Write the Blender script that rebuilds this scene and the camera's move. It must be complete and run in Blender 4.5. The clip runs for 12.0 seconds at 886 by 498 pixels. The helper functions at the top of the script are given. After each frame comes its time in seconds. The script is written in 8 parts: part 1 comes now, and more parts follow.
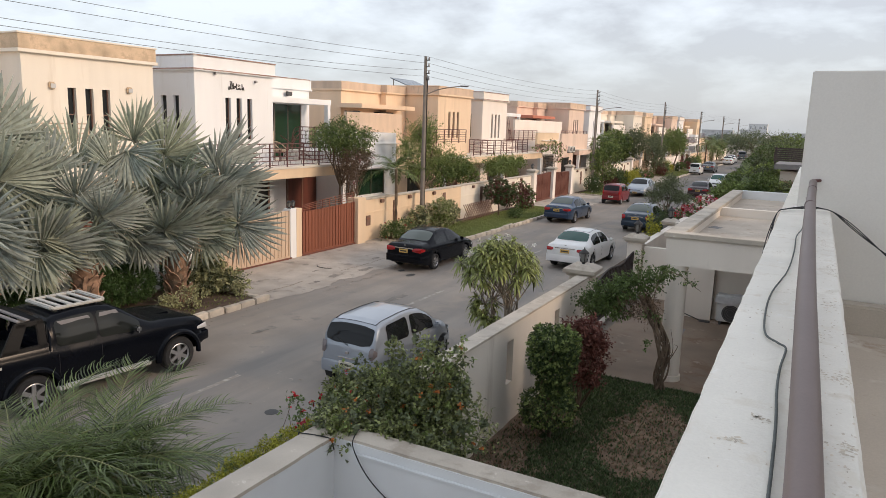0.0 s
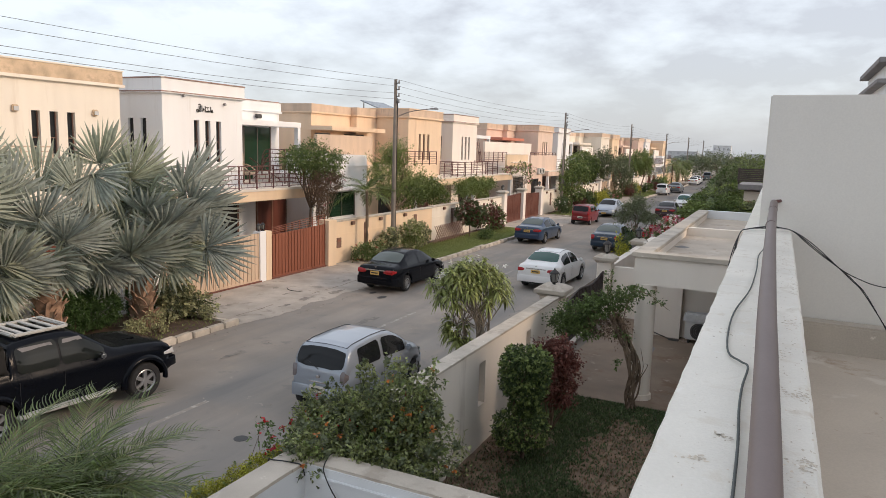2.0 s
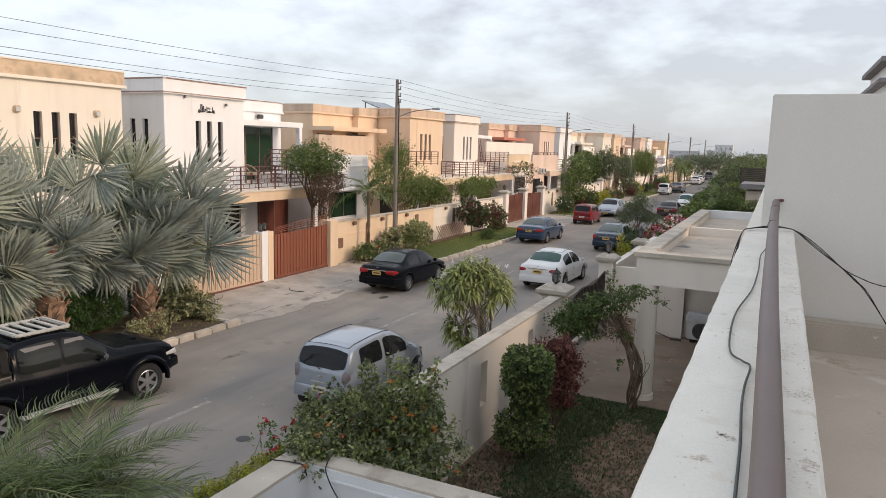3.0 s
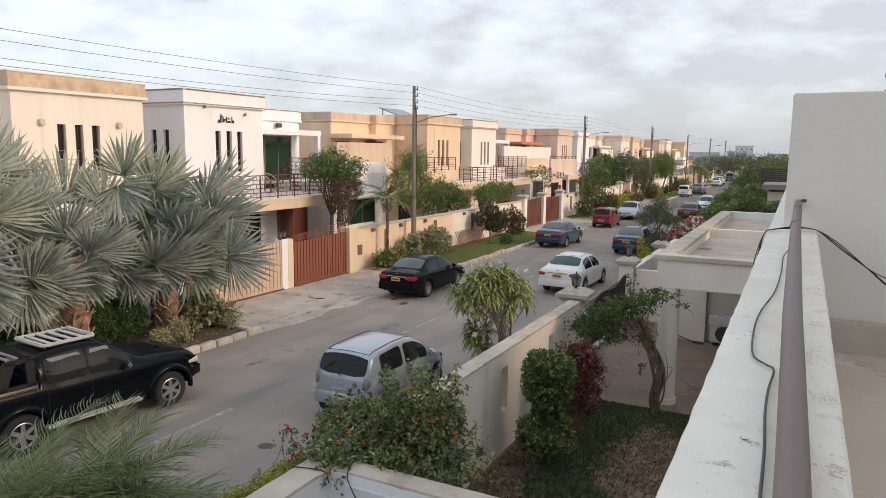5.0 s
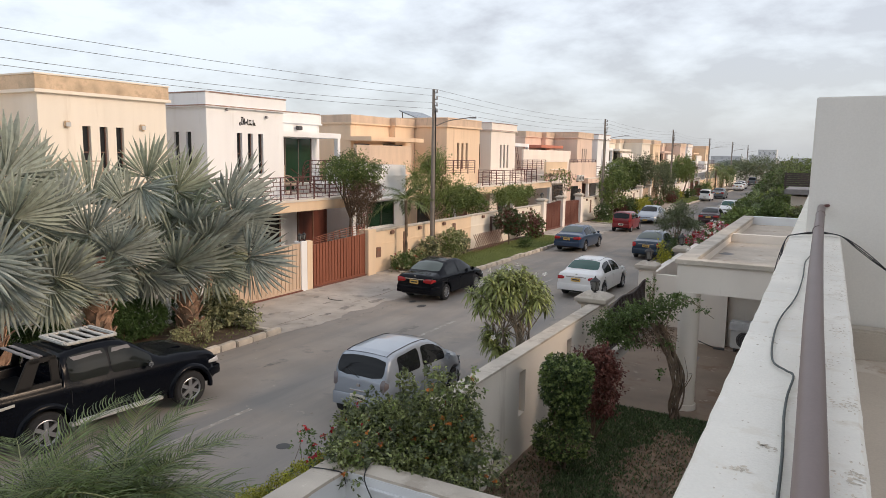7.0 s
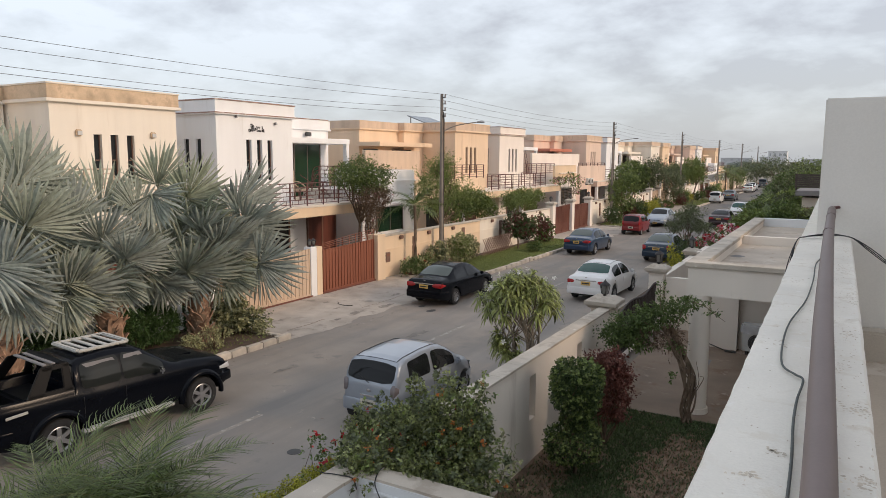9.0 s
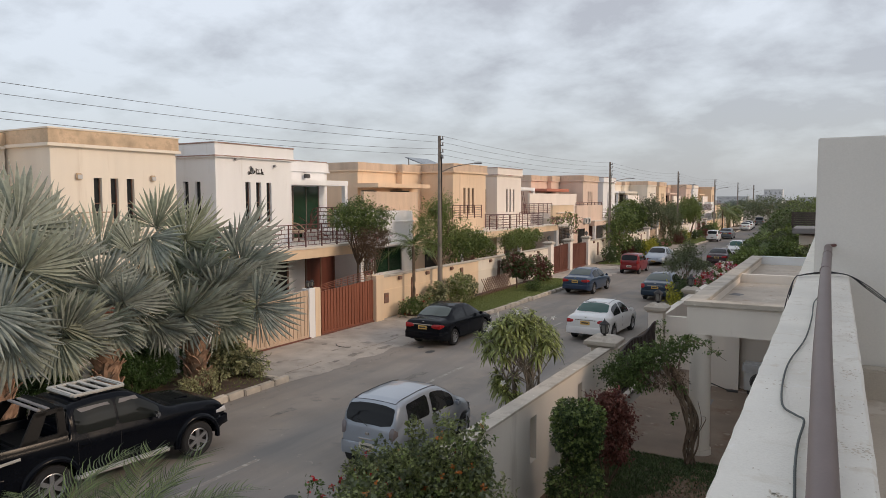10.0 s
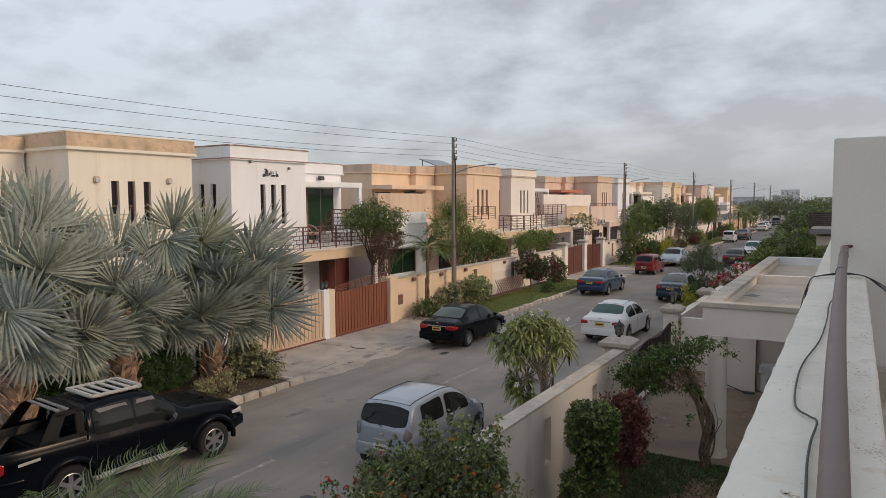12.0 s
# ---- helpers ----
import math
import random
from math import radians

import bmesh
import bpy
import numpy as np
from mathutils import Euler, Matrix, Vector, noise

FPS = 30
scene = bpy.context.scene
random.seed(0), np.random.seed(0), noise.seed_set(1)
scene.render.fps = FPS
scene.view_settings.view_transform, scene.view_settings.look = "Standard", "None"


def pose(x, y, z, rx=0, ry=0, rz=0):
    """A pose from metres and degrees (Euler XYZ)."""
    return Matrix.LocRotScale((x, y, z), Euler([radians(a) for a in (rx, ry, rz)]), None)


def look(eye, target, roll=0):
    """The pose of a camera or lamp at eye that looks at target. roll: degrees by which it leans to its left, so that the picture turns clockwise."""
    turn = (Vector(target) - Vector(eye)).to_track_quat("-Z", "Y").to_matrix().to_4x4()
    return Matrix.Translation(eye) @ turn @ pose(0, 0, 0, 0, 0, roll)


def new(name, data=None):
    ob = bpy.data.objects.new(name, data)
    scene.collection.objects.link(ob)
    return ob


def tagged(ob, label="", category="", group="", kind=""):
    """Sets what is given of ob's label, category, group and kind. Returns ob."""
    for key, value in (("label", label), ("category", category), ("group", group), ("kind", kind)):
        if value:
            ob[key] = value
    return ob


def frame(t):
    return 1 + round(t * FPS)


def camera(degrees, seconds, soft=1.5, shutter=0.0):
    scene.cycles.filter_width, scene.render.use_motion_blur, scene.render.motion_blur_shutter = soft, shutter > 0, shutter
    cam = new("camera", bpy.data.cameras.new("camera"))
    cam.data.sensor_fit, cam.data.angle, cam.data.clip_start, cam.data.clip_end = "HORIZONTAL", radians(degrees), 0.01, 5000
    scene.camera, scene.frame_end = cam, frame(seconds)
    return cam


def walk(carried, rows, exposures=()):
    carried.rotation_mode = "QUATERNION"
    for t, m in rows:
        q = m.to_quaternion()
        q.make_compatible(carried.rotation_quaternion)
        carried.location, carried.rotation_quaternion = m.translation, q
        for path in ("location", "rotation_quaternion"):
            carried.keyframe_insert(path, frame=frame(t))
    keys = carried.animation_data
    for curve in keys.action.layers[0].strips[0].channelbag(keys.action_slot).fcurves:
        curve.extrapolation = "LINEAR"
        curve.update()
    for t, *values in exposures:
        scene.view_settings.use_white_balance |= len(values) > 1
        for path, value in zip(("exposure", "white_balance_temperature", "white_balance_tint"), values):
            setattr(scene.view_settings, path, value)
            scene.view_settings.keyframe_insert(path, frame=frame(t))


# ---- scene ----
cam = camera(65.33, 12.0, soft=0.6)
PATH = [
    (0.0, pose(-0.000, 0.000, 5.622, 79.69, -1.80, 28.37)),
    (0.5, pose(0.008, -0.005, 5.624, 80.15, -1.49, 28.01)),
    (1.0, pose(0.012, -0.008, 5.628, 81.02, -1.50, 26.84)),
    (1.5, pose(0.014, -0.003, 5.628, 81.47, -1.48, 26.25)),
    (2.0, pose(0.012, -0.004, 5.628, 81.54, -1.69, 25.96)),
    (2.5, pose(0.010, -0.005, 5.628, 81.60, -1.72, 25.86)),
    (3.0, pose(0.012, -0.003, 5.628, 81.54, -1.58, 26.09)),
    (5.0, pose(0.015, 0.003, 5.628, 81.97, -0.60, 27.54)),
    (5.5, pose(0.016, 0.002, 5.627, 82.00, -0.58, 29.14)),
    (6.0, pose(0.021, -0.006, 5.630, 82.04, -0.57, 29.63)),
    (6.5, pose(0.023, -0.008, 5.629, 82.22, -0.97, 29.29)),
    (7.0, pose(0.021, -0.005, 5.628, 82.19, -0.82, 29.12)),
    (9.0, pose(0.028, -0.006, 5.633, 82.55, -0.27, 29.83)),
    (9.5, pose(0.031, 0.000, 5.636, 83.39, -0.01, 29.71)),
    (10.0, pose(0.034, -0.005, 5.637, 85.89, 0.15, 29.67)),
    (10.5, pose(0.037, -0.014, 5.639, 86.34, 0.28, 30.22)),
    (11.0, pose(0.041, -0.018, 5.639, 86.06, 0.54, 30.53)),
    (11.5, pose(0.041, -0.017, 5.642, 86.31, 0.44, 30.70)),
    (12.0, pose(0.046, -0.026, 5.641, 86.01, 0.35, 30.81)),
]
walk(cam, PATH, exposures=((0.0, 0.29, 6720, 13), (3.0, 0.31, 6720, 13), (7.0, 0.28, 6720, 13), (9.0, 0.14, 6720, 13), (9.5, 0.12, 6720, 13), (10.0, -0.10, 6720, 13), (10.5, -0.23, 6720, 13), (12.0, -0.21, 6720, 13)))

# ---- light: a cloudy evening sky and a wide, low, warm sun ----
SUN_ELEV, SUN_AZ = 24.0, 78.0     # degrees above the horizon; degrees from +y towards +x
world = bpy.data.worlds.new("evening_sky")
scene.world = world
world.use_nodes = True
wn, wl = world.node_tree.nodes, world.node_tree.links
wn.clear()


def wnode(kind, **values):
    n = wn.new(kind)
    for key, value in values.items():
        n.inputs[key].default_value = value
    return n


def wmath(op, a, b=None):
    n = wn.new("ShaderNodeMath")
    n.operation = op
    for i, v in enumerate((a, b)):
        if v is None:
            continue
        if isinstance(v, (int, float)):
            n.inputs[i].default_value = v
        else:
            wl.new(v, n.inputs[i])
    return n.outputs[0]


sky = wn.new("ShaderNodeTexSky")
sky.sky_type, sky.sun_disc = "NISHITA", False
sky.sun_elevation, sky.sun_rotation = radians(SUN_ELEV), radians(SUN_AZ)
sky.dust_density, sky.air_density, sky.ozone_density = 2.0, 1.0, 1.5
coord = wn.new("ShaderNodeTexCoord")
split = wn.new("ShaderNodeSeparateXYZ")
wl.new(coord.outputs["Generated"], split.inputs[0])
height = wmath("MAXIMUM", split.outputs[2], 0.0)
flat = wmath("ADD", height, 0.30)
cx, cy = wmath("DIVIDE", split.outputs[0], flat), wmath("DIVIDE", split.outputs[1], flat)
plane = wn.new("ShaderNodeCombineXYZ")
wl.new(cx, plane.inputs[0]), wl.new(cy, plane.inputs[1])
big = wnode("ShaderNodeTexNoise", Scale=3.3, Detail=12.0, Roughness=0.56, Distortion=0.12)
shift = wn.new("ShaderNodeVectorMath")
shift.operation, shift.inputs[1].default_value = "ADD", (3.7, 1.3, 0.0)
wl.new(plane.outputs[0], shift.inputs[0]), wl.new(shift.outputs[0], big.inputs["Vector"])
thin = wmath("MULTIPLY", wmath("MINIMUM", wmath("MAXIMUM", wmath("ADD", split.outputs[0], 0.35), -0.55), 0.55), -0.20)
bands = wn.new("ShaderNodeValToRGB")
bands.color_ramp.elements[0].position, bands.color_ramp.elements[0].color = 0.37, (0.455, 0.482, 0.528, 1)
bands.color_ramp.elements[1].position, bands.color_ramp.elements[1].color = 0.635, (0.75, 0.825, 0.90, 1)
mid_cloud = bands.color_ramp.elements.new(0.495)
mid_cloud.color = (0.605, 0.66, 0.715, 1)
wl.new(wmath("ADD", big.outputs["Fac"], thin), bands.inputs[0])
# thicker, greyer air towards the horizon
haze = wn.new("ShaderNodeMixRGB")
haze.inputs[2].default_value = (0.40, 0.435, 0.47, 1)
wl.new(wmath("POWER", wmath("SUBTRACT", 1.0, height), 7.0), haze.inputs[0])
wl.new(bands.outputs[0], haze.inputs[1])
cloud_bg, sky_bg, add = wnode("ShaderNodeBackground", Strength=1.0), wnode("ShaderNodeBackground", Strength=0.035), wn.new("ShaderNodeAddShader")
wl.new(haze.outputs[0], cloud_bg.inputs["Color"])
wl.new(sky.outputs[0], sky_bg.inputs["Color"])
wl.new(cloud_bg.outputs[0], add.inputs[0]), wl.new(sky_bg.outputs[0], add.inputs[1])
wout = wn.new("ShaderNodeOutputWorld")
wl.new(add.outputs[0], wout.inputs["Surface"])

sun = new("sun", bpy.data.lights.new("sun", "SUN"))
sun.data.energy, sun.data.angle, sun.data.color = 1.5, radians(14), (1.0, 0.775, 0.56)
sun_to = Vector((math.sin(radians(SUN_AZ)) * math.cos(radians(SUN_ELEV)), math.cos(radians(SUN_AZ)) * math.cos(radians(SUN_ELEV)), math.sin(radians(SUN_ELEV))))
sun.matrix_world = look(sun_to * 60, (0, 0, 0))


# ---- materials ----
def mat(name, color, rough=0.8, vary=0.12, scale=3.0, grain=60.0, bump=0.15, metal=0.0, stain=None, stain_at=0.62, stain_scale=1.2,
        per=None, per_amount=0.25, coat=0.0, streak=False, spec=0.5, spots=()):
    """A procedural surface: base colour with large and fine variation, an optional stain colour in patches, relief."""
    m = bpy.data.materials.new(name)
    m.use_nodes = True
    n, l = m.node_tree.nodes, m.node_tree.links
    b = n["Principled BSDF"]
    b.inputs["Roughness"].default_value, b.inputs["Metallic"].default_value = rough, metal
    b.inputs["Coat Weight"].default_value, b.inputs["Coat Roughness"].default_value = coat, 0.05
    b.inputs["Specular IOR Level"].default_value = spec
    tc = n.new("ShaderNodeTexCoord")
    at_place = tc.outputs["Object"]
    large, fine = n.new("ShaderNodeTexNoise"), n.new("ShaderNodeTexNoise")
    large.inputs["Scale"].default_value, large.inputs["Detail"].default_value = scale, 6
    fine.inputs["Scale"].default_value, fine.inputs["Detail"].default_value = grain, 3
    l.new(at_place, fine.inputs["Vector"])
    if streak:
        stretch = n.new("ShaderNodeMapping")
        stretch.inputs["Scale"].default_value = (1, 1, 0.12)
        l.new(at_place, stretch.inputs["Vector"]), l.new(stretch.outputs[0], large.inputs["Vector"])
    else:
        l.new(at_place, large.inputs["Vector"])
    mixed = n.new("ShaderNodeMath")
    mixed.operation, mixed.inputs[1].default_value = "MULTIPLY_ADD", 0.35
    l.new(fine.outputs["Fac"], mixed.inputs[0]), l.new(large.outputs["Fac"], mixed.inputs[2])
    ramp = n.new("ShaderNodeValToRGB")
    lo = [max(0.0, c * (1 - 1.6 * vary)) for c in color[:3]]
    hi = [min(1.0, c * (1 + 1.6 * vary)) for c in color[:3]]
    ramp.color_ramp.elements[0].position, ramp.color_ramp.elements[0].color = 0.42, (*lo, 1)
    ramp.color_ramp.elements[1].position, ramp.color_ramp.elements[1].color = 0.92, (*hi, 1)
    l.new(mixed.outputs[0], ramp.inputs[0])
    out = ramp.outputs[0]
    if stain:
        patch, edge, mix = n.new("ShaderNodeTexNoise"), n.new("ShaderNodeValToRGB"), n.new("ShaderNodeMixRGB")
        patch.inputs["Scale"].default_value, patch.inputs["Detail"].default_value, patch.inputs["Roughness"].default_value = stain_scale, 9, 0.65
        edge.color_ramp.elements[0].position, edge.color_ramp.elements[1].position = stain_at, stain_at + 0.10
        l.new((stretch.outputs[0] if streak else at_place), patch.inputs["Vector"]), l.new(patch.outputs["Fac"], edge.inputs[0])
        l.new(edge.outputs[0], mix.inputs[0]), l.new(out, mix.inputs[1])
        mix.inputs[2].default_value = (*stain, 1)
        out = mix.outputs[0]
    for spot_color, spot_at, spot_scale, *shape in spots:
        patch, edge, mix = n.new("ShaderNodeTexNoise"), n.new("ShaderNodeValToRGB"), n.new("ShaderNodeMixRGB")
        patch.inputs["Scale"].default_value, patch.inputs["Detail"].default_value, patch.inputs["Roughness"].default_value, patch.inputs["Distortion"].default_value = spot_scale, 8, 0.62, 0.4
        edge.color_ramp.elements[0].position, edge.color_ramp.elements[1].position = spot_at, spot_at + 0.07
        if shape:
            along = n.new("ShaderNodeMapping")
            along.inputs["Scale"].default_value = shape[0]
            edge.color_ramp.elements[1].position = spot_at + shape[1]
            l.new(at_place, along.inputs["Vector"]), l.new(along.outputs[0], patch.inputs["Vector"])
        else:
            l.new(at_place, patch.inputs["Vector"])
        l.new(patch.outputs["Fac"], edge.inputs[0])
        l.new(edge.outputs[0], mix.inputs[0]), l.new(out, mix.inputs[1])
        mix.inputs[2].default_value = (*spot_color, 1)
        out = mix.outputs[0]
    if per:
        if per == "island":
            rnd = n.new("ShaderNodeNewGeometry").outputs["Random Per Island"]
        else:
            rnd = n.new("ShaderNodeObjectInfo").outputs["Random"]
        hsv, shift = n.new("ShaderNodeHueSaturation"), n.new("ShaderNodeMapRange")
        shift.inputs["To Min"].default_value, shift.inputs["To Max"].default_value = 1 - per_amount, 1 + per_amount
        l.new(rnd, shift.inputs["Value"]), l.new(shift.outputs[0], hsv.inputs["Value"]), l.new(out, hsv.inputs["Color"])
        out = hsv.outputs[0]
    l.new(out, b.inputs["Base Color"])
    if bump:
        bp = n.new("ShaderNodeBump")
        bp.inputs["Strength"].default_value, bp.inputs["Distance"].default_value = bump, 0.01
        l.new(mixed.outputs[0], bp.inputs["Height"]), l.new(bp.outputs[0], b.inputs["Normal"])
    return m


def leaf_mat(name, color, per_amount=0.45, rough=0.5, spec=0.35, through_light=0.22):
    """Leaf: each one a little lighter, darker or yellower than the next, some light passing through."""
    m = mat(name, color, rough, 0.18, 9.0, 90.0, 0.0, per="island", per_amount=per_amount, spec=spec)
    n, l = m.node_tree.nodes, m.node_tree.links
    b, out = n["Principled BSDF"], n["Material Output"]
    thin, mix = n.new("ShaderNodeBsdfTranslucent"), n.new("ShaderNodeMixShader")
    src = b.inputs["Base Color"].links[0].from_socket
    l.new(src, thin.inputs["Color"])
    mix.inputs[0].default_value = through_light
    l.new(b.outputs[0], mix.inputs[1]), l.new(thin.outputs[0], mix.inputs[2]), l.new(mix.outputs[0], out.inputs["Surface"])
    return m


def glass_mat(name, tint, rough=0.04):
    m = bpy.data.materials.new(name)
    m.use_nodes = True
    b = m.node_tree.nodes["Principled BSDF"]
    b.inputs["Base Color"].default_value = (*tint, 1)
    b.inputs["Roughness"].default_value = rough
    b.inputs["Specular IOR Level"].default_value = 0.45
    return m


M = {}
M["asphalt"] = mat("asphalt", (0.30, 0.265, 0.23), 0.9, 0.12, 0.5, 120, 0.45, stain=(0.375, 0.315, 0.255), stain_at=0.53, stain_scale=0.22, spots=(((0.225, 0.212, 0.198), 0.44, 0.55, (1.0, 0.10, 1.0), 0.22), ((0.24, 0.22, 0.20), 0.60, 1.3), ((0.42, 0.365, 0.30), 0.66, 4.0), ((0.15, 0.14, 0.13), 0.72, 2.2)))
M["asphalt_patch"] = mat("asphalt_patch", (0.205, 0.188, 0.17), 0.9, 0.15, 2.0, 120, 0.4, spots=(((0.29, 0.26, 0.225), 0.52, 2.6),))
M["concrete"] = mat("concrete_apron", (0.42, 0.375, 0.325), 0.9, 0.14, 1.2, 80, 0.5, stain=(0.25, 0.225, 0.20), stain_at=0.57, stain_scale=1.1, spots=(((0.19, 0.17, 0.15), 0.66, 2.6), ((0.47, 0.40, 0.33), 0.62, 0.6)))
M["kerb"] = mat("kerb_stone", (0.52, 0.465, 0.395), 0.92, 0.16, 2.5, 60, 0.5, per="object", per_amount=0.16, stain=(0.25, 0.21, 0.17), stain_at=0.58)
M["soil"] = mat("soil", (0.105, 0.072, 0.05), 0.97, 0.3, 3.0, 50, 0.9)
M["dust"] = mat("dry_ground", (0.23, 0.20, 0.165), 0.97, 0.2, 0.05, 20, 0.4)
M["lawn"] = mat("lawn_soil", (0.185, 0.128, 0.088), 0.97, 0.3, 3, 60, 0.9, stain=(0.12, 0.082, 0.056), stain_at=0.56, stain_scale=2.5)
M["white_plaster"] = mat("white_plaster", (0.845, 0.845, 0.845), 0.85, 0.04, 0.9, 120, 0.10, streak=True, stain=(0.76, 0.75, 0.735), stain_at=0.58, stain_scale=1.6)
M["cream_plaster"] = mat("cream_plaster", (0.81, 0.74, 0.64), 0.85, 0.05, 0.9, 120, 0.12, streak=True, stain=(0.76, 0.68, 0.575), stain_at=0.58, stain_scale=1.4)
M["yellow_plaster"] = mat("yellow_plaster", (0.79, 0.60, 0.43), 0.85, 0.06, 0.9, 120, 0.12, streak=True, stain=(0.66, 0.48, 0.33), stain_at=0.58, stain_scale=1.4)
M["tan_plaster"] = mat("tan_plaster", (0.64, 0.485, 0.365), 0.88, 0.12, 1.2, 100, 0.15, streak=True, stain=(0.36, 0.28, 0.21), stain_at=0.6)
M["pink_plaster"] = mat("pink_plaster", (0.74, 0.575, 0.475), 0.85, 0.06, 0.9, 120, 0.12, streak=True, stain=(0.60, 0.43, 0.33), stain_at=0.60, stain_scale=1.4)
M["offwhite_plaster"] = mat("offwhite_plaster", (0.85, 0.775, 0.705), 0.85, 0.04, 0.9, 120, 0.10, streak=True)
M["peach_plaster"] = mat("peach_plaster", (0.78, 0.60, 0.42), 0.85, 0.06, 1.0, 120, 0.12, streak=True, stain=(0.50, 0.36, 0.24), stain_at=0.66)
M["sandstone"] = mat("sandstone_band", (0.62, 0.47, 0.325), 0.9, 0.22, 1.6, 70, 0.3, stain=(0.53, 0.395, 0.275), stain_at=0.55, stain_scale=1.6, spots=(((0.50, 0.37, 0.25), 0.55, 0.9, (0.15, 0.15, 2.2), 0.12),))
M["brown_trim"] = mat("brown_trim", (0.20, 0.115, 0.085), 0.8, 0.15, 2, 80, 0.1)
M["roof_line"] = mat("faded_roof_line", (0.34, 0.225, 0.185), 0.85, 0.3, 1.5, 60, 0.2, stain=(0.60, 0.53, 0.48), stain_at=0.55, stain_scale=2.5)
M["grey_wall"] = mat("grey_wall", (0.77, 0.745, 0.695), 0.88, 0.05, 0.7, 90, 0.15, streak=True, stain=(0.60, 0.59, 0.56), stain_at=0.60, stain_scale=0.8)
M["bluewhite"] = mat("pale_blue_wash", (0.72, 0.74, 0.75), 0.88, 0.05, 1.0, 90, 0.15, stain=(0.50, 0.51, 0.52), stain_at=0.66)
M["buff_wall"] = mat("buff_wall", (0.755, 0.69, 0.612), 0.88, 0.06, 0.8, 90, 0.15, streak=True, stain=(0.57, 0.50, 0.43), stain_at=0.62)
M["coping"] = mat("coping", (0.51, 0.455, 0.385), 0.9, 0.12, 1.5, 90, 0.35, stain=(0.40, 0.345, 0.285), stain_at=0.53, stain_scale=2.2, spots=(((0.72, 0.67, 0.60), 0.64, 6.0), ((0.33, 0.28, 0.23), 0.68, 3.0)))
M["parapet"] = mat("parapet_limewash", (0.80, 0.765, 0.69), 0.92, 0.05, 3.0, 140, 0.5, stain=(0.68, 0.615, 0.515), stain_at=0.62, stain_scale=7.0, spots=(((0.735, 0.69, 0.605), 0.56, 11.0), ((0.60, 0.545, 0.455), 0.68, 38.0), ((0.83, 0.805, 0.75), 0.62, 16.0), ((0.55, 0.52, 0.46), 0.70, 70.0)))
M["flake"] = mat("bare_flake", (0.60, 0.535, 0.44), 0.95, 0.12, 30, 120, 0.0, per="island", per_amount=0.16)
M["lawn_grass"] = leaf_mat("lawn_blade", (0.088, 0.128, 0.055), 0.4)
M["terrace"] = mat("terrace_screed", (0.50, 0.43, 0.355), 0.9, 0.10, 1.2, 90, 0.2, stain=(0.33, 0.235, 0.165), stain_at=0.57, stain_scale=1.3, spots=(((0.57, 0.51, 0.44), 0.57, 2.6), ((0.40, 0.31, 0.235), 0.62, 5.0)))
M["paving"] = mat("drive_paving", (0.235, 0.174, 0.127), 0.75, 0.14, 0.9, 70, 0.2, stain=(0.20, 0.125, 0.080), stain_at=0.53, stain_scale=0.8, spots=(((0.35, 0.285, 0.235), 0.60, 1.6), ((0.19, 0.125, 0.09), 0.68, 1.3)))
M["pipe"] = mat("mauve_pipe_paint", (0.165, 0.122, 0.112), 0.5, 0.08, 2.5, 150, 0.02)
M["cable"] = mat("dusty_cable", (0.085, 0.095, 0.09), 0.7, 0.2, 20, 100, 0.05)
M["black_cable"] = mat("black_cable", (0.02, 0.02, 0.022), 0.6, 0.2, 20, 100, 0.0)
M["black_iron"] = mat("black_iron", (0.022, 0.02, 0.02), 0.55, 0.2, 8, 80, 0.1)
M["brown_iron"] = mat("brown_iron", (0.135, 0.055, 0.048), 0.6, 0.2, 8, 80, 0.1)
M["gate_brown"] = mat("gate_red_brown", (0.245, 0.082, 0.045), 0.6, 0.10, 2, 60, 0.1, streak=True)
M["gate_dark"] = mat("gate_dark_brown", (0.17, 0.065, 0.045), 0.6, 0.10, 2, 60, 0.1, streak=True)
M["gate_beige"] = mat("gate_beige", (0.60, 0.455, 0.335), 0.65, 0.07, 2, 60, 0.1, streak=True)
M["dark_wood"] = mat("dark_wood", (0.13, 0.035, 0.022), 0.55, 0.2, 3, 60, 0.1, streak=True)
M["window_dark"] = glass_mat("window_dark_glass", (0.018, 0.020, 0.022))
M["window_green"] = glass_mat("window_green_glass", (0.010, 0.040, 0.020), 0.12)
M["frame_metal"] = mat("window_frame", (0.16, 0.13, 0.11), 0.5, 0.1, 4, 60, 0.0, metal=0.3)
M["pole"] = mat("pole_concrete", (0.24, 0.205, 0.175), 0.8, 0.15, 2, 80, 0.2)
M["bark"] = mat("bark", (0.16, 0.115, 0.08), 0.95, 0.3, 6, 60, 0.8)
M["pale_bark"] = mat("pale_bark", (0.27, 0.225, 0.175), 0.9, 0.2, 6, 60, 0.4)
M["gate_iron"] = mat("gate_iron", (0.032, 0.020, 0.018), 0.6, 0.2, 8, 80, 0.1)
M["dark_slat"] = mat("dark_slat", (0.075, 0.058, 0.052), 0.8, 0.2, 3, 60, 0.2)
M["palm_boot"] = mat("palm_boot", (0.43, 0.275, 0.19), 0.95, 0.3, 5, 60, 0.7, per="object", per_amount=0.25)
M["bismarck"] = leaf_mat("silver_palm_leaf", (0.340, 0.372, 0.328), 0.20, 0.6)
M["petiole"] = mat("palm_petiole", (0.34, 0.36, 0.27), 0.6, 0.15, 6, 60, 0.1)
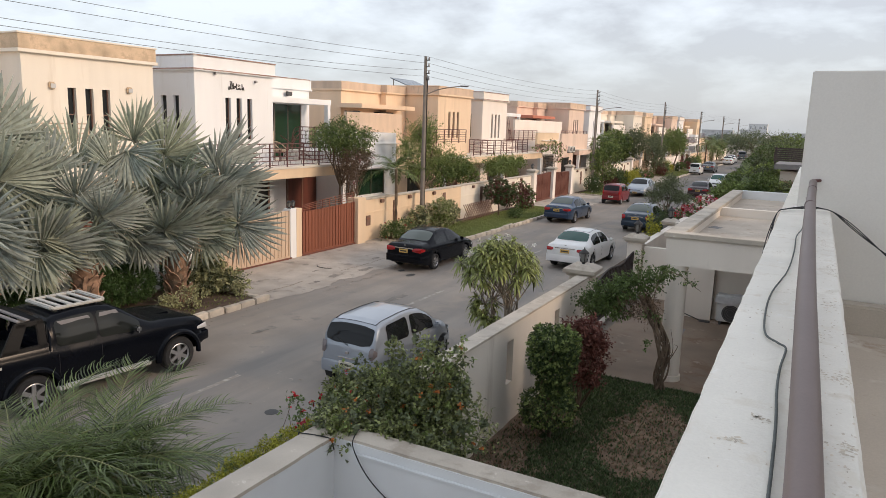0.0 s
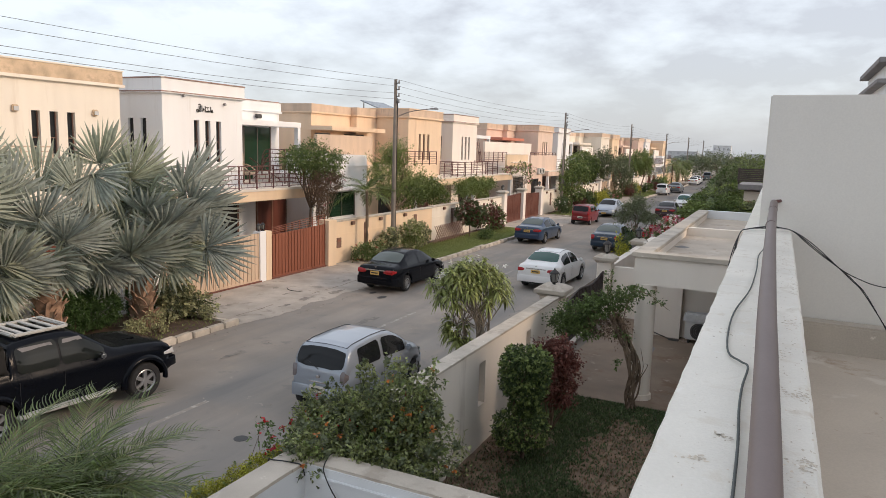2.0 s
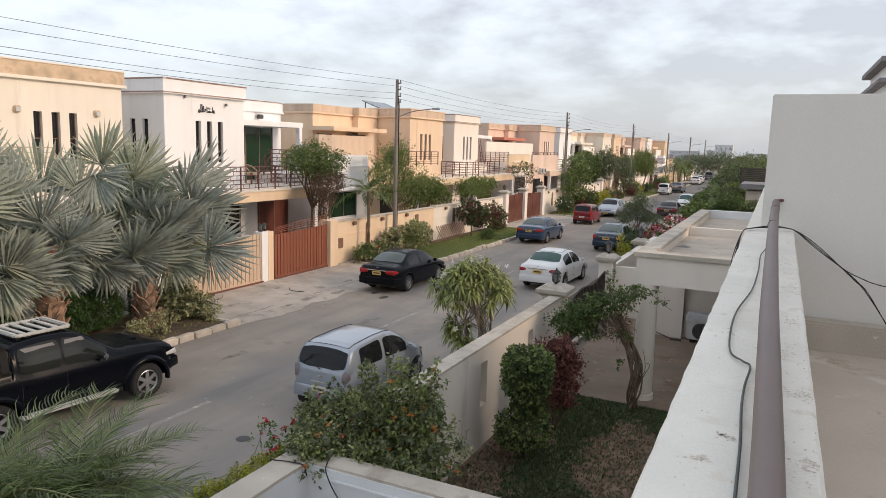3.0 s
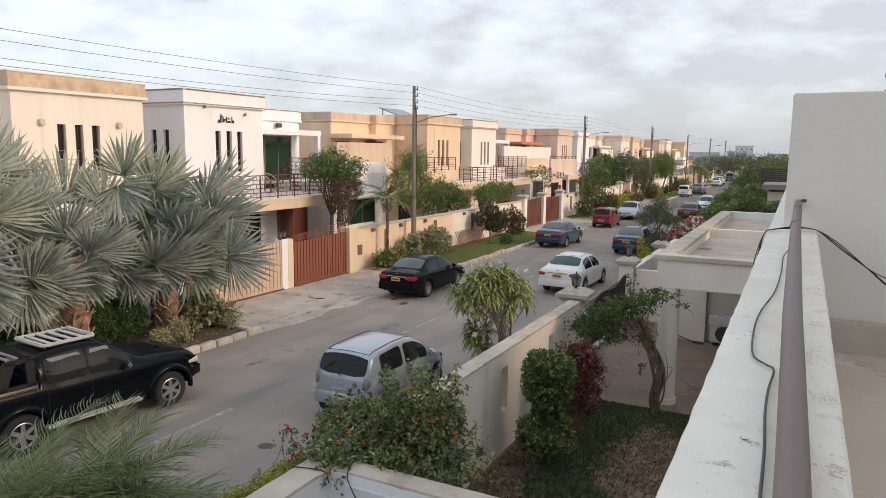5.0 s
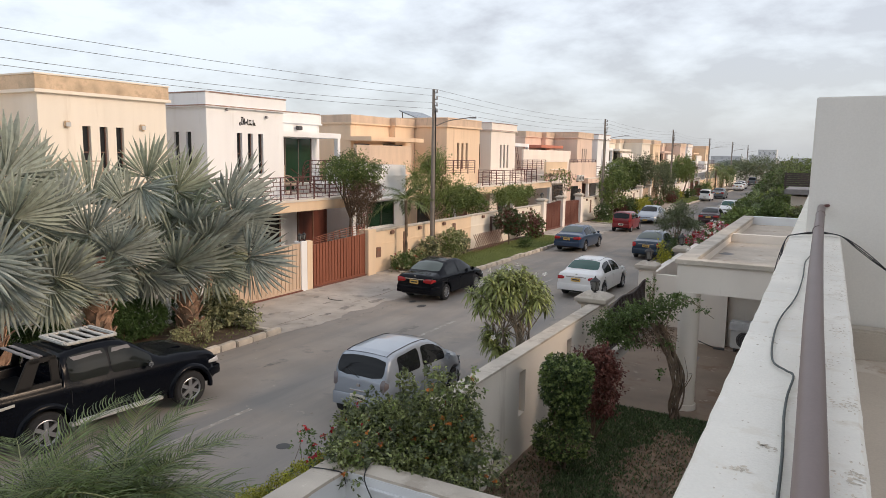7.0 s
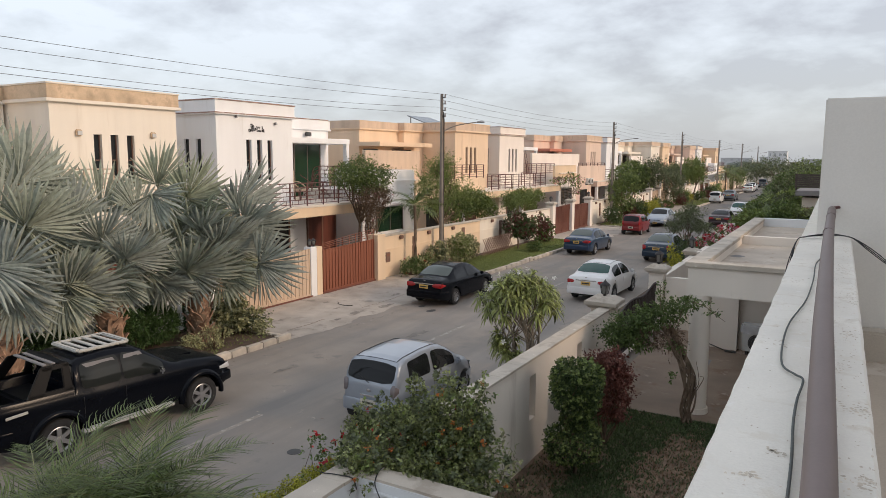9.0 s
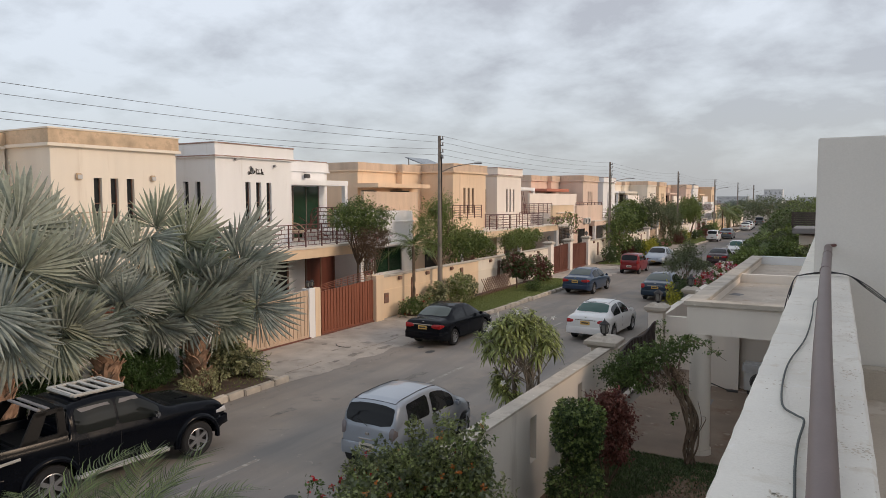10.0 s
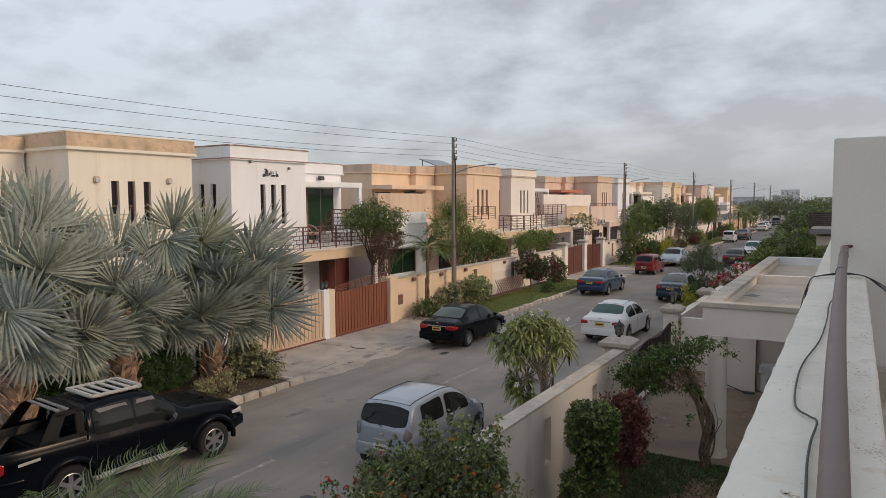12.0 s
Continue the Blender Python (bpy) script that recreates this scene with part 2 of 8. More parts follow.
M["frond_stem"] = mat("frond_stem", (0.27, 0.27, 0.115), 0.55, 0.15, 6, 60, 0.1)
M["frond"] = leaf_mat("feather_palm_leaf", (0.142, 0.192, 0.062), 0.75, 0.40, 0.45, 0.30)
M["leaf_dark"] = leaf_mat("dark_leaf", (0.066, 0.102, 0.036))
M["leaf_hedge"] = leaf_mat("hedge_leaf", (0.062, 0.115, 0.036), 0.5)
M["leaf_mid"] = leaf_mat("mid_leaf", (0.105, 0.155, 0.048))
# distance haze is put into this leaf colour: paler and greyer
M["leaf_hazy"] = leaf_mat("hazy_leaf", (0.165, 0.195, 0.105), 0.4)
M["leaf_light"] = leaf_mat("light_leaf", (0.185, 0.24, 0.075))
M["leaf_yellow"] = leaf_mat("yellow_leaf", (0.35, 0.345, 0.045), 0.45)
M["leaf_olive"] = leaf_mat("olive_leaf", (0.135, 0.160, 0.085))
M["leaf_red"] = leaf_mat("red_leaf", (0.150, 0.058, 0.046), 0.4)
M["leaf_frangi"] = leaf_mat("whorl_leaf", (0.265, 0.300, 0.105), 0.70)
M["straw"] = leaf_mat("dry_straw", (0.25, 0.170, 0.108), 0.4)
# wire grey is lifted above black, haze included in the colour
M["wire"] = mat("overhead_wire", (0.10, 0.10, 0.105), 0.6, 0.1, 5, 40, 0.0)
M["leaf_dry"] = leaf_mat("dry_brown_leaf", (0.155, 0.105, 0.072))
M["leaf_citrus"] = leaf_mat("glossy_citrus_leaf", (0.235, 0.265, 0.105), 0.75, 0.32, 0.55, 0.34)
M["leaf_varieg"] = leaf_mat("variegated_leaf", (0.40, 0.40, 0.22))
M["petal_red"] = leaf_mat("red_petal", (0.42, 0.015, 0.022), 0.3)
M["petal_orange"] = leaf_mat("orange_fruit", (0.55, 0.19, 0.05), 0.4)
M["petal_white"] = leaf_mat("white_petal", (0.75, 0.73, 0.68), 0.1)
M["petal_pink"] = leaf_mat("pink_petal", (0.55, 0.20, 0.24), 0.3)
M["grass"] = leaf_mat("grass_blade", (0.25, 0.30, 0.10), 0.35)
M["tyre"] = mat("tyre_rubber", (0.022, 0.022, 0.023), 0.85, 0.15, 10, 100, 0.2)
M["rim"] = mat("alloy_rim", (0.46, 0.46, 0.47), 0.35, 0.08, 10, 100, 0.0, metal=0.85)
M["chrome"] = mat("chrome", (0.62, 0.62, 0.62), 0.16, 0.03, 10, 100, 0.0, metal=1.0)
M["rack"] = mat("pale_rack_metal", (0.50, 0.49, 0.455), 0.5, 0.06, 6, 100, 0.05)
M["car_glass"] = glass_mat("car_glass", (0.012, 0.014, 0.016), 0.03)
M["car_glass"].node_tree.nodes["Principled BSDF"].inputs["Specular IOR Level"].default_value = 0.24
M["truck_glass"] = glass_mat("truck_glass", (0.014, 0.016, 0.014), 0.03)
M["truck_glass"].node_tree.nodes["Principled BSDF"].inputs["Specular IOR Level"].default_value = 0.30
M["matt_black"] = mat("matt_black", (0.006, 0.0065, 0.0075), 0.45, 0.1, 8, 60, 0.0, spec=0.10)
M["car_glass_pale"] = glass_mat("car_glass_pale", (0.075, 0.095, 0.088), 0.03)
M["car_glass_green"] = glass_mat("car_glass_green", (0.02, 0.075, 0.062), 0.05)
M["trim_black"] = mat("black_plastic", (0.014, 0.014, 0.015), 0.6, 0.1, 8, 100, 0.05)
M["lamp_red"] = glass_mat("tail_lamp_red", (0.34, 0.012, 0.014), 0.12)
M["lamp_smoke"] = glass_mat("tail_lamp_smoke", (0.19, 0.165, 0.165), 0.10)
M["lamp_clear"] = glass_mat("lamp_clear", (0.55, 0.55, 0.55), 0.1)
M["lantern_glass"] = glass_mat("lantern_glass", (0.24, 0.235, 0.22), 0.15)
M["lamp_amber"] = glass_mat("lamp_amber", (0.5, 0.2, 0.03), 0.15)
M["plate"] = mat("plate_yellow", (0.62, 0.40, 0.12), 0.5, 0.05, 5, 60, 0.0)
M["plate_white"] = mat("plate_white", (0.62, 0.58, 0.50), 0.5, 0.05, 5, 60, 0.0)
M["plate_bar"] = mat("plate_bar_dark", (0.03, 0.03, 0.03), 0.6, 0.05, 5, 60, 0.0)
M["ac_white"] = mat("ac_casing", (0.64, 0.64, 0.62), 0.5, 0.05, 3, 60, 0.05)
M["bed_lane"] = mat("worn_lane_paint", (0.42, 0.39, 0.345), 0.9, 0.12, 2, 60, 0.2, stain=(0.30, 0.27, 0.235), stain_at=0.44, stain_scale=5)
# far window and grey wall colours are lifted and greyed to carry distance haze
M["far_window"] = mat("far_window", (0.40, 0.42, 0.44), 0.6, 0.05, 0.2, 4, 0.0)
M["far_white"] = mat("far_white_render", (0.66, 0.67, 0.68), 0.9, 0.05, 0.2, 4, 0.0)
M["far_grey"] = mat("far_grey_render", (0.54, 0.55, 0.56), 0.9, 0.08, 0.2, 4, 0.0)
M["lantern_cover"] = mat("milky_plastic", (0.62, 0.63, 0.64), 0.35, 0.10, 6, 40, 0.1)
# scrub green is paled towards grey to stand for the hazy air
M["far_scrub"] = leaf_mat("far_scrub_leaf", (0.20, 0.235, 0.20), 0.2, 0.8)
M["cane"] = mat("beige_cane", (0.55, 0.44, 0.33), 0.7, 0.15, 8, 60, 0.2)
M["solar"] = mat("solar_panel", (0.10, 0.12, 0.14), 0.2, 0.1, 3, 30, 0.0)
M["stone_grey"] = mat("grey_cap", (0.22, 0.21, 0.21), 0.85, 0.1, 3, 60, 0.2)
M["drum"] = mat("dark_duct", (0.06, 0.06, 0.06), 0.6, 0.1, 3, 60, 0.1)


def paint(name, color, rough=0.32, coat=0.7, metal=0.0):
    return mat("car_paint_" + name, color, rough, 0.035, 1.5, 40, 0.0, metal=metal, coat=coat, spec=0.28)


PAINT = {
    "black": mat("car_paint_black", (0.0030, 0.004, 0.0070), 0.20, 0.035, 1.5, 40, 0.0, spec=0.16), "silver": paint("silver", (0.33, 0.37, 0.425), 0.32, 0.7, 0.35),
    "white": paint("white", (0.74, 0.74, 0.73), 0.35), "blue": paint("blue", (0.015, 0.038, 0.086), 0.30, 0.8, 0.1),
    "teal": paint("teal", (0.008, 0.025, 0.050), 0.30, 0.8, 0.1), "red": paint("red", (0.20, 0.012, 0.016), 0.4),
    "grey": paint("grey", (0.10, 0.11, 0.12), 0.4), "maroon": paint("maroon", (0.035, 0.012, 0.014), 0.4), "pearl": paint("pearl", (0.50, 0.50, 0.49), 0.35)}


# ---- helpers for meshes ----
def part(name, bm, material, parent=None, label="", smooth=None):
    """One bmesh (or a ready mesh) as one mesh object under its thing."""
    if isinstance(bm, bmesh.types.BMesh):
        me = bpy.data.meshes.new(name)
        bm.normal_update()
        bm.to_mesh(me)
        bm.free()
    else:
        me = bm
    if material and not me.materials:
        me.materials.append(material)
    if smooth is not None:
        me.polygons.foreach_set("use_smooth", [True] * len(me.polygons))
        me.set_sharp_from_angle(angle=radians(smooth))
    ob = new(name, me)
    if parent:
        ob.parent = parent
    if label:
        ob["label"] = label
    return ob


def thing(name, label, category, place=(0, 0, 0), turn=0.0, group="", kind=""):
    ob = new(name)
    ob.matrix_basis = pose(*place, 0, 0, turn)
    ob.empty_display_size = 0.2
    return tagged(ob, label, category, group, kind)


def box(bm, x0, x1, y0, y1, z0, z1, bevel=0.0):
    """A box with, where asked, softened edges."""
    r = bmesh.ops.create_cube(bm, size=1.0, matrix=Matrix.Translation(((x0 + x1) / 2, (y0 + y1) / 2, (z0 + z1) / 2))
                              @ Matrix.Diagonal((abs(x1 - x0), abs(y1 - y0), abs(z1 - z0), 1)))
    if bevel:
        edges = list({e for v in r["verts"] for e in v.link_edges})
        bmesh.ops.bevel(bm, geom=edges, offset=bevel, segments=2, affect="EDGES")
    return bm


def boxes(*items, bevel=0.0):
    bm = bmesh.new()
    for it in items:
        box(bm, *it, bevel=bevel)
    return bm


def rod(bm, a, b, r0, r1=None, seg=8, caps=True):
    """A tapered round bar from a to b."""
    a, b = Vector(a), Vector(b)
    d = b - a
    if d.length < 1e-6:
        return bm
    m = Matrix.Translation((a + b) / 2) @ d.to_track_quat("Z", "Y").to_matrix().to_4x4()
    bmesh.ops.create_cone(bm, cap_ends=caps, segments=seg, radius1=r0, radius2=r0 if r1 is None else r1, depth=d.length, matrix=m)
    return bm


def tube(points, radius, seg=6, taper=1.0):
    """A round tube along a line of points."""
    pts = [Vector(p) for p in points]
    verts, faces = [], []
    for i, p in enumerate(pts):
        d = (pts[min(i + 1, len(pts) - 1)] - pts[max(i - 1, 0)]).normalized()
        q = d.to_track_quat("Z", "Y")
        r = radius * (1 + (taper - 1) * i / max(1, len(pts) - 1))
        for k in range(seg):
            a = 2 * math.pi * k / seg
            verts.append(p + q @ Vector((math.cos(a) * r, math.sin(a) * r, 0)))
    for i in range(len(pts) - 1):
        for k in range(seg):
            k2 = (k + 1) % seg
            faces.append((i * seg + k, i * seg + k2, (i + 1) * seg + k2, (i + 1) * seg + k))
    faces.append(tuple(reversed(range(seg))))
    faces.append(tuple(range((len(pts) - 1) * seg, len(pts) * seg)))
    me = bpy.data.meshes.new("tube")
    me.from_pydata([tuple(v) for v in verts], [], faces)
    me.polygons.foreach_set("use_smooth", [True] * len(me.polygons))
    return me


def curve_points(points, steps=8):
    """A smooth line through the given points."""
    p = [Vector(q) for q in points]
    out = []
    for i in range(len(p) - 1):
        a, b, c, d = p[max(i - 1, 0)], p[i], p[i + 1], p[min(i + 2, len(p) - 1)]
        for s in range(steps):
            t = s / steps
            out.append(0.5 * (2 * b + (c - a) * t + (2 * a - 5 * b + 4 * c - d) * t * t + (3 * b - a - 3 * c + d) * t ** 3))
    out.append(p[-1])
    return out


def joined(meshes):
    """Several meshes as one bmesh."""
    bm = bmesh.new()
    for me in meshes:
        bm.from_mesh(me)
    return bm


def leaf_cloud(name, blobs, count, size, rng, flat=0.5, droop=0.25, shell=0.55, aspect=0.5, ragged=None):
    """Many small bent leaves set along twigs that grow out through uneven blobs (x, y, z, rx, ry, rz); ragged: how unequal the twigs are, so that the outline breaks up."""
    ragged = (0.08 if shell >= 0.75 else 0.33) if ragged is None else ragged
    B = np.array(blobs, float)
    vol = (B[:, 3] * B[:, 4] * B[:, 5]) ** 0.72
    nt = max(10, count // (9 if shell >= 0.75 else 13))
    home = B[rng.choice(len(B), nt, p=vol / vol.sum())]
    d = rng.normal(size=(nt, 3))
    d[:, 2] += 0.12
    d /= np.linalg.norm(d, axis=1)[:, None]
    reach = 1.0 + ragged * (rng.random(nt) ** 1.6 - 0.55)
    wave = np.sin(d[:, 0] * 4.1 + home[:, 0] * 5) * np.sin(d[:, 1] * 3.7 + home[:, 1] * 4 + 1) + np.sin(d[:, 2] * 5.3 + home[:, 2] * 3 + d[:, 0] * 3)
    reach *= 1 + 0.30 * ragged * wave
    bend = rng.normal(size=(nt, 3)) * 0.22 * min(1.0, ragged * 2)
    k = rng.integers(nt, size=count)
    along = np.where(rng.random(count) < 0.85, shell + (1 - shell) * rng.random(count), rng.random(count))
    way = d[k] * along[:, None] + bend[k] * (along ** 2)[:, None]
    c = home[k, :3] + way * home[k, 3:6] * reach[k][:, None] + rng.normal(size=(count, 3)) * size * (0.25 if shell >= 0.75 else 0.5)
    c[:, 2] -= droop * 0.35 * ragged * along ** 2 * home[k, 5]
    out = d[k] * 0.7 + rng.normal(size=(count, 3)) * 0.6
    out[:, 2] -= droop
    out /= np.linalg.norm(out, axis=1)[:, None]
    side = np.cross(out, np.array((0, 0, 1.0)) + rng.normal(size=(count, 3)) * flat)
    side /= np.linalg.norm(side, axis=1)[:, None] + 1e-9
    up = np.cross(side, out)
    ln = (size * (0.65 + 0.7 * rng.random(count)))[:, None]
    wd = ln * aspect
    v = np.stack([c, c + out * ln * 0.5 + side * wd * 0.5 + up * ln * 0.06, c + out * ln - up * ln * 0.10, c + out * ln * 0.5 - side * wd * 0.5 + up * ln * 0.06], 1).reshape(-1, 3)
    i = np.arange(count) * 4
    f = np.stack([np.stack([i, i + 1, i + 2], 1), np.stack([i, i + 2, i + 3], 1)], 1).reshape(-1, 3)
    me = bpy.data.meshes.new(name)
    me.from_pydata(v.tolist(), [], f.tolist())
    return me


def branches(base, tips, radius, rng, sway=0.15, seg=6):
    """Tapered limbs from a base to each tip."""
    out = []
    for tip in tips:
        a, b = Vector(base), Vector(tip)
        mids = [a.lerp(b, f) + Vector(rng.normal(size=3) * sway * (b - a).length * 0.35) for f in (0.33, 0.66)]
        out.append(tube(curve_points([a, *mids, b], 4), radius, seg, 0.25))
    return joined(out)


def shrub(name, label, place, blobs, leaves, size, leaf, stems=5, stem_r=0.018, seed=1, category="shrub", group="", extra=(), aspect=0.5, shell=0.55):
    """A bush of leaf blobs over thin stems; extra: (part name, count, size, material, label) of flowers or fruit among the leaves."""
    rng = np.random.default_rng(seed)
    ob = thing(name, label, category, place, group=group)
    tips = []
    for i in range(stems):
        b = blobs[i % len(blobs)]
        tips.append((b[0] + rng.normal() * b[3] * 0.35, b[1] + rng.normal() * b[4] * 0.35, b[2] + rng.random() * b[5] * 0.3))
    for tip in tips:
        part("stem", branches((0, 0, 0), [tip], stem_r, rng), M["bark"], ob)
    tagged(part("foliage", leaf_cloud("foliage", blobs, leaves, size, rng, aspect=aspect, shell=shell), leaf, ob), kind="stuff")
    for pname, count, psize, pmat, plabel in extra:
        tagged(part(pname, leaf_cloud(pname, [(b[0], b[1], b[2] + 0.02, b[3] * 1.05, b[4] * 1.05, b[5] * 1.05) for b in blobs], count, psize, rng, aspect=0.9, shell=0.9), pmat, ob, plabel), kind="stuff")
    return ob


# whole palm leaves differ: some silver-blue, some yellow-green
_n, _l = M["bismarck"].node_tree.nodes, M["bismarck"].node_tree.links
_src = _n["Principled BSDF"].inputs["Base Color"].links[0].from_socket
_info, _mix, _map = _n.new("ShaderNodeObjectInfo"), _n.new("ShaderNodeMixRGB"), _n.new("ShaderNodeMapRange")
_mix.blend_type = "MULTIPLY"
_mix.inputs[2].default_value = (0.95, 0.96, 0.76, 1)
_map.inputs["From Min"].default_value, _map.inputs["From Max"].default_value = 0.35, 1.0
_l.new(_info.outputs["Random"], _map.inputs["Value"]), _l.new(_map.outputs[0], _mix.inputs[0]), _l.new(_src, _mix.inputs[1])
for _node in _n:
    for _name in ("Base Color", "Color"):
        if _node.bl_idname in ("ShaderNodeBsdfPrincipled", "ShaderNodeBsdfTranslucent") and _name in _node.inputs:
            _l.new(_mix.outputs[0], _node.inputs[_name])

# the road colour darkens and turns slightly bluer further along, from y 28 to y 62
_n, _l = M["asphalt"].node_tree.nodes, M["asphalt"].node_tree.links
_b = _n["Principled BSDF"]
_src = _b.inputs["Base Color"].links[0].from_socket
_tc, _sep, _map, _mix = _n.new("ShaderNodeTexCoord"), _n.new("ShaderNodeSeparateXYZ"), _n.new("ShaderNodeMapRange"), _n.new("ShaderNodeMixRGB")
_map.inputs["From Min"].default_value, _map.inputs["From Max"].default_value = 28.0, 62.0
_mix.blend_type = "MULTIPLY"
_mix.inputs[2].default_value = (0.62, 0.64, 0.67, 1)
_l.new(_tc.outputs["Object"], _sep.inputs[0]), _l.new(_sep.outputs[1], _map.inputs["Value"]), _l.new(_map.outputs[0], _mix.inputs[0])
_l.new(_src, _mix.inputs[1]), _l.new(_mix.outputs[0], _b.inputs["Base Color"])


# ---- ground and road ----
KERB_X, WALL_X, ROAD_R = -14.6, -18.06, -6.95
PAIR_Y, PERIOD = 21.05, 29.75


def sheet(name, x0, x1, y0, y1, z, material, label, category, nx=1, ny=1, rough=0.0, kind="structure", rise=0.0):
    """A level sheet, where asked divided and a little uneven; rise: height gained from x1 to x0."""
    bm = bmesh.new()
    rng = random.Random(7)
    grid = [[bm.verts.new((x0 + (x1 - x0) * i / nx, y0 + (y1 - y0) * j / ny, z + rise * (1 - i / nx) + rng.uniform(-rough, rough))) for j in range(ny + 1)] for i in range(nx + 1)]
    for i in range(nx):
        for j in range(ny):
            bm.faces.new((grid[i][j], grid[i + 1][j], grid[i + 1][j + 1], grid[i][j + 1]))
    return tagged(part(name, bm, material), label, category, kind=kind)


sheet("ground", -1800, 1800, -400, 2600, -0.06, M["dust"], "dusty dry ground reaching to the horizon", "ground")
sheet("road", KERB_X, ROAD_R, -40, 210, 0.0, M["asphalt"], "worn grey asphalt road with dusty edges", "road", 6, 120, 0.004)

# aprons before the gates, verges between them
APRONS = [(PAIR_Y + PERIOD * k - 5.25, PAIR_Y + PERIOD * k + 6.1) for k in range(-1, 6)]
for k, (a, b) in enumerate(APRONS):
    ap = sheet("driveway_apron", WALL_X + 0.0, KERB_X + 0.25, a, b, 0.008, M["concrete"], "rough grey concrete driveway apron with cracks and stains", "driveway", 8, 60, 0.003, rise=0.13)
    rng_a = random.Random(30 + k)
    for v in ap.data.vertices:
        if v.co.x > KERB_X + 0.2:
            v.co.x += 0.30 * noise.noise(Vector((v.co.y * 0.9, k * 5.1, 0.3))) + rng_a.uniform(-0.05, 0.05)
    for x, wide in ((-15.3, 0.022),) if k < 3 else ():
        bm, last = bmesh.new(), None
        for i in range(41):
            y = a + 0.2 + (b - a - 0.4) * i / 40
            xx = x + 0.10 * noise.noise(Vector((y * 0.8, x, 2.0))) + rng_a.uniform(-0.012, 0.012)
            z = 0.013 + 0.13 * (KERB_X + 0.25 - xx) / (KERB_X + 0.25 - WALL_X)
            w = wide * (0.35 + abs(noise.noise(Vector((y * 1.7, x, 7.0)))))
            pair = (bm.verts.new((xx - w, y, z)), bm.verts.new((xx + w, y, z)))
            if last and noise.noise(Vector((y * 0.6, x, 1.0))) > -0.05:
                bm.faces.new((last[0], last[1], pair[1], pair[0]))
            last = pair
        tagged(part("concrete_crack", bm, M["soil"]), "dirt-filled crack in the concrete apron", "crack", kind="structure")
    nxt = APRONS[k + 1][0] if k + 1 < len(APRONS) else 205
    bm = boxes((WALL_X, KERB_X - 0.2, b, nxt, -0.05, 0.13))
    tagged(part("verge", bm, M["soil"]), "bare brown soil verge behind the kerb", "verge", kind="structure")
sheet("lane_line", -10.79, -10.67, 7.7, 10.75, 0.006, M["bed_lane"], "worn white painted lane dash on asphalt", "road marking")
for y in (17.7, 27.4, 36.2, 45.0):
    sheet("lane_line", -10.82, -10.70, y, y + 2.6, 0.006, M["bed_lane"], "worn white painted lane dash on asphalt", "road marking")
bm = bmesh.new()
bmesh.ops.create_circle(bm, cap_ends=True, segments=24, radius=0.135, matrix=Matrix.Translation((-8.78, 9.62, 0.007)))
bmesh.ops.solidify(bm, geom=bm.faces[:], thickness=0.004)
tagged(part("manhole_cover", bm, M["drum"]), "round dark iron manhole cover set in the road", "manhole cover", kind="structure")
for x, y, r in ((-12.9, 21.7, 0.26), (-13.6, 22.2, 0.20)):
    bm = bmesh.new()
    bmesh.ops.create_circle(bm, cap_ends=True, segments=20, radius=r, matrix=Matrix.Translation((x, y, 0.006)) @ Matrix.Diagonal((0.55, 1, 1, 1)))
    tagged(part("oil_stain", bm, M["drum"]), "dark oil stain on the asphalt", "stain", kind="structure")

def kerb_mesh(length, seed):
    r = random.Random(seed)
    bm = boxes((-0.20, 0.0, 0.014, length - 0.014, -0.05, 0.185), bevel=0.022)
    for v in bm.verts:
        v.co += Vector((r.uniform(-0.012, 0.012), 0, r.uniform(-0.010, 0.010) if v.co.z > 0 else 0))
    me = bpy.data.meshes.new("kerb_stone")
    bm.to_mesh(me)
    bm.free()
    me.materials.append(M["kerb"])
    return me


KERBS = [kerb_mesh(0.62, i) for i in range(4)]
rng_k = random.Random(5)
for k, (a, b) in enumerate(APRONS[:5]):
    end = APRONS[k + 1][0] if k + 1 < len(APRONS) else 205
    row = thing("kerb", "row of worn pale concrete kerb stones beside the verge", "kerb", (KERB_X, b, 0), kind="structure")
    y, stop = (0.0, end - b) if k else (max(0.0, -9.0 - b), end - b)
    while y < stop - 0.3:
        st = part("kerb_stone", KERBS[rng_k.randrange(4)], None, row)
        st.matrix_basis = pose(rng_k.uniform(-0.02, 0.02), y, rng_k.uniform(-0.03, 0.012), rng_k.uniform(-1.2, 1.2), rng_k.uniform(-4, 4), rng_k.uniform(-2, 2))
        y += 0.62
    for i in range(5):
        st = part("kerb_stone", KERBS[i % 4], None, row)
        st.matrix_basis = pose(-0.22 - 0.62 * i, stop, -0.01, 0, 0, 90)
        st = part("kerb_stone", KERBS[(i + 1) % 4], None, row)
        st.matrix_basis = pose(-0.22 - 0.62 * i, 0.0, -0.01, 0, 0, 90)
# right-hand verge along the near garden walls
sheet("verge", ROAD_R, -5.0, -40, 17.6, 0.02, M["soil"], "dusty planted strip beside the garden wall", "verge", 3, 60, 0.01)
sheet("driveway_apron", ROAD_R, -5.0, 17.6, 24.0, 0.015, M["concrete"], "short concrete apron before the iron gate", "driveway", 3, 8, 0.003)
sheet("verge", ROAD_R, -5.0, 24.0, 200, 0.02, M["soil"], "dusty planted strip beside the garden walls", "verge", 3, 60, 0.01)

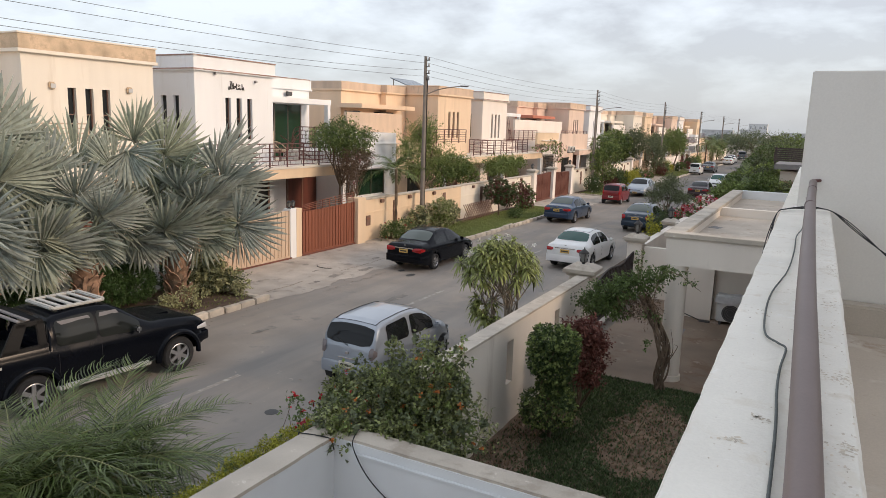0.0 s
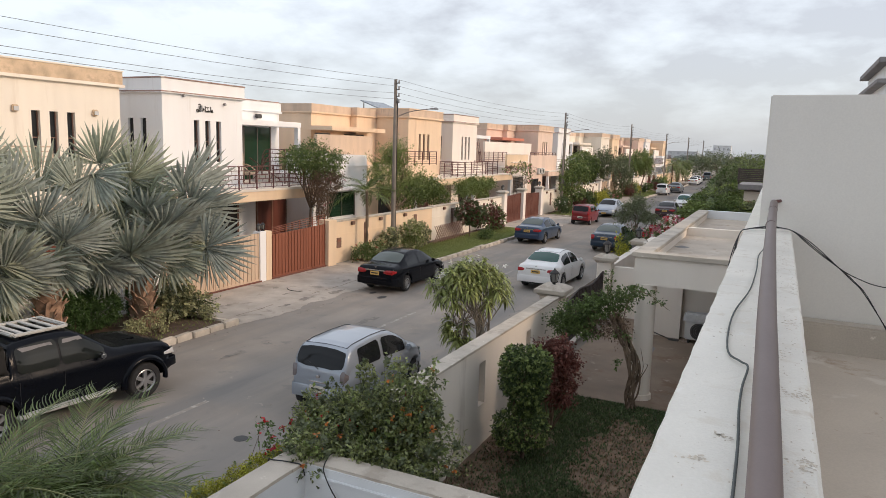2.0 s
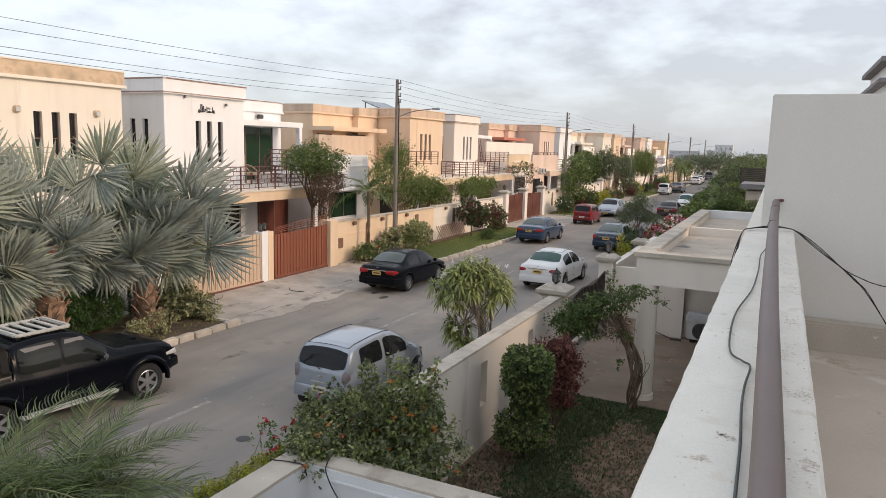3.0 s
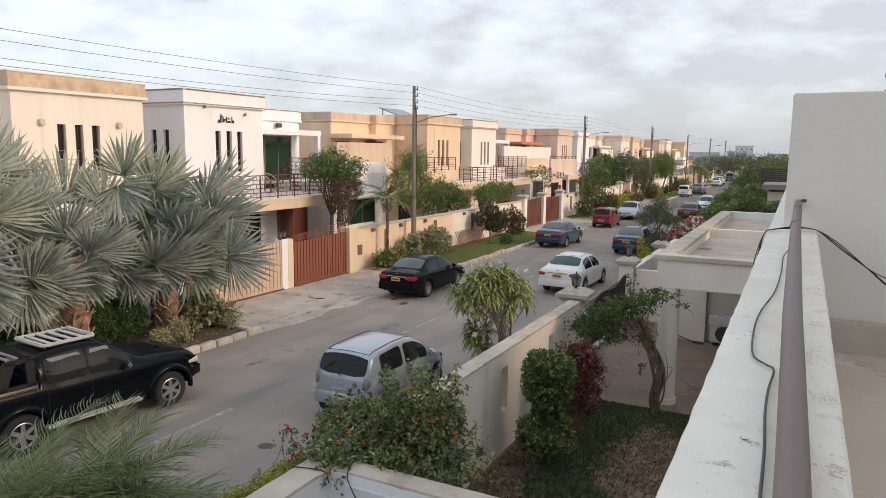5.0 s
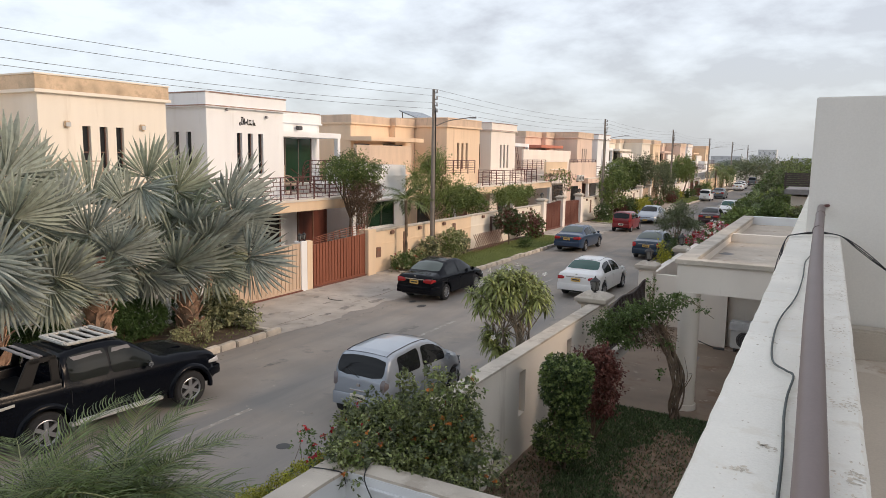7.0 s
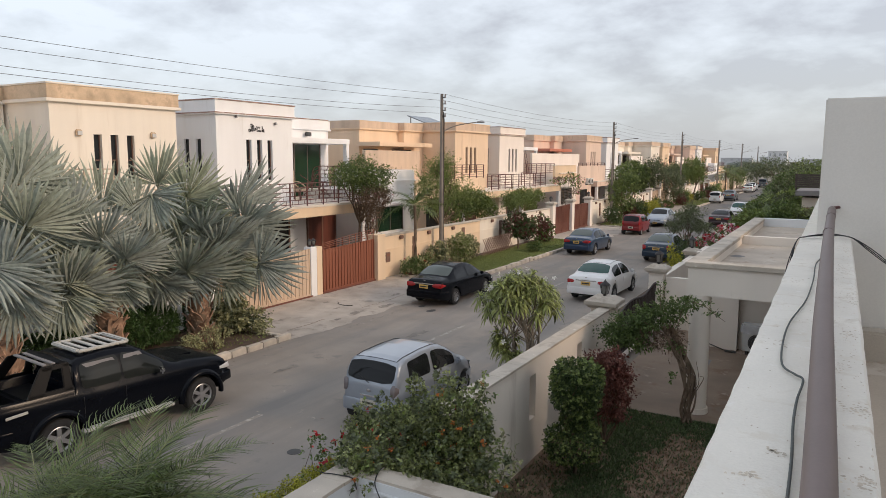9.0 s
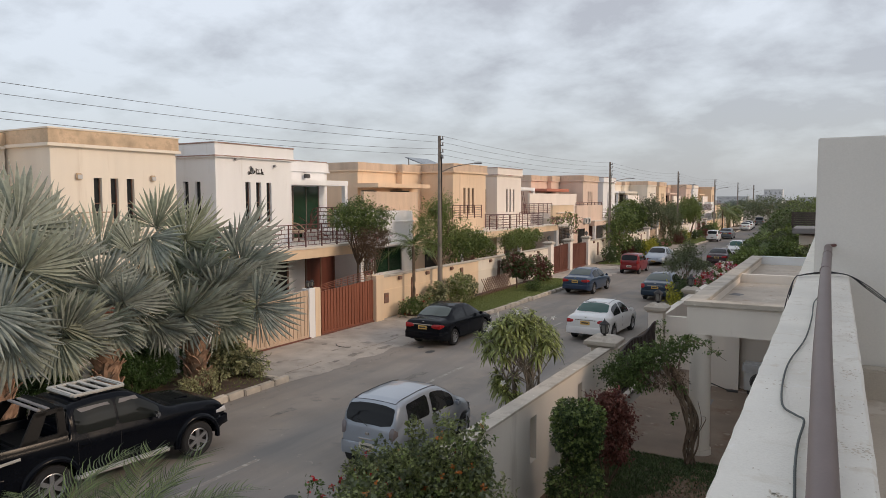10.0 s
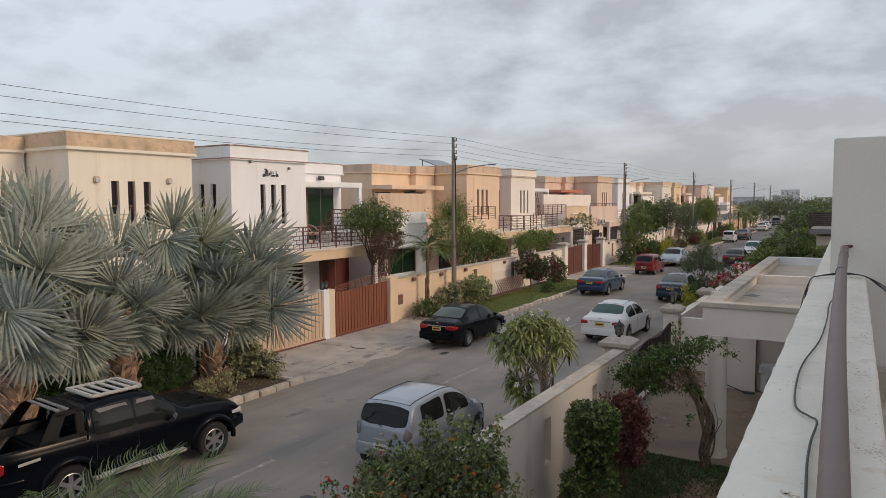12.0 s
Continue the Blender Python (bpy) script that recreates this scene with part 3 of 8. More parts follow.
# ---- the near garden: lawn, garden walls ----
sheet("lawn", -4.7, 0.3, 6.4, 15.25, 0.0, M["lawn"], "patchy dark lawn with bare brown earth", "lawn", 40, 60, 0.012)
sheet("carport_floor", -4.7, 6, 15.2, 34, 0.03, M["paving"], "stained brownish stone paving of the neighbouring carport", "floor", 10, 30, 0.0)
WT = 2.0
wall = thing("garden_wall", "plain buff garden wall with a wide worn coping beside the road", "wall", kind="structure")
bm = bmesh.new()
for y0, y1, x1 in ((-12.0, 6.25, -4.63), (6.25, 11.45, -4.68), (11.75, 14.1, -4.68), (14.4, 16.62, -4.68)):
    box(bm, -4.955, x1, y0, y1, -0.1, WT - 0.04)
for y0 in (11.45, 14.1):
    box(bm, -4.955, -4.68, y0, y0 + 0.3, -0.1, 0.82)
    box(bm, -4.955, -4.68, y0, y0 + 0.3, 1.66, WT - 0.04)
    box(bm, -4.94, -4.86, y0, y0 + 0.3, 0.82, 1.66)
part("wall_body", bm, M["buff_wall"], wall)
bm = bmesh.new()
for k in range(72):
    y0 = -12.0 + 28.58 * k / 72
    box(bm, -4.962 + 0.008 * noise.noise(Vector((k * 0.9, 1, 1))), (-4.60 if y0 < 6.0 else -4.655) + 0.008 * noise.noise(Vector((k * 0.9, 5, 1))), y0, y0 + 28.58 / 72, WT - 0.04, WT + 0.003 * noise.noise(Vector((k * 0.7, 9, 1))))
part("wall_coping", bm, M["coping"], wall, "worn flat buff coping")
cross = thing("cross_wall", "pale blue-white washed garden wall with a flat worn coping", "wall", kind="structure")
part("wall_body", boxes((-4.66, 0.4, 6.10, 6.385, -0.1, WT - 0.03)), M["bluewhite"], cross)
part("wall_coping", boxes(*((-4.585 + 0.125 * k, -4.585 + 0.125 * (k + 1), 6.112 + 0.010 * noise.noise(Vector((k * 0.8, 2, 2))), 6.395 + 0.010 * noise.noise(Vector((k * 0.8, 6, 2))), WT - 0.03, WT + 0.004) for k in range(40))), M["coping"], cross, "worn buff coping with chipped edges")
part("wall_ledge", boxes((-4.61, 0.4, 6.075, 6.105, WT - 0.17, WT - 0.135), bevel=0.008), M["bluewhite"], cross)
part("wall_lining", boxes((-4.628, -4.612, -6, 6.10, -0.1, WT - 0.045)), M["bluewhite"], cross)
sheet("side_yard", -4.7, 0.0, -12, 6.14, 0.0, M["paving"], "plain paved side yard below the terrace", "floor")

# ---- own house: terrace, parapet, wall block ----
PZ = 5.12
own_house = thing("terrace_house", "pale plastered house that carries the terrace", "house", kind="structure")
part("wall_body", boxes((-0.12, 7.0, -5.0, 5.36, -0.1, 4.22), (-0.08, 7.0, 5.36, 12.5, -0.1, 4.22)), M["grey_wall"], own_house)
sheet("terrace_floor", 0.09, 7.0, -5.0, 5.36, 4.33, M["terrace"], "stained brownish terrace floor of worn screed", "floor", 12, 16, 0.0)
rng = random.Random(3)
bm = bmesh.new()
prev = None
for j in range(221):
    y = -5.0 + 17.5 * j / 220
    jl, jr = rng.uniform(-0.0016, 0.0016) + 0.0022 * noise.noise(Vector((y * 38, 3, 4))) - 0.012 - 0.0075 * max(y, 0.0), rng.uniform(-0.001, 0.001)
    prof = [(-0.130 + jl, 4.2), (-0.130 + jl, PZ - 0.008), (-0.125 + jl, PZ - 0.001), (-0.05, PZ), (0.05, PZ), (0.110 + jr, PZ - 0.002), (0.118 + jr, PZ - 0.012), (0.118, 4.2)]
    ring = [bm.verts.new((x, y, z)) for x, z in prof]
    if prev:
        for i in range(len(ring) - 1):
            bm.faces.new((prev[i], prev[i + 1], ring[i + 1], ring[i]))
    prev = ring
bmesh.ops.recalc_face_normals(bm, faces=bm.faces[:])
bm2 = bm
tagged(part("terrace_parapet", bm2, M["parapet"]), "white limewashed parapet with chipped stained top", "parapet", kind="structure")


def flake_z(x):
    """Just above the parapet's slightly crowned top."""
    return PZ + 0.0006 - (0.001 * max(0.0, -0.05 - x) / 0.075 + 0.002 * max(0.0, x - 0.05) / 0.06)


flakes = bmesh.new()
rng = random.Random(17)


def chip(x, y, rx, ry):
    n = 9
    ring = [flakes.verts.new((x + rx * math.cos(i * 6.283 / n) * rng.uniform(0.45, 1.25), y + ry * math.sin(i * 6.283 / n) * rng.uniform(0.45, 1.25), flake_z(x))) for i in range(n)]
    flakes.faces.new(ring)


for _ in range(420):
    y = 0.75 + 4.5 * rng.random() ** 1.15
    x = rng.uniform(0.03, 0.112) if rng.random() < 0.72 else rng.uniform(-0.13, 0.03)
    chip(x, y, rng.uniform(0.0008, 0.0035), rng.uniform(0.001, 0.0045) * (1 + 0.25 * y))
for px, py, sx, sy, cnt in ((0.066, 0.98, 0.010, 0.020, 30), (0.092, 1.24, 0.014, 0.022, 36), (0.085, 1.62, 0.016, 0.020, 40), (0.060, 1.95, 0.010, 0.03, 26), (0.075, 2.35, 0.014, 0.05, 40), (0.09, 3.0, 0.012, 0.08, 44), (0.06, 3.7, 0.014, 0.10, 40), (0.09, 4.5, 0.012, 0.14, 44), (-0.075, 1.18, 0.012, 0.010, 22), (-0.04, 1.30, 0.010, 0.010, 16), (-0.09, 2.1, 0.012, 0.03, 16), (-0.11, 3.3, 0.012, 0.06, 18)):
    for _ in range(cnt):
        x, y = px + rng.gauss(0, sx), py + rng.gauss(0, sy)
        if -0.135 < x < 0.112:
            chip(x, y, rng.uniform(0.001, 0.0055), rng.uniform(0.001, 0.0045) * (1 + 0.25 * y))
tagged(part("limewash_flakes", flakes, M["flake"]), "small bare flakes where limewash has chipped off", "stain", kind="stuff")
# the taller wall block that ends the terrace
wall_b = thing("wall_block", "tall plain grey plastered wall at the end of the terrace", "wall", kind="structure")
part("wall_body", boxes((-0.093, 7.0, 5.36, 9.8, 4.1, 6.045), bevel=0.008), M["grey_wall"], wall_b)
part("wall_ledge", boxes((0.122, 7.0, 5.20, 5.36, 4.31, 4.525), bevel=0.015), M["coping"], wall_b, "low stained plinth along the wall foot")
# unseen walls; the one from x 4.5 is raised to 8 m against the sun
back = thing("back_wall", "plain unseen walls added to close the terrace and block low sun", "wall", kind="structure")
part("wall_body", boxes((4.5, 9.0, -5.3, 14.0, -0.1, 8.0), (-0.14, 4.5, -5.3, -5.0, -0.1, 7.0)), M["grey_wall"], back)

rail = thing("handrail", "round mauve-brown painted pipe handrail lying along the parapet", "handrail")
part("pipe", tube(curve_points([(0.060, -4.8, PZ + 0.0275), (0.045, -0.5, PZ + 0.0275), (0.034, 0.9, PZ + 0.034), (0.022, 1.6, PZ + 0.062), (0.010, 2.3, PZ + 0.092), (-0.006, 3.95, PZ + 0.14), (-0.010, 5.32, PZ + 0.185)], 8), 0.0248, 24), M["pipe"], rail)
part("elbow", tube(curve_points([(-0.005, 5.27, PZ + 0.17), (-0.004, 5.30, PZ + 0.195), (0.02, 5.34, PZ + 0.20), (0.03, 5.365, PZ + 0.20)], 5), 0.011, 8), M["brown_iron"], rail, "rusty bent fixing iron")
for y, z in ((4.05, 0.144), (4.85, 0.170)):
    bm = bmesh.new()
    rod(bm, (-0.009, y, PZ + z), (-0.009, y + 0.010, PZ + z), 0.0268, seg=20)
    part("joint_ring", bm, M["pipe"], rail)
wire = thing("parapet_cable", "dusty dark green cable trailing along the parapet top", "cable")
part("cable", tube(curve_points([(0.005, -2, PZ + 0.006), (-0.0008, 0.0, PZ + 0.006), (-0.0042, 0.5, PZ + 0.006), (-0.0060, 0.75, PZ + 0.006), (-0.008, 1.0, PZ + 0.006), (-0.012, 1.25, PZ + 0.008), (-0.020, 1.45, PZ + 0.008), (-0.021, 1.6, PZ + 0.008), (-0.016, 1.75, PZ + 0.009), (-0.035, 1.79, PZ + 0.009), (-0.068, 1.87, PZ + 0.008),
     (-0.082, 2.12, PZ + 0.008), (-0.080, 2.4, PZ + 0.008), (-0.052, 2.8, PZ + 0.008), (-0.045, 3.3, PZ + 0.008), (-0.05, 3.8, PZ + 0.008), (-0.03, 4.1, PZ + 0.02), (-0.025, 4.3, PZ + 0.10), (-0.035, 4.7, PZ + 0.13)], 6), 0.0027, 8), M["cable"], wire)
wires = thing("hanging_cables", "loose black cables hung over the parapet and handrail", "cable")
for k, (d, tail) in enumerate(((0.0, ((0.43, 4.90), (0.53, 4.85), (0.67, 4.81), (1.0, 4.79))), (0.012, ((0.43, 4.895), (0.50, 4.83), (0.57, 4.76), (0.75, 4.5))), (-0.010, ((0.44, 4.89), (0.52, 4.82), (0.60, 4.73), (0.8, 4.4))))):
    part("cable", tube(curve_points([(-0.245 - d, 4.85, 4.72), (-0.225 - d, 4.92, 4.95), (-0.196, 5.02 + d, PZ - 0.01), (-0.145, 5.12 + d, PZ + 0.014), (-0.02, 5.24 + d, PZ + 0.016 + abs(d)), (0.06, 5.24 + d, PZ + 0.022), (0.125, 5.22 + d, PZ + 0.008), (0.21, 5.2, 5.07 + d), (0.30, 5.2, 5.0 + d), *((x, 5.2, z) for x, z in tail)], 7), 0.0034, 6), M["black_cable"], wires)
stain = bmesh.new()
ring = [stain.verts.new((-2.20 + 0.20 * math.cos(i * 0.2618) * (0.85 + 0.15 * math.sin(i * 1.1)), 19.5 + 0.30 * math.sin(i * 0.2618) * (0.85 + 0.15 * math.cos(i * 0.9)), 3.124)) for i in range(24)]
stain.faces.new(ring)
tagged(part("roof_stain", stain, M["stone_grey"]), "dark damp stain round the roof drain", "stain", kind="structure")
loose = thing("loose_cable", "loose black cable lying over the garden wall corner", "cable")
part("cable", tube(curve_points([(-4.99, 5.85, 1.55), (-4.98, 5.90, 1.98), (-4.93, 5.92, 2.012), (-4.68, 5.98, 2.012), (-4.58, 6.0, 1.99), (-4.56, 6.03, 1.86)], 5), 0.007, 6), M["black_cable"], loose)
part("cable", tube(curve_points([(-4.48, 6.43, 1.9), (-4.44, 6.37, 2.012), (-4.36, 6.14, 2.013), (-4.31, 6.06, 1.93), (-4.16, 6.05, 1.70), (-3.95, 6.06, 1.50), (-3.6, 6.06, 1.30), (-3.1, 6.06, 1.0)], 6), 0.007, 6), M["black_cable"], loose)
vent = thing("rooftop_tower", "pale rooftop room with a dark grey stepped eave", "building", (1.95, 18.55, 5.6), kind="structure")
part("wall_body", boxes((0, 4, 0, 3.95, -5.6, 2.15)), M["white_plaster"], vent)
part("eave", boxes((-0.20, 4.2, -0.20, 4.15, 2.15, 2.27), bevel=0.01), M["stone_grey"], vent)
part("eave", boxes((-0.20, 4.2, -0.20, 4.15, 1.70, 1.80), bevel=0.01), M["stone_grey"], vent)
tw = part("window", boxes((0.55, 1.3, -0.02, 0.0, 0.6, 1.62)), M["window_dark"], vent, "dark window under the eave")
part("window_frame", boxes((0.50, 0.55, -0.05, 0.0, 0.6, 1.62), (1.3, 1.35, -0.05, 0.0, 0.6, 1.62)), M["frame_metal"], tw)

# added out of view: tall blocks that keep low sun off the garden
nh = thing("unseen_sun_block", "plain unseen block added behind the carport to keep sun off the garden", "house", kind="structure")
part("wall_body", boxes((1.2, 12, 25.5, 40, 0, 7.3), (9.0, 12, 14, 25.5, 0, 7.3)), M["buff_wall"], nh)

# ---- neighbouring carport ----
cp = thing("carport", "buff plastered flat-roofed carport with a low roof upstand", "carport", kind="structure")
CX, CY, CZ = -2.80, 15.56, 3.42
part("beam", boxes((CX + 0.06, 6, CY + 0.06, CY + 0.36, 2.70, CZ - 0.10), (CX + 0.06, CX + 0.36, CY + 0.36, 29.3, 2.70, CZ - 0.10)), M["buff_wall"], cp)
part("roof_rim", boxes((CX, 6, CY, CY + 0.40, CZ - 0.10, CZ + 0.004), (CX, CX + 0.40, CY + 0.40, 29.3, CZ - 0.10, CZ), bevel=0.012), M["coping"], cp, "flat pale roof rim")
part("roof_slab", boxes((CX + 0.36, 6, CY + 0.36, 29.2, 2.95, 3.12)), M["terrace"], cp, "dusty sunken roof slab")
part("roof_upstand", boxes((CX + 0.36, 6, 22.4, 22.65, 3.12, CZ - 0.05), (CX + 0.06, CX + 0.37, CY + 0.1, 29.2, 2.9, CZ - 0.11), (CX + 0.06, 6, CY + 0.1, CY + 0.37, 2.9, CZ - 0.11)), M["buff_wall"], cp)
part("roof_upstand", boxes((CX + 0.36, 6, 29.0, 29.3, 3.12, CZ + 0.003)), M["bluewhite"], cp, "pale washed far upstand")
part("soffit", boxes((CX + 0.36, 6, CY + 0.36, 29.2, 2.90, 2.945)), M["buff_wall"], cp)
bm = bmesh.new()
rod(bm, (0, 0, 0), (0, 0, 2.68), 0.23, 0.22, 28)
rod(bm, (0, 0, 0), (0, 0, 0.12), 0.27, 0.26, 28)
col = part("column", bm, M["buff_wall"], cp, "round buff column", 40)
col.location = (-2.47, CY + 0.25, 0.03)
part("back_wall_body", boxes((-3.6, -2.32, 21.7, 21.95, 0.0, 2.88), (-2.32, 6, 21.82, 23.1, 0.0, 2.88), (-2.75, -2.32, 21.6, 22.9, 0.0, 2.87)), M["buff_wall"], cp)
ac = thing("air_conditioner", "white outdoor air conditioning unit under a loose plastic cover", "air conditioner", (-1.72, 21.45, 0.032))
part("casing", boxes((-0.42, 0.42, -0.16, 0.16, 0.10, 0.66), bevel=0.02), M["ac_white"], ac)
bm = bmesh.new()
rod(bm, (-0.02, -0.175, 0.37), (-0.02, -0.158, 0.37), 0.25, seg=28)
part("fan_grille", bm, M["drum"], ac, "dark round fan grille")
bm = bmesh.new()
for q in (0.10, 0.16, 0.22):
    ring = [(-0.02 + q * math.cos(a), -0.182, 0.37 + q * math.sin(a)) for a in np.linspace(0, 2 * math.pi, 25)]
    bm.from_mesh(tube(ring, 0.005, 4))
part("grille_ring", bm, M["stone_grey"], ac)
bm = boxes((-0.47, 0.47, -0.24, 0.22, 0.62, 0.90), bevel=0.05)
bmesh.ops.subdivide_edges(bm, edges=bm.edges[:], cuts=2, use_grid_fill=True)
for v in bm.verts:
    v.co += Vector((0.03, 0.03, 0.035)) * noise.noise(v.co * 7.0)
part("cover", bm, M["lantern_cover"], ac, "crumpled pale plastic cover", 60)
for x in (-0.3, 0.3):
    part("foot", boxes((x - 0.03, x + 0.03, -0.16, 0.16, 0.0, 0.10)), M["drum"], ac)
mat_rug = thing("door_mat", "small dark mat on the carport paving", "mat", (-2.98, 19.9, 0.032))
part("mat_body", boxes((-0.20, 0.20, -0.28, 0.28, 0.0, 0.012), bevel=0.004), M["stone_grey"], mat_rug)
broom = thing("broom", "dark broom lying on the carport paving", "broom", (-2.9, 21.35, 0.032))
part("stick", tube([(-0.35, 0.12, 0.20), (0.35, -0.05, 0.03)], 0.014, 6), M["black_iron"], broom)
part("brush", boxes((0.30, 0.62, -0.10, -0.02, 0.0, 0.06), bevel=0.015), M["drum"], broom)


# ---- gate of the neighbouring plot ----
def lantern(place, parent_label="black iron lantern on a gate pillar", scale=1.0, name="gate_lantern"):
    ob = thing(name, parent_label, "lantern", place, group="gate lanterns")
    s = scale
    bm = bmesh.new()
    for z0, z1, r0, r1 in ((0, 0.03, 0.10, 0.10), (0.03, 0.09, 0.045, 0.03), (0.09, 0.12, 0.07, 0.09), (0.38, 0.42, 0.125, 0.11), (0.42, 0.50, 0.11, 0.035), (0.50, 0.57, 0.025, 0.006)):
        rod(bm, (0, 0, z0 * s), (0, 0, z1 * s), r0 * s * 1.3, r1 * s * 1.3, 10)
    for k in range(6):
        a = k * math.pi / 3
        rod(bm, (math.cos(a) * 0.11 * s, math.sin(a) * 0.11 * s, 0.12 * s), (math.cos(a) * 0.155 * s, math.sin(a) * 0.155 * s, 0.38 * s), 0.012 * s, seg=5)
    part("frame", bm, M["black_iron"], ob)
    bm = bmesh.new()
    rod(bm, (0, 0, 0.12 * s), (0, 0, 0.38 * s), 0.085 * s, 0.125 * s, 8)
    part("glass", bm, M["lantern_glass"], ob, "dusty lantern glass")
    return ob


def pillar(place, w, h, material, label, cap_w=None, cap=True):
    """A gate pillar with a stepped, hipped cap."""
    ob = thing("gate_pillar", label, "gate pillar", place, group="gate pillars")
    part("shaft", boxes((-w / 2, w / 2, -w / 2, w / 2, 0, h - 0.22), bevel=0.01), material, ob)
    if cap:
        c = (cap_w or w * 1.4) / 2
        bm = bmesh.new()
        box(bm, -c * 0.82, c * 0.82, -c * 0.82, c * 0.82, h - 0.24, h - 0.17, 0.008)
        box(bm, -c, c, -c, c, h - 0.17, h - 0.07, 0.012)
        r = bmesh.ops.create_cube(bm, size=1, matrix=Matrix.Translation((0, 0, h - 0.02)) @ Matrix.Diagonal((2 * c * 0.98, 2 * c * 0.98, 0.10, 1)))
        for v in r["verts"]:
            if v.co.z > h - 0.02:
                v.co.x *= 0.55
                v.co.y *= 0.55
        part("cap", bm, M["coping"], ob, "stepped buff stone cap")
    return ob


pillar((-4.93, 16.86, 0), 0.54, 2.20, M["buff_wall"], "square buff gate pillar with a stepped cap", 0.82)
pillar((-5.1, 23.5, 0), 0.48, 2.12, M["buff_wall"], "square buff gate pillar with a stepped cap", 0.74)
lantern((-4.93, 16.86, 2.20), scale=0.80)
lantern((-5.1, 23.6, 2.11), scale=0.95)
pillar((-5.1, 29.6, 0), 0.46, 2.0, M["stone_grey"], "grey stone gate pillar with a lantern beyond the gate", 0.66)
lantern((-5.1, 29.6, 1.98))
gate = thing("iron_gate", "dark brown iron bar gate with a sweeping top", "gate", (-5.1, 17.15, 0.03))
N = 34
for i in range(N + 1):
    f = i / N
    y, top_z = f * 6.05, 1.36 + 0.13 * f + 0.07 * math.cos(f * 4 * math.pi)
    part("bar", boxes((-0.020, 0.020, y - 0.024, y + 0.024, 0.08, top_z), bevel=0.005), M["gate_iron"], gate)
part("top_rail", tube([(0, f / 20 * 6.05, 1.34 + 0.13 * f / 20 + 0.07 * math.cos(f / 20 * 4 * math.pi)) for f in range(21)], 0.028, 6), M["gate_iron"], gate)
part("bottom_rail", boxes((-0.025, 0.025, 0, 6.05, 0.10, 0.16)), M["gate_iron"], gate)
nw = thing("side_wall", "buff garden wall beside the iron gate", "wall", kind="structure")
part("wall_body", boxes((-4.80, CX, 23.4, 23.62, 0, 1.75), (-5.12, -4.88, 23.8, 33, 0, 1.75)), M["buff_wall"], nw)


# leaves and litter blown against the kerbs
rng_d = np.random.default_rng(44)
verts, faces = [], []
for _ in range(430):
    side_k = rng_d.random()
    x = KERB_X + abs(rng_d.normal()) * 0.35 + 0.03 if side_k < 0.55 else (ROAD_R - abs(rng_d.normal()) * 0.3 if side_k < 0.85 else rng_d.uniform(KERB_X, ROAD_R))
    y, a, s = rng_d.uniform(3, 46), rng_d.uniform(0, 6.28), rng_d.uniform(0.012, 0.04)
    i = len(verts)
    for q, rr in ((0, 1.0), (1.4, 0.5), (3.14, 1.0), (4.9, 0.5)):
        verts.append((x + math.cos(a + q) * s * rr, y + math.sin(a + q) * s * rr, 0.012 + 0.008 * rng_d.random()))
    faces.append((i, i + 1, i + 2, i + 3))
me = bpy.data.meshes.new("litter")
me.from_pydata(verts, [], faces)
tagged(part("fallen_leaves", me, M["leaf_dry"]), "dry brown fallen leaves scattered on the road", "leaves", kind="stuff")


# ---- street poles and overhead lines ----
POLES = [(-17.6, 30.6, 8.85), (-17.6, 60.9, 8.9), (-17.6, 91.1, 9.1), (-17.6, 121.3, 8.8), (-17.6, 151.5, 8.9), (-17.6, 181.7, 8.9), (-17.6, 0.3, 8.9)]
ARM_Z = (8.70, 8.39, 8.06, 7.76)
NEAR_DROP = (0.236, 0.174, 0.14, 0.08)
NEAR_SAG = (0.24, 0.25, 0.38, 0.285)
for i, (x, y, h) in enumerate(POLES):
    ob = thing("street_pole", "grey concrete power pole with insulators and a street lamp arm", "power pole", (x, y, 0.1), group="street poles")
    bm = bmesh.new()
    rod(bm, (0, 0, 0), (0, 0, h - 0.1), 0.125, 0.075, 12)
    part("mast", bm, M["pole"], ob, smooth=40)
    part("plinth", boxes((-0.24, 0.24, -0.24, 0.24, 0, 0.75), bevel=0.03), M["coping"], ob, "pale concrete plinth")
    for z in ARM_Z:
        b = part("bracket", boxes((-0.02, 0.22, -0.03, 0.03, z - 0.16, z - 0.12)), M["black_iron"], ob)
        bm = bmesh.new()
        rod(bm, (0.19, 0, z - 0.14), (0.19, 0, z + 0.02), 0.045, 0.03, 8)
        part("insulator", bm, M["stone_grey"], ob)
    part("conduit", tube([(0.10, 0.05, 1.0), (0.10, 0.05, h - 1.4), (0.08, 0.02, h - 1.0)], 0.028, 6), M["black_iron"], ob, "dark cable strapped to the pole")
    if i < 6:
        part("lamp_arm", tube(curve_points([(0.05, 0.02, 7.0 - 0.1), (0.7, 0.35, 7.2), (1.55, 0.75, 7.35)], 5), 0.028, 6), M["pole"], ob, "thin street-lamp arm")
        bm = bmesh.new()
        box(bm, -0.07, 0.07, -0.22, 0.22, -0.035, 0.035, 0.025)
        lamp = part("lamp_head", bm, M["stone_grey"], ob)
        lamp.matrix_basis = pose(1.75, 0.85, 7.36, 0, 0, -64)
ORDER = [6, 0, 1, 2, 3, 4, 5]
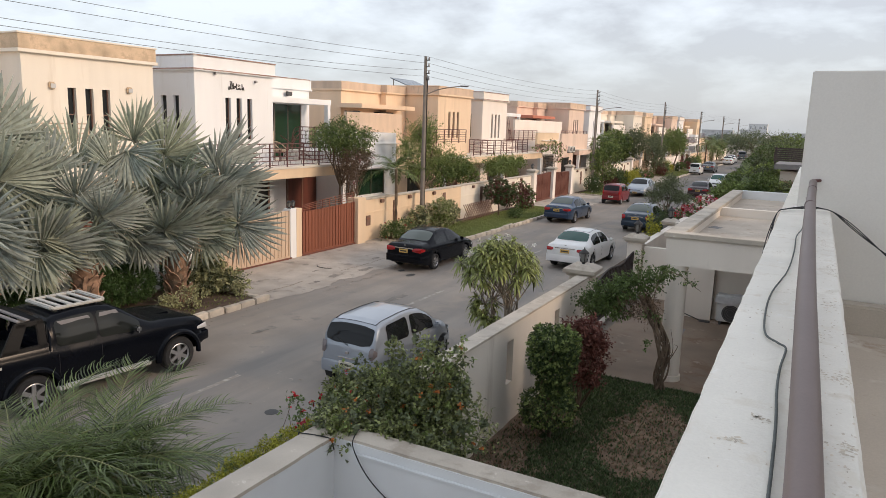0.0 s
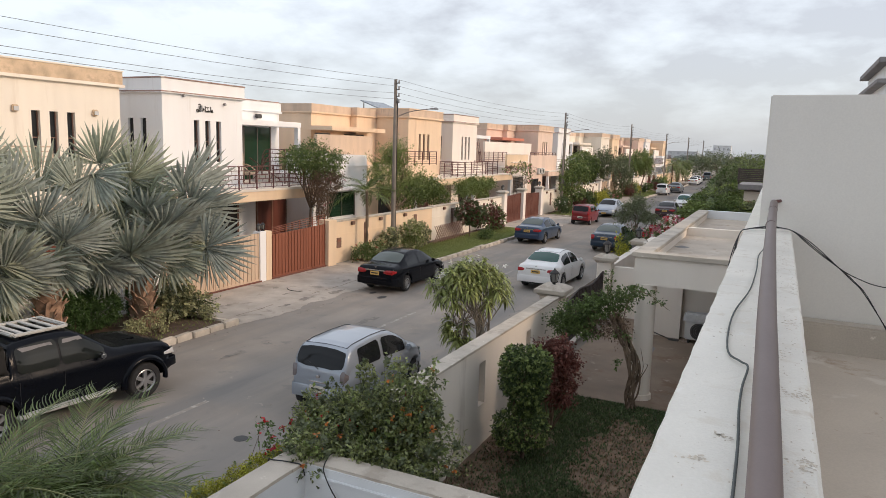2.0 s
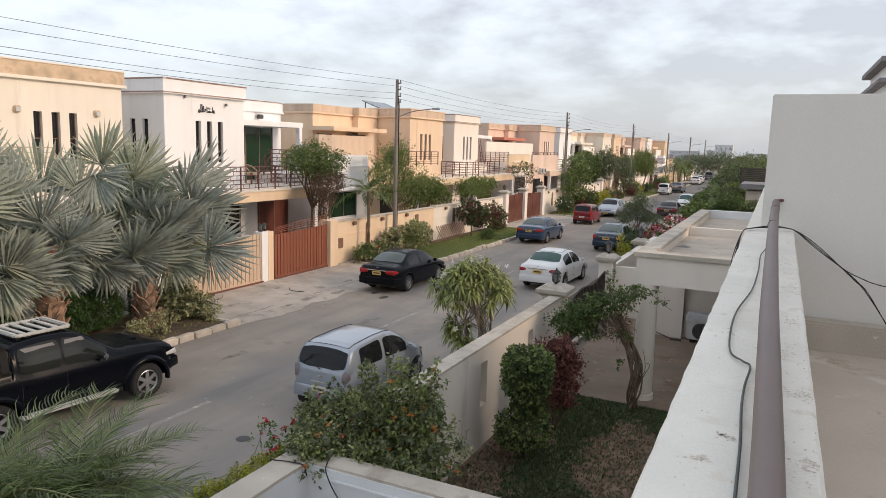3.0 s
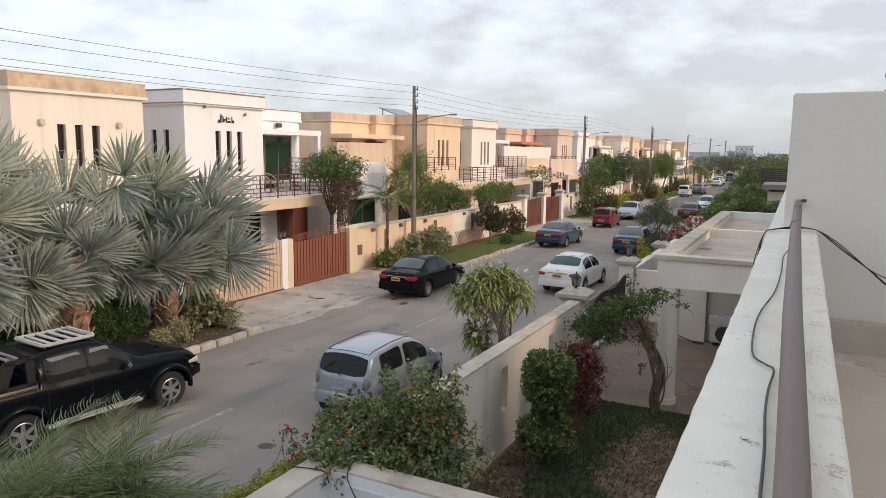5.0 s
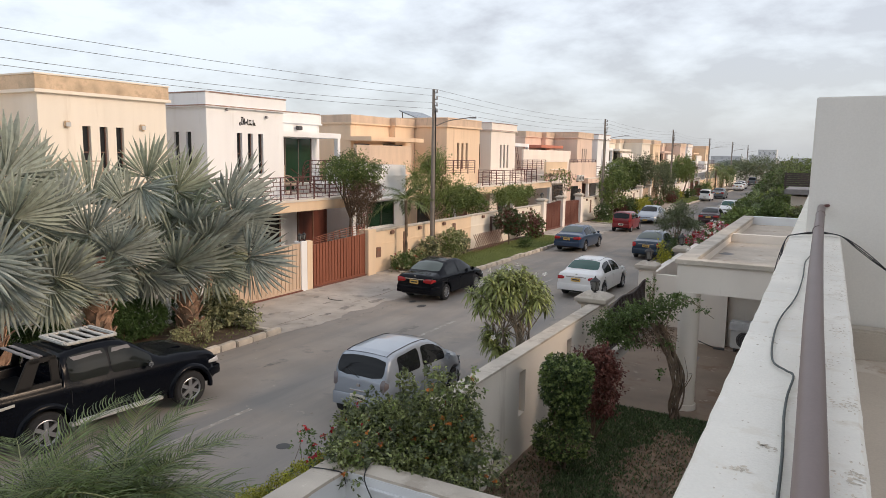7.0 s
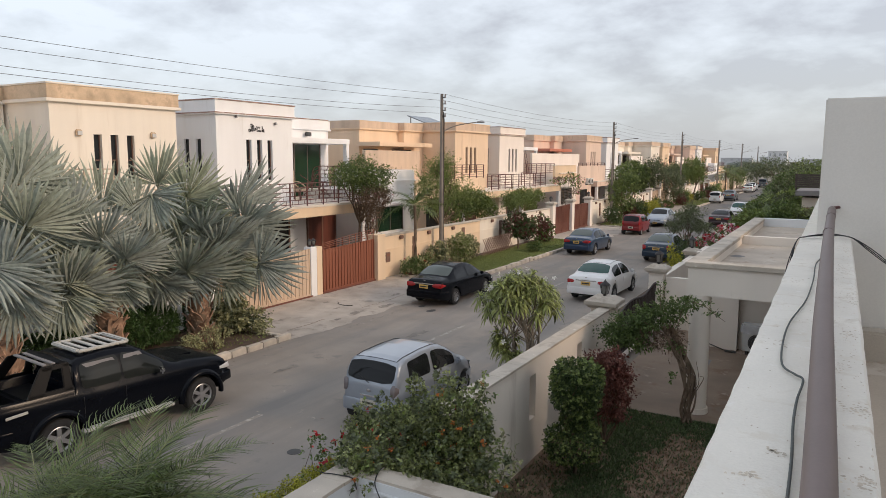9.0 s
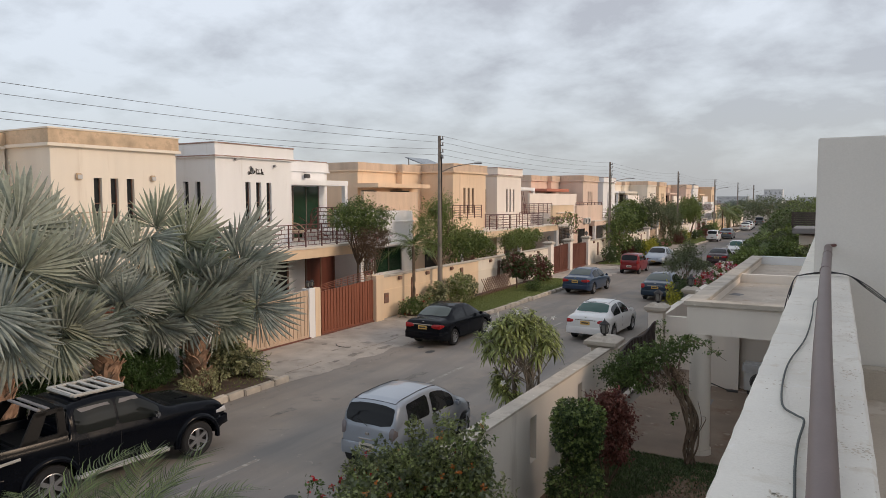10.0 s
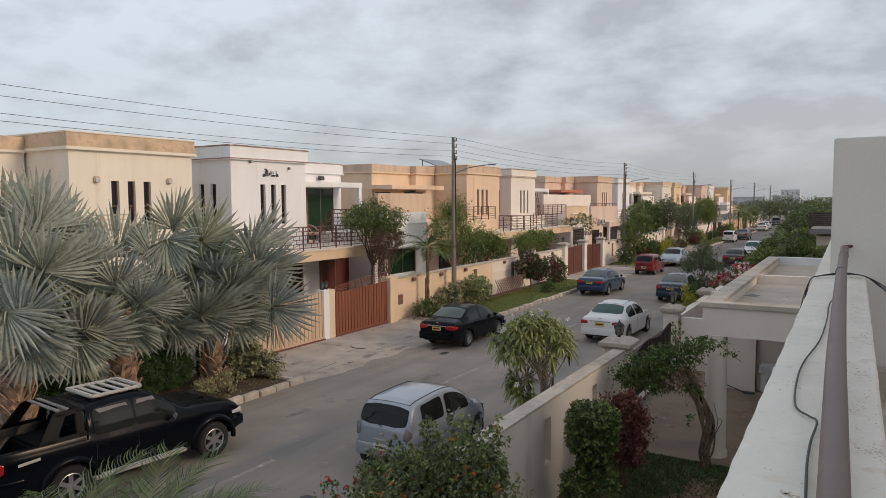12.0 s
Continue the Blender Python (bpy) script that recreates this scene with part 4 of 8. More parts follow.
for a, b in zip(ORDER, ORDER[1:]):
    pa, pb = POLES[a], POLES[b]
    for w, z in enumerate(ARM_Z):
        pts = []
        drop, sag = (NEAR_DROP[w], NEAR_SAG[w]) if a == 6 else (0.0, 0.32)
        for t in range(13):
            f = t / 12
            pts.append((pa[0] + 0.19 + (pb[0] - pa[0]) * f, pa[1] + (pb[1] - pa[1]) * f, 0.1 + z + 0.02 - drop * (1 - f) - sag * 4 * f * (1 - f)))
        ob = thing("overhead_wire", "thin dark overhead power line between poles", "wire", (0, 0, 0), group="overhead wires")
        part("wire", tube(pts, 0.0065, 4), M["wire"], ob)


# ---- the row of houses across the road ----
HX, RX, TX = -24.4, -27.4, -22.0       # fronts of the tall block, of the recessed wing, of the terrace over the carport
TOP, FLOOR1 = 8.2, 3.36


def pierced(bm, axis, at, depth, us, zs, holes):
    """A wall plate with openings, one closed skin: lies across `axis` ('x' or 'y') from `at` inwards by depth; us, zs: grid lines; holes: (u index, z index) cells left open."""
    cache = {}

    def vert(i, j, back):
        key = (i, j, back)
        if key not in cache:
            d = at + (depth if back else 0.0)
            cache[key] = bm.verts.new((d, us[i], zs[j]) if axis == "x" else (us[i], d, zs[j]))
        return cache[key]
    solid = {(i, j) for i in range(len(us) - 1) for j in range(len(zs) - 1)} - set(holes)
    for i, j in solid:
        for back in (False, True):
            bm.faces.new([vert(i, j, back), vert(i + 1, j, back), vert(i + 1, j + 1, back), vert(i, j + 1, back)])
        for (di, dj), (p, q) in (((-1, 0), ((i, j), (i, j + 1))), ((1, 0), ((i + 1, j), (i + 1, j + 1))), ((0, -1), ((i, j), (i + 1, j))), ((0, 1), ((i, j + 1), (i + 1, j + 1)))):
            if (i + di, j + dj) not in solid:
                bm.faces.new([vert(*p, False), vert(*q, False), vert(*q, True), vert(*p, True)])
    bmesh.ops.recalc_face_normals(bm, faces=bm.faces[:])


def rails(parent, a, b, z, h, bars, post_gap=1.15, pattern=False, material=None):
    """A metal railing from a to b (x, y), with posts and level bars; pattern: short staggered uprights between the bars."""
    material = material or M["brown_iron"]
    a, b = Vector((a[0], a[1], 0)), Vector((b[0], b[1], 0))
    n = max(1, round((b - a).length / post_gap))
    for i in range(n + 1):
        p = a.lerp(b, i / n)
        part("post", boxes((p.x - 0.025, p.x + 0.025, p.y - 0.025, p.y + 0.025, z, z + h)), material, parent)
    for k in range(bars):
        zz = z + 0.10 + (h - 0.12) * k / (bars - 1)
        bm = bmesh.new()
        rod(bm, (a.x, a.y, zz), (b.x, b.y, zz), 0.026 if k == bars - 1 else 0.018, seg=5)
        part("bar", bm, material, parent)
    if pattern:
        bm = bmesh.new()
        cells = max(1, round((b - a).length / 0.42))
        for k in range(bars - 1):
            z0, z1 = z + 0.10 + (h - 0.12) * k / (bars - 1), z + 0.10 + (h - 0.12) * (k + 1) / (bars - 1)
            for i in range(cells):
                p = a.lerp(b, (i + 0.5 * (k % 2)) / cells)
                rod(bm, (p.x, p.y, z0), (p.x, p.y, z1), 0.014, seg=4)
        tagged(part("lattice", bm, material, parent), kind="stuff")


def house(k, side, wall, band, label, trim=None, pattern=False, window_green=False, beam=None, fascia=None, screen=None, rail_mat=None):
    """One of the twin houses: a tall slit-windowed block, a recessed wing with a canopy, a carport below a railed terrace. side: +1 beyond the pair's middle, -1 before it."""
    yc = PAIR_Y + PERIOD * k
    ob = thing("house", label, "house", (0, yc, 0), group="row houses")
    s = side

    def ybox(x0, x1, u0, u1, z0, z1):
        return (x0, x1, min(s * u0, s * u1), max(s * u0, s * u1), z0, z1)

    B0, B1 = (1.10, 6.08) if s > 0 else (1.05, 6.45)
    top, zb, zt = TOP, 4.55, 6.48
    first = 2.90 if s > 0 else 3.08
    slits = [(first + i * 0.70, first + i * 0.70 + 0.33) for i in range(3)]
    # tall block: front and side plates with slit openings
    us = [B0] + [v for sl in slits for v in sl] + [B1]
    zs = [0.0, zb, zt, top - 0.6]
    bm = bmesh.new()
    pierced(bm, "x", HX, -0.25, [s * u for u in us], zs, [(i, 1) for i in (1, 3, 5)])
    part("front_wall_plate", bm, wall, ob)
    xs = [HX - 9.0, HX - 2.15, HX - 1.80, HX - 1.35, HX - 1.0, HX - 0.25]
    for nm, u, d in (("side_wall_plate", B0, 0.22), ("side_wall_plate", B1, -0.22)):
        bm = bmesh.new()
        pierced(bm, "y", s * u, s * d, xs, zs, [(1, 1), (3, 1)] if s > 0 or u == B0 else [])
        part(nm, bm, wall, ob)
    part("interior", boxes(ybox(HX - 9, HX - 0.27, B0 + 0.24, B1 - 0.24, 0.1, 7.2)), M["drum"], ob)
    for a, b in slits:
        w = part("window", boxes(ybox(HX - 0.20, HX - 0.16, a, b, zb, zt)), M["window_dark"], ob, "tall slit window with dark glass")
        for piece in (ybox(HX - 0.17, HX - 0.12, a, a + 0.035, zb, zt), ybox(HX - 0.17, HX - 0.12, b - 0.035, b, zb, zt), ybox(HX - 0.165, HX - 0.13, a, b, (zb + zt) / 2 - 0.02, (zb + zt) / 2 + 0.02)):
            part("window_frame", boxes(piece), M["brown_trim"], w)
    for x0, x1 in ((xs[1], xs[2]), (xs[3], xs[4])):
        part("window", boxes(ybox(x0, x1, B0 + 0.12, B0 + 0.15, zb, zt)), M["window_dark"], ob, "tall slit window with dark glass")
        if s > 0:
            part("window", boxes(ybox(x0, x1, B1 - 0.15, B1 - 0.12, zb, zt)), M["window_dark"], ob, "tall slit window with dark glass")
    # parapet band and cornice round the block
    part("roof_band", boxes(ybox(HX - 9, HX + 0.10, B0 - 0.10, B1 + 0.10, top - 0.50, top), bevel=0.01), band, ob, "parapet band round the roof")
    part("cornice", boxes(ybox(HX - 9, HX + 0.16, B0 - 0.16, B1 + 0.16, top - 0.62, top - 0.50), bevel=0.008), trim or wall, ob)
    part("coping", boxes(ybox(HX - 9, HX + 0.13, B0 - 0.13, B1 + 0.13, top, top + 0.06), bevel=0.008), M["roof_line"] if trim else wall, ob)
    if trim:
        part("trim_line", boxes(ybox(HX - 9, HX + 0.175, B0 - 0.175, B1 + 0.175, top - 0.58, top - 0.53)), M["roof_line"], ob, "thin brown line under the parapet")
    # recessed wing in two steps
    rt = top - (0.32 if s > 0 else 0.06)
    steps = ((RX, B1, 12.4, 0.0), (RX - 0.4, 12.4, 13.1, 0.0)) if s > 0 else ((RX + 0.3, B1, 9.1, 0.0), (RX - 0.2, 9.1, 13.7, 0.02))
    for x, u0, u1, dz in steps:
        u0 = u0 + 0.1 if u0 == B1 else u0
        part("wing_wall", boxes(ybox(x - 6, x, u0, u1, 0, rt - 0.5 - dz)), wall, ob)
        part("wing_band", boxes(ybox(x - 6, x + 0.10, u0 + 0.004, u1 + 0.08, rt - 0.5 - dz, rt - dz), bevel=0.01), band, ob)
        part("wing_cornice", boxes(ybox(x - 6, x + 0.15, u0 + 0.008, u1 + 0.12, rt - 0.60 - dz, rt - 0.5 - dz), bevel=0.006), trim or wall, ob)
    if trim:
        part("trim_line", boxes(ybox(RX - 6, RX + 0.13, B1 + 0.11, 12.5, rt + 0.002, rt + 0.05)), M["roof_line"], ob, "thin brown line along the parapet")
    # canopy over the terrace door
    fm = fascia or wall
    if s > 0:
        part("canopy", boxes(ybox(RX, -25.7, B1 + 0.05, 12.55, 6.45, 6.75), bevel=0.015), fm, ob, "flat canopy over the terrace door")
        part("canopy_post", boxes(ybox(-25.98, -25.72, 12.25, 12.5, FLOOR1, 6.45)), fm, ob)
        door = part("terrace_door", boxes(ybox(RX, RX + 0.05, 9.5, 11.7, FLOOR1 + 0.05, 6.40)), M["window_green"] if window_green else M["window_dark"], ob, "glazed terrace door")
        part("door_frame", boxes(ybox(RX + 0.01, RX + 0.08, 9.42, 9.5, FLOOR1, 6.44), ybox(RX + 0.01, RX + 0.08, 11.7, 11.78, FLOOR1, 6.44), ybox(RX + 0.01, RX + 0.07, 10.57, 10.63, FLOOR1, 6.40)), M["frame_metal"], door)
    else:
        part("canopy", boxes(ybox(RX - 0.2, -25.6, B1 + 1.2, 14.2, 6.42, 6.70), bevel=0.015), fm, ob, "long flat canopy along the wing")
        for u in (8.2, 11.6):
            part("wing_window", boxes(ybox(RX - 0.2, RX + 0.34 if u < 9 else RX - 0.16, u, u + 1.7, 5.0, 6.25)), M["window_dark"], ob, "wide window under the canopy")
        wide = (k, s) == (2, -1)
        part("screen_wall", boxes(ybox(-25.05, -24.85, 7.3, 20.6, 3.3, 6.18) if wide else ybox(-24.65, -24.4, 11.3, 17.4, 3.3, 6.12), bevel=0.01), screen or band, ob, "stained plain screen wall of the terrace")
    # carport with its terrace
    t0, t1 = (-0.4, 9.3) if s > 0 else (0.5, 9.7)
    near_pair, open_roof = k == 1, (k, s) == (1, 1)
    if near_pair:
        t0 = -1.4 if s > 0 else 1.45
    rail_end = 5.6 if open_roof else t1
    part("terrace_slab", boxes(ybox(RX + 0.3, TX, t0, t1, FLOOR1 - 0.10, FLOOR1), bevel=0.01), M["buff_wall"], ob)
    part("terrace_beam", boxes(ybox(TX - 0.34, TX - 0.05, t0, t1 - 0.05, 2.80, FLOOR1 - 0.10), bevel=0.01), beam or wall, ob, "plain painted beam over the carport")
    part("side_beam", boxes(ybox(HX, TX - 0.34, t1 - 0.35, t1 - 0.05, 2.80, FLOOR1 - 0.10), bevel=0.01), beam or wall, ob)
    for u in (0.6, t1 - 0.35):
        part("carport_post", boxes(ybox(TX - 0.33, TX - 0.06, u - 0.14, u + 0.14, 0.15, 2.80), bevel=0.01), M["white_plaster"], ob)
    dx, du = (-25.0, 4.6) if s > 0 else (HX, 0.0)
    if s > 0:
        part("recess_wall", boxes(ybox(-25.25, -25.0, 6.02, 10.2, 0.1, 2.82)), wall, ob, "plain wall at the back of the carport")
    # dark pane and frame added in place of the shade under the slab
    if s > 0:
        w = part("carport_window", boxes(ybox(HX + 0.004, HX + 0.03, 2.6, 5.6, 0.5, 2.55)), M["window_dark"], ob, "dark framed pane standing in for shade at the back of the carport")
        for piece in (ybox(HX + 0.01, HX + 0.06, 2.5, 2.6, 0.42, 2.62), ybox(HX + 0.01, HX + 0.06, 5.6, 5.7, 0.42, 2.62), ybox(HX + 0.01, HX + 0.05, 4.06, 4.14, 0.5, 2.55)):
            part("window_frame", boxes(piece), M["brown_trim"], w)
    door = part("front_door", boxes(ybox(dx + 0.004, dx + 0.05, 3.2 + du, 5.5 + du, 0.2, 2.60)), M["dark_wood"], ob, "dark red-brown wooden front door")
    for piece in (ybox(dx + 0.004, dx + 0.08, 3.1 + du, 3.2 + du, 0.2, 2.7), ybox(dx + 0.004, dx + 0.08, 5.5 + du, 5.58 + du, 0.2, 2.7), ybox(dx + 0.004, dx + 0.07, 4.33 + du, 4.41 + du, 0.2, 2.6)):
        part("door_frame", boxes(piece), M["brown_trim"], door)
    # low ground-floor room beside it
    if s > 0:
        part("low_room", boxes(ybox(RX - 1, -22.5, 10.2, 14.75, 0, 3.85), bevel=0.015), wall, ob, "low room with a plain walled roof")
        if open_roof:
            part("roof_wall", boxes(ybox(-22.80, -22.6, 9.15, 15.0, 3.30, 5.05), bevel=0.015), M["peach_plaster"], ob, "plain beige parapet of the low roof")
            part("roof_wall_cap", boxes(ybox(-22.84, -22.56, 9.10, 15.0, 5.05, 5.12), bevel=0.01), band, ob)
            part("back_wall", boxes(ybox(-24.72, -24.52, 6.12, 14.4, 3.30, 4.25), bevel=0.01), wall, ob)
        else:
            part("roof_wall", boxes(ybox(-22.76, -22.5, 10.2, 14.75, 3.85, 4.96), bevel=0.015), wall, ob)
            part("roof_wall", boxes(ybox(RX - 1, -22.76, 14.5, 14.75, 3.85, 4.96), bevel=0.015), wall, ob)
        part("low_room_band", boxes(ybox(-22.7, -22.44, 10.15, 14.8, 4.30, 4.38), bevel=0.01), wall, ob)
        w = part("ground_window", boxes(ybox(-22.5, -22.47, 10.7, 13.3, 1.50, 2.86)), M["window_green"] if window_green else M["window_dark"], ob, "wide green-shuttered window" if window_green else "wide dark window")
        for i in range(9):
            part("window_slat", boxes(ybox(-22.47, -22.44, 10.72, 13.28, 1.54 + i * 0.145, 1.62 + i * 0.145)), M["window_green"] if window_green else M["frame_metal"], w)
        for piece in (ybox(-22.48, -22.42, 11.97, 12.03, 1.5, 2.86), ybox(-22.48, -22.42, 10.64, 10.72, 1.46, 2.9), ybox(-22.48, -22.42, 13.28, 13.36, 1.46, 2.9)):
            part("window_frame", boxes(piece), M["frame_metal"], w)
        part("window_hood", boxes(ybox(-22.5, -21.95, 10.5, 13.5, 3.0, 3.12), bevel=0.01), wall, ob)
    else:
        part("low_room", boxes(ybox(RX - 1, -22.62, 9.8, 14.7, 0, 4.28), bevel=0.02), wall, ob, "low room below the terrace")
        part("ground_window", boxes(ybox(-22.62, -22.59, 11.2, 13.4, 1.2, 2.6)), M["window_dark"], ob, "wide dark window")
        pz, pu = (4.98, 14.0) if wide else (4.28, 9.75)
        part("terrace_parapet", boxes(ybox(-22.75, -22.55, 5.2, pu, FLOOR1 - 0.02, pz), bevel=0.01), wall, ob)
    rail_ob = thing("terrace_railing", "brown painted metal terrace railing with level bars" if not rail_mat else "pale beige metal terrace railing with level bars", "railing", (0, yc, FLOOR1), group="terrace railings")
    rm = rail_mat or M["brown_iron"]
    if s > 0:
        rails(rail_ob, (TX - 0.08, s * (t0 + 0.1)), (TX - 0.08, s * (rail_end - 0.1)), 0.0, 1.10, 6, 1.2, pattern, rm)
        if not pattern:
            rails(rail_ob, (TX - 0.08, s * (rail_end - 0.1)), (HX + 0.1 if open_roof else RX + 1.4, s * (rail_end - 0.1)), 0.0, 1.10, 6, 1.2, pattern, rm)
        if open_roof:
            rails(rail_ob, (-24.62, 6.2), (-24.62, 14.3), 4.25 - FLOOR1, 0.98, 6, 1.2, pattern, rm)
        rails(rail_ob, (TX - 0.08, s * (t0 + 0.1)), (HX + 0.1, s * (t0 + 0.1)), 0.0, 1.10, 6, 1.2, pattern, rm)
    else:
        rails(rail_ob, (-22.65, s * 5.3), (-22.65, s * (pu - 0.05)), pz - FLOOR1, 0.30 if wide else 0.95, 2 if wide else 6, 1.2, pattern, rm)
        rails(rail_ob, (TX - 0.08, s * (t0 + 0.1)), (TX - 0.08, s * 5.1), 0.0, 1.10, 6, 1.2, pattern, rm)
    return ob


STYLES = [
    (0, -1, "cream_plaster", "sandstone", "cream plastered house with a sandstone roof band and slit windows", None, False, False),
    (0, 1, "white_plaster", "white_plaster", "white plastered house with thin brown roof lines and slit windows", "white_plaster", True, True),
    (1, -1, "yellow_plaster", "tan_plaster", "yellow-beige plastered house with a stained tan roof band", None, False, False),
    (1, 1, "offwhite_plaster", "offwhite_plaster", "off-white plastered house with slit windows", "offwhite_plaster", False, False),
    (2, -1, "pink_plaster", "tan_plaster", "pinkish beige plastered house with a tan roof band", None, False, False),
    (2, 1, "white_plaster", "white_plaster", "white plastered house with slit windows further along the row", "white_plaster", False, False),
    (3, -1, "cream_plaster", "tan_plaster", "cream plastered house with a stained roof band", None, False, False),
    (3, 1, "peach_plaster", "tan_plaster", "peach plastered house along the row", None, False, False),
    (4, -1, "pink_plaster", "tan_plaster", "pinkish beige house far along the row", None, False, False),
    (4, 1, "white_plaster", "offwhite_plaster", "white house far along the row", "white_plaster", False, False),
    (5, -1, "peach_plaster", "tan_plaster", "peach coloured house at the far end of the row", None, False, False),
]
M["red_fascia"] = mat("red_fascia", (0.55, 0.20, 0.13), 0.8, 0.08, 1.0, 80, 0.1)
for k, side, w, bnd, lab, tr, pat, green in STYLES:
    house(k, side, M[w], M[bnd], lab, M[tr] if tr else None, pattern=pat, window_green=green, beam=M["peach_plaster"] if k < 2 else None,
          fascia=M["red_fascia"] if (k, side) == (2, -1) else (M["white_plaster"] if side > 0 else None), screen=M["offwhite_plaster"] if k > 1 else None, rail_mat=M["gate_beige"] if (k, side) == (0, -1) else None)

# writing and lamps on the nearest fronts
word = thing("wall_lettering", "dark raised calligraphy on the white house front", "lettering", (HX + 0.004, 24.1, 6.88))
STROKES = (  # joined flowing strokes, read from the right: tall uprights, loops and a long base line
    ((0.02, 0.03), (0.06, -0.03), (0.12, 0.0), (0.10, 0.09), (0.03, 0.08), (0.02, 0.03)),
    ((0.10, 0.02), (0.17, 0.01), (0.18, 0.14), (0.17, 0.27)), ((0.17, 0.02), (0.26, 0.01), (0.27, 0.15), (0.255, 0.29)), ((0.345, 0.0), (0.35, 0.13), (0.34, 0.29)),
    ((0.14, 0.31), (0.18, 0.34), (0.22, 0.31), (0.26, 0.34)), ((0.41, 0.10), (0.45, 0.15), (0.49, 0.11), (0.43, 0.06), (0.40, 0.04)),
    ((0.55, 0.0), (0.56, 0.13), (0.55, 0.27)), ((0.55, 0.01), (0.62, 0.0), (0.66, 0.06), (0.70, 0.0), (0.74, 0.07), (0.78, 0.0), (0.83, 0.05)),
    ((0.68, 0.14), (0.71, 0.16)), ((0.72, 0.20), (0.75, 0.22)), ((0.64, 0.20), (0.67, 0.22)), ((0.90, 0.0), (0.905, 0.13), (0.90, 0.26)),
    ((0.90, 0.01), (0.96, 0.0), (1.01, 0.05), (0.99, 0.11), (0.95, 0.06), (1.0, 0.0), (1.05, 0.0)))
for st in STROKES:
    part("stroke", tube(curve_points([(0.02, y, z) for y, z in st], 5), 0.021, 6), M["black_iron"], word)
for y, z, x in ((15.62, 6.52, HX), (18.80, 6.52, HX), (23.30, 7.52, HX), (25.85, 7.30, HX)):
    lamp = thing("wall_lamp", "small beige box lamp on the house front", "wall lamp", (x + 0.004, y, z), group="wall lamps")
    part("housing", boxes((0, 0.12, -0.11, 0.11, -0.12, 0.12) if z < 7 else (0, 0.16, -0.06, 0.06, -0.06, 0.06), bevel=0.03), M["sandstone"] if z < 7 else M["stone_grey"], lamp)
    part("lens", boxes((0.14, 0.15, -0.09, 0.09, -0.09, 0.06) if z < 7 else (0.16, 0.17, -0.04, 0.04, -0.05, 0.03)), M["lamp_clear"], lamp)
panel = thing("solar_panel", "tilted dark solar panel on the roof", "solar panel", (-28.4, 47.2, TOP + 0.05))
bm = boxes((-0.9, 0.9, -1.7, 1.7, -0.03, 0.03))
pn = part("panel", bm, M["solar"], panel)
pn.matrix_basis = pose(0, 0, 0.34, 0, 20, 0)
for y in (-1.4, 1.4):
    part("leg", boxes((-0.75, -0.70, y - 0.03, y + 0.03, 0, 0.62)), M["frame_metal"], panel)
    part("leg", boxes((0.70, 0.75, y - 0.03, y + 0.03, 0, 0.12)), M["frame_metal"], panel)


# raised side screen and a cane swing seat on the white house's terrace
screen_rail = thing("terrace_screen", "tall brown metal lattice screen with a curved end on the terrace", "railing", (0, 30.25, FLOOR1))
rails(screen_rail, (TX - 0.12, 0.0), (-25.3, 0.0), 0.0, 1.85, 9, 1.1, True)
for k in range(4):
    h = 1.83 - 0.22 * k
    part("curved_bar", tube(curve_points([(-25.3, 0.0, h), (-25.62, 0.0, h - 0.10), (-25.80, 0.0, h - 0.45), (-25.86, 0.0, 0.75 - 0.12 * k)], 6), 0.022, 5), M["brown_iron"], screen_rail)
part("brace", tube([(-24.3, -0.3, 0.2), (-25.9, -0.9, 1.35)], 0.022, 5), M["brown_iron"], screen_rail)
part("brace", tube([(-25.9, -0.6, 0.2), (-24.9, -0.5, 1.5)], 0.022, 5), M["brown_iron"], screen_rail)
swing = thing("swing_seat", "beige cane swing seat standing on the terrace", "garden seat", (-25.6, 28.75, FLOOR1), 25)
part("seat", boxes((-0.35, 0.35, -0.55, 0.55, 0.48, 0.60), bevel=0.04), M["cane"], swing)
bm = bmesh.new()
for k in range(9):
    y = -0.52 + 0.13 * k
    box(bm, -0.40, -0.32, y - 0.055, y + 0.055, 0.60, 1.68 - 0.10 * abs(k - 4) / 4, 0.02)
part("backrest", bm, M["cane"], swing, "upright beige cane slats")
for y in (-0.6, 0.6):
    part("armrest", tube(curve_points([(-0.38, y, 1.0), (0.0, y, 0.92), (0.35, y, 0.62)], 5), 0.035, 6), M["cane"], swing)
    for x in (-0.36, 0.34):
        part("leg", boxes((x - 0.03, x + 0.03, y - 0.03, y + 0.03, 0, 0.95 if x < 0 else 0.62)), M["brown_iron"], swing)
flood = thing("flood_light", "small dark flood light on the wall over the canopy", "wall lamp", (RX + 0.004, 31.6, 7.02))
part("bracket", boxes((0, 0.12, -0.03, 0.03, -0.04, 0.04)), M["black_iron"], flood)
part("housing", boxes((0.10, 0.30, -0.20, 0.20, -0.12, 0.12), bevel=0.03), M["drum"], flood)


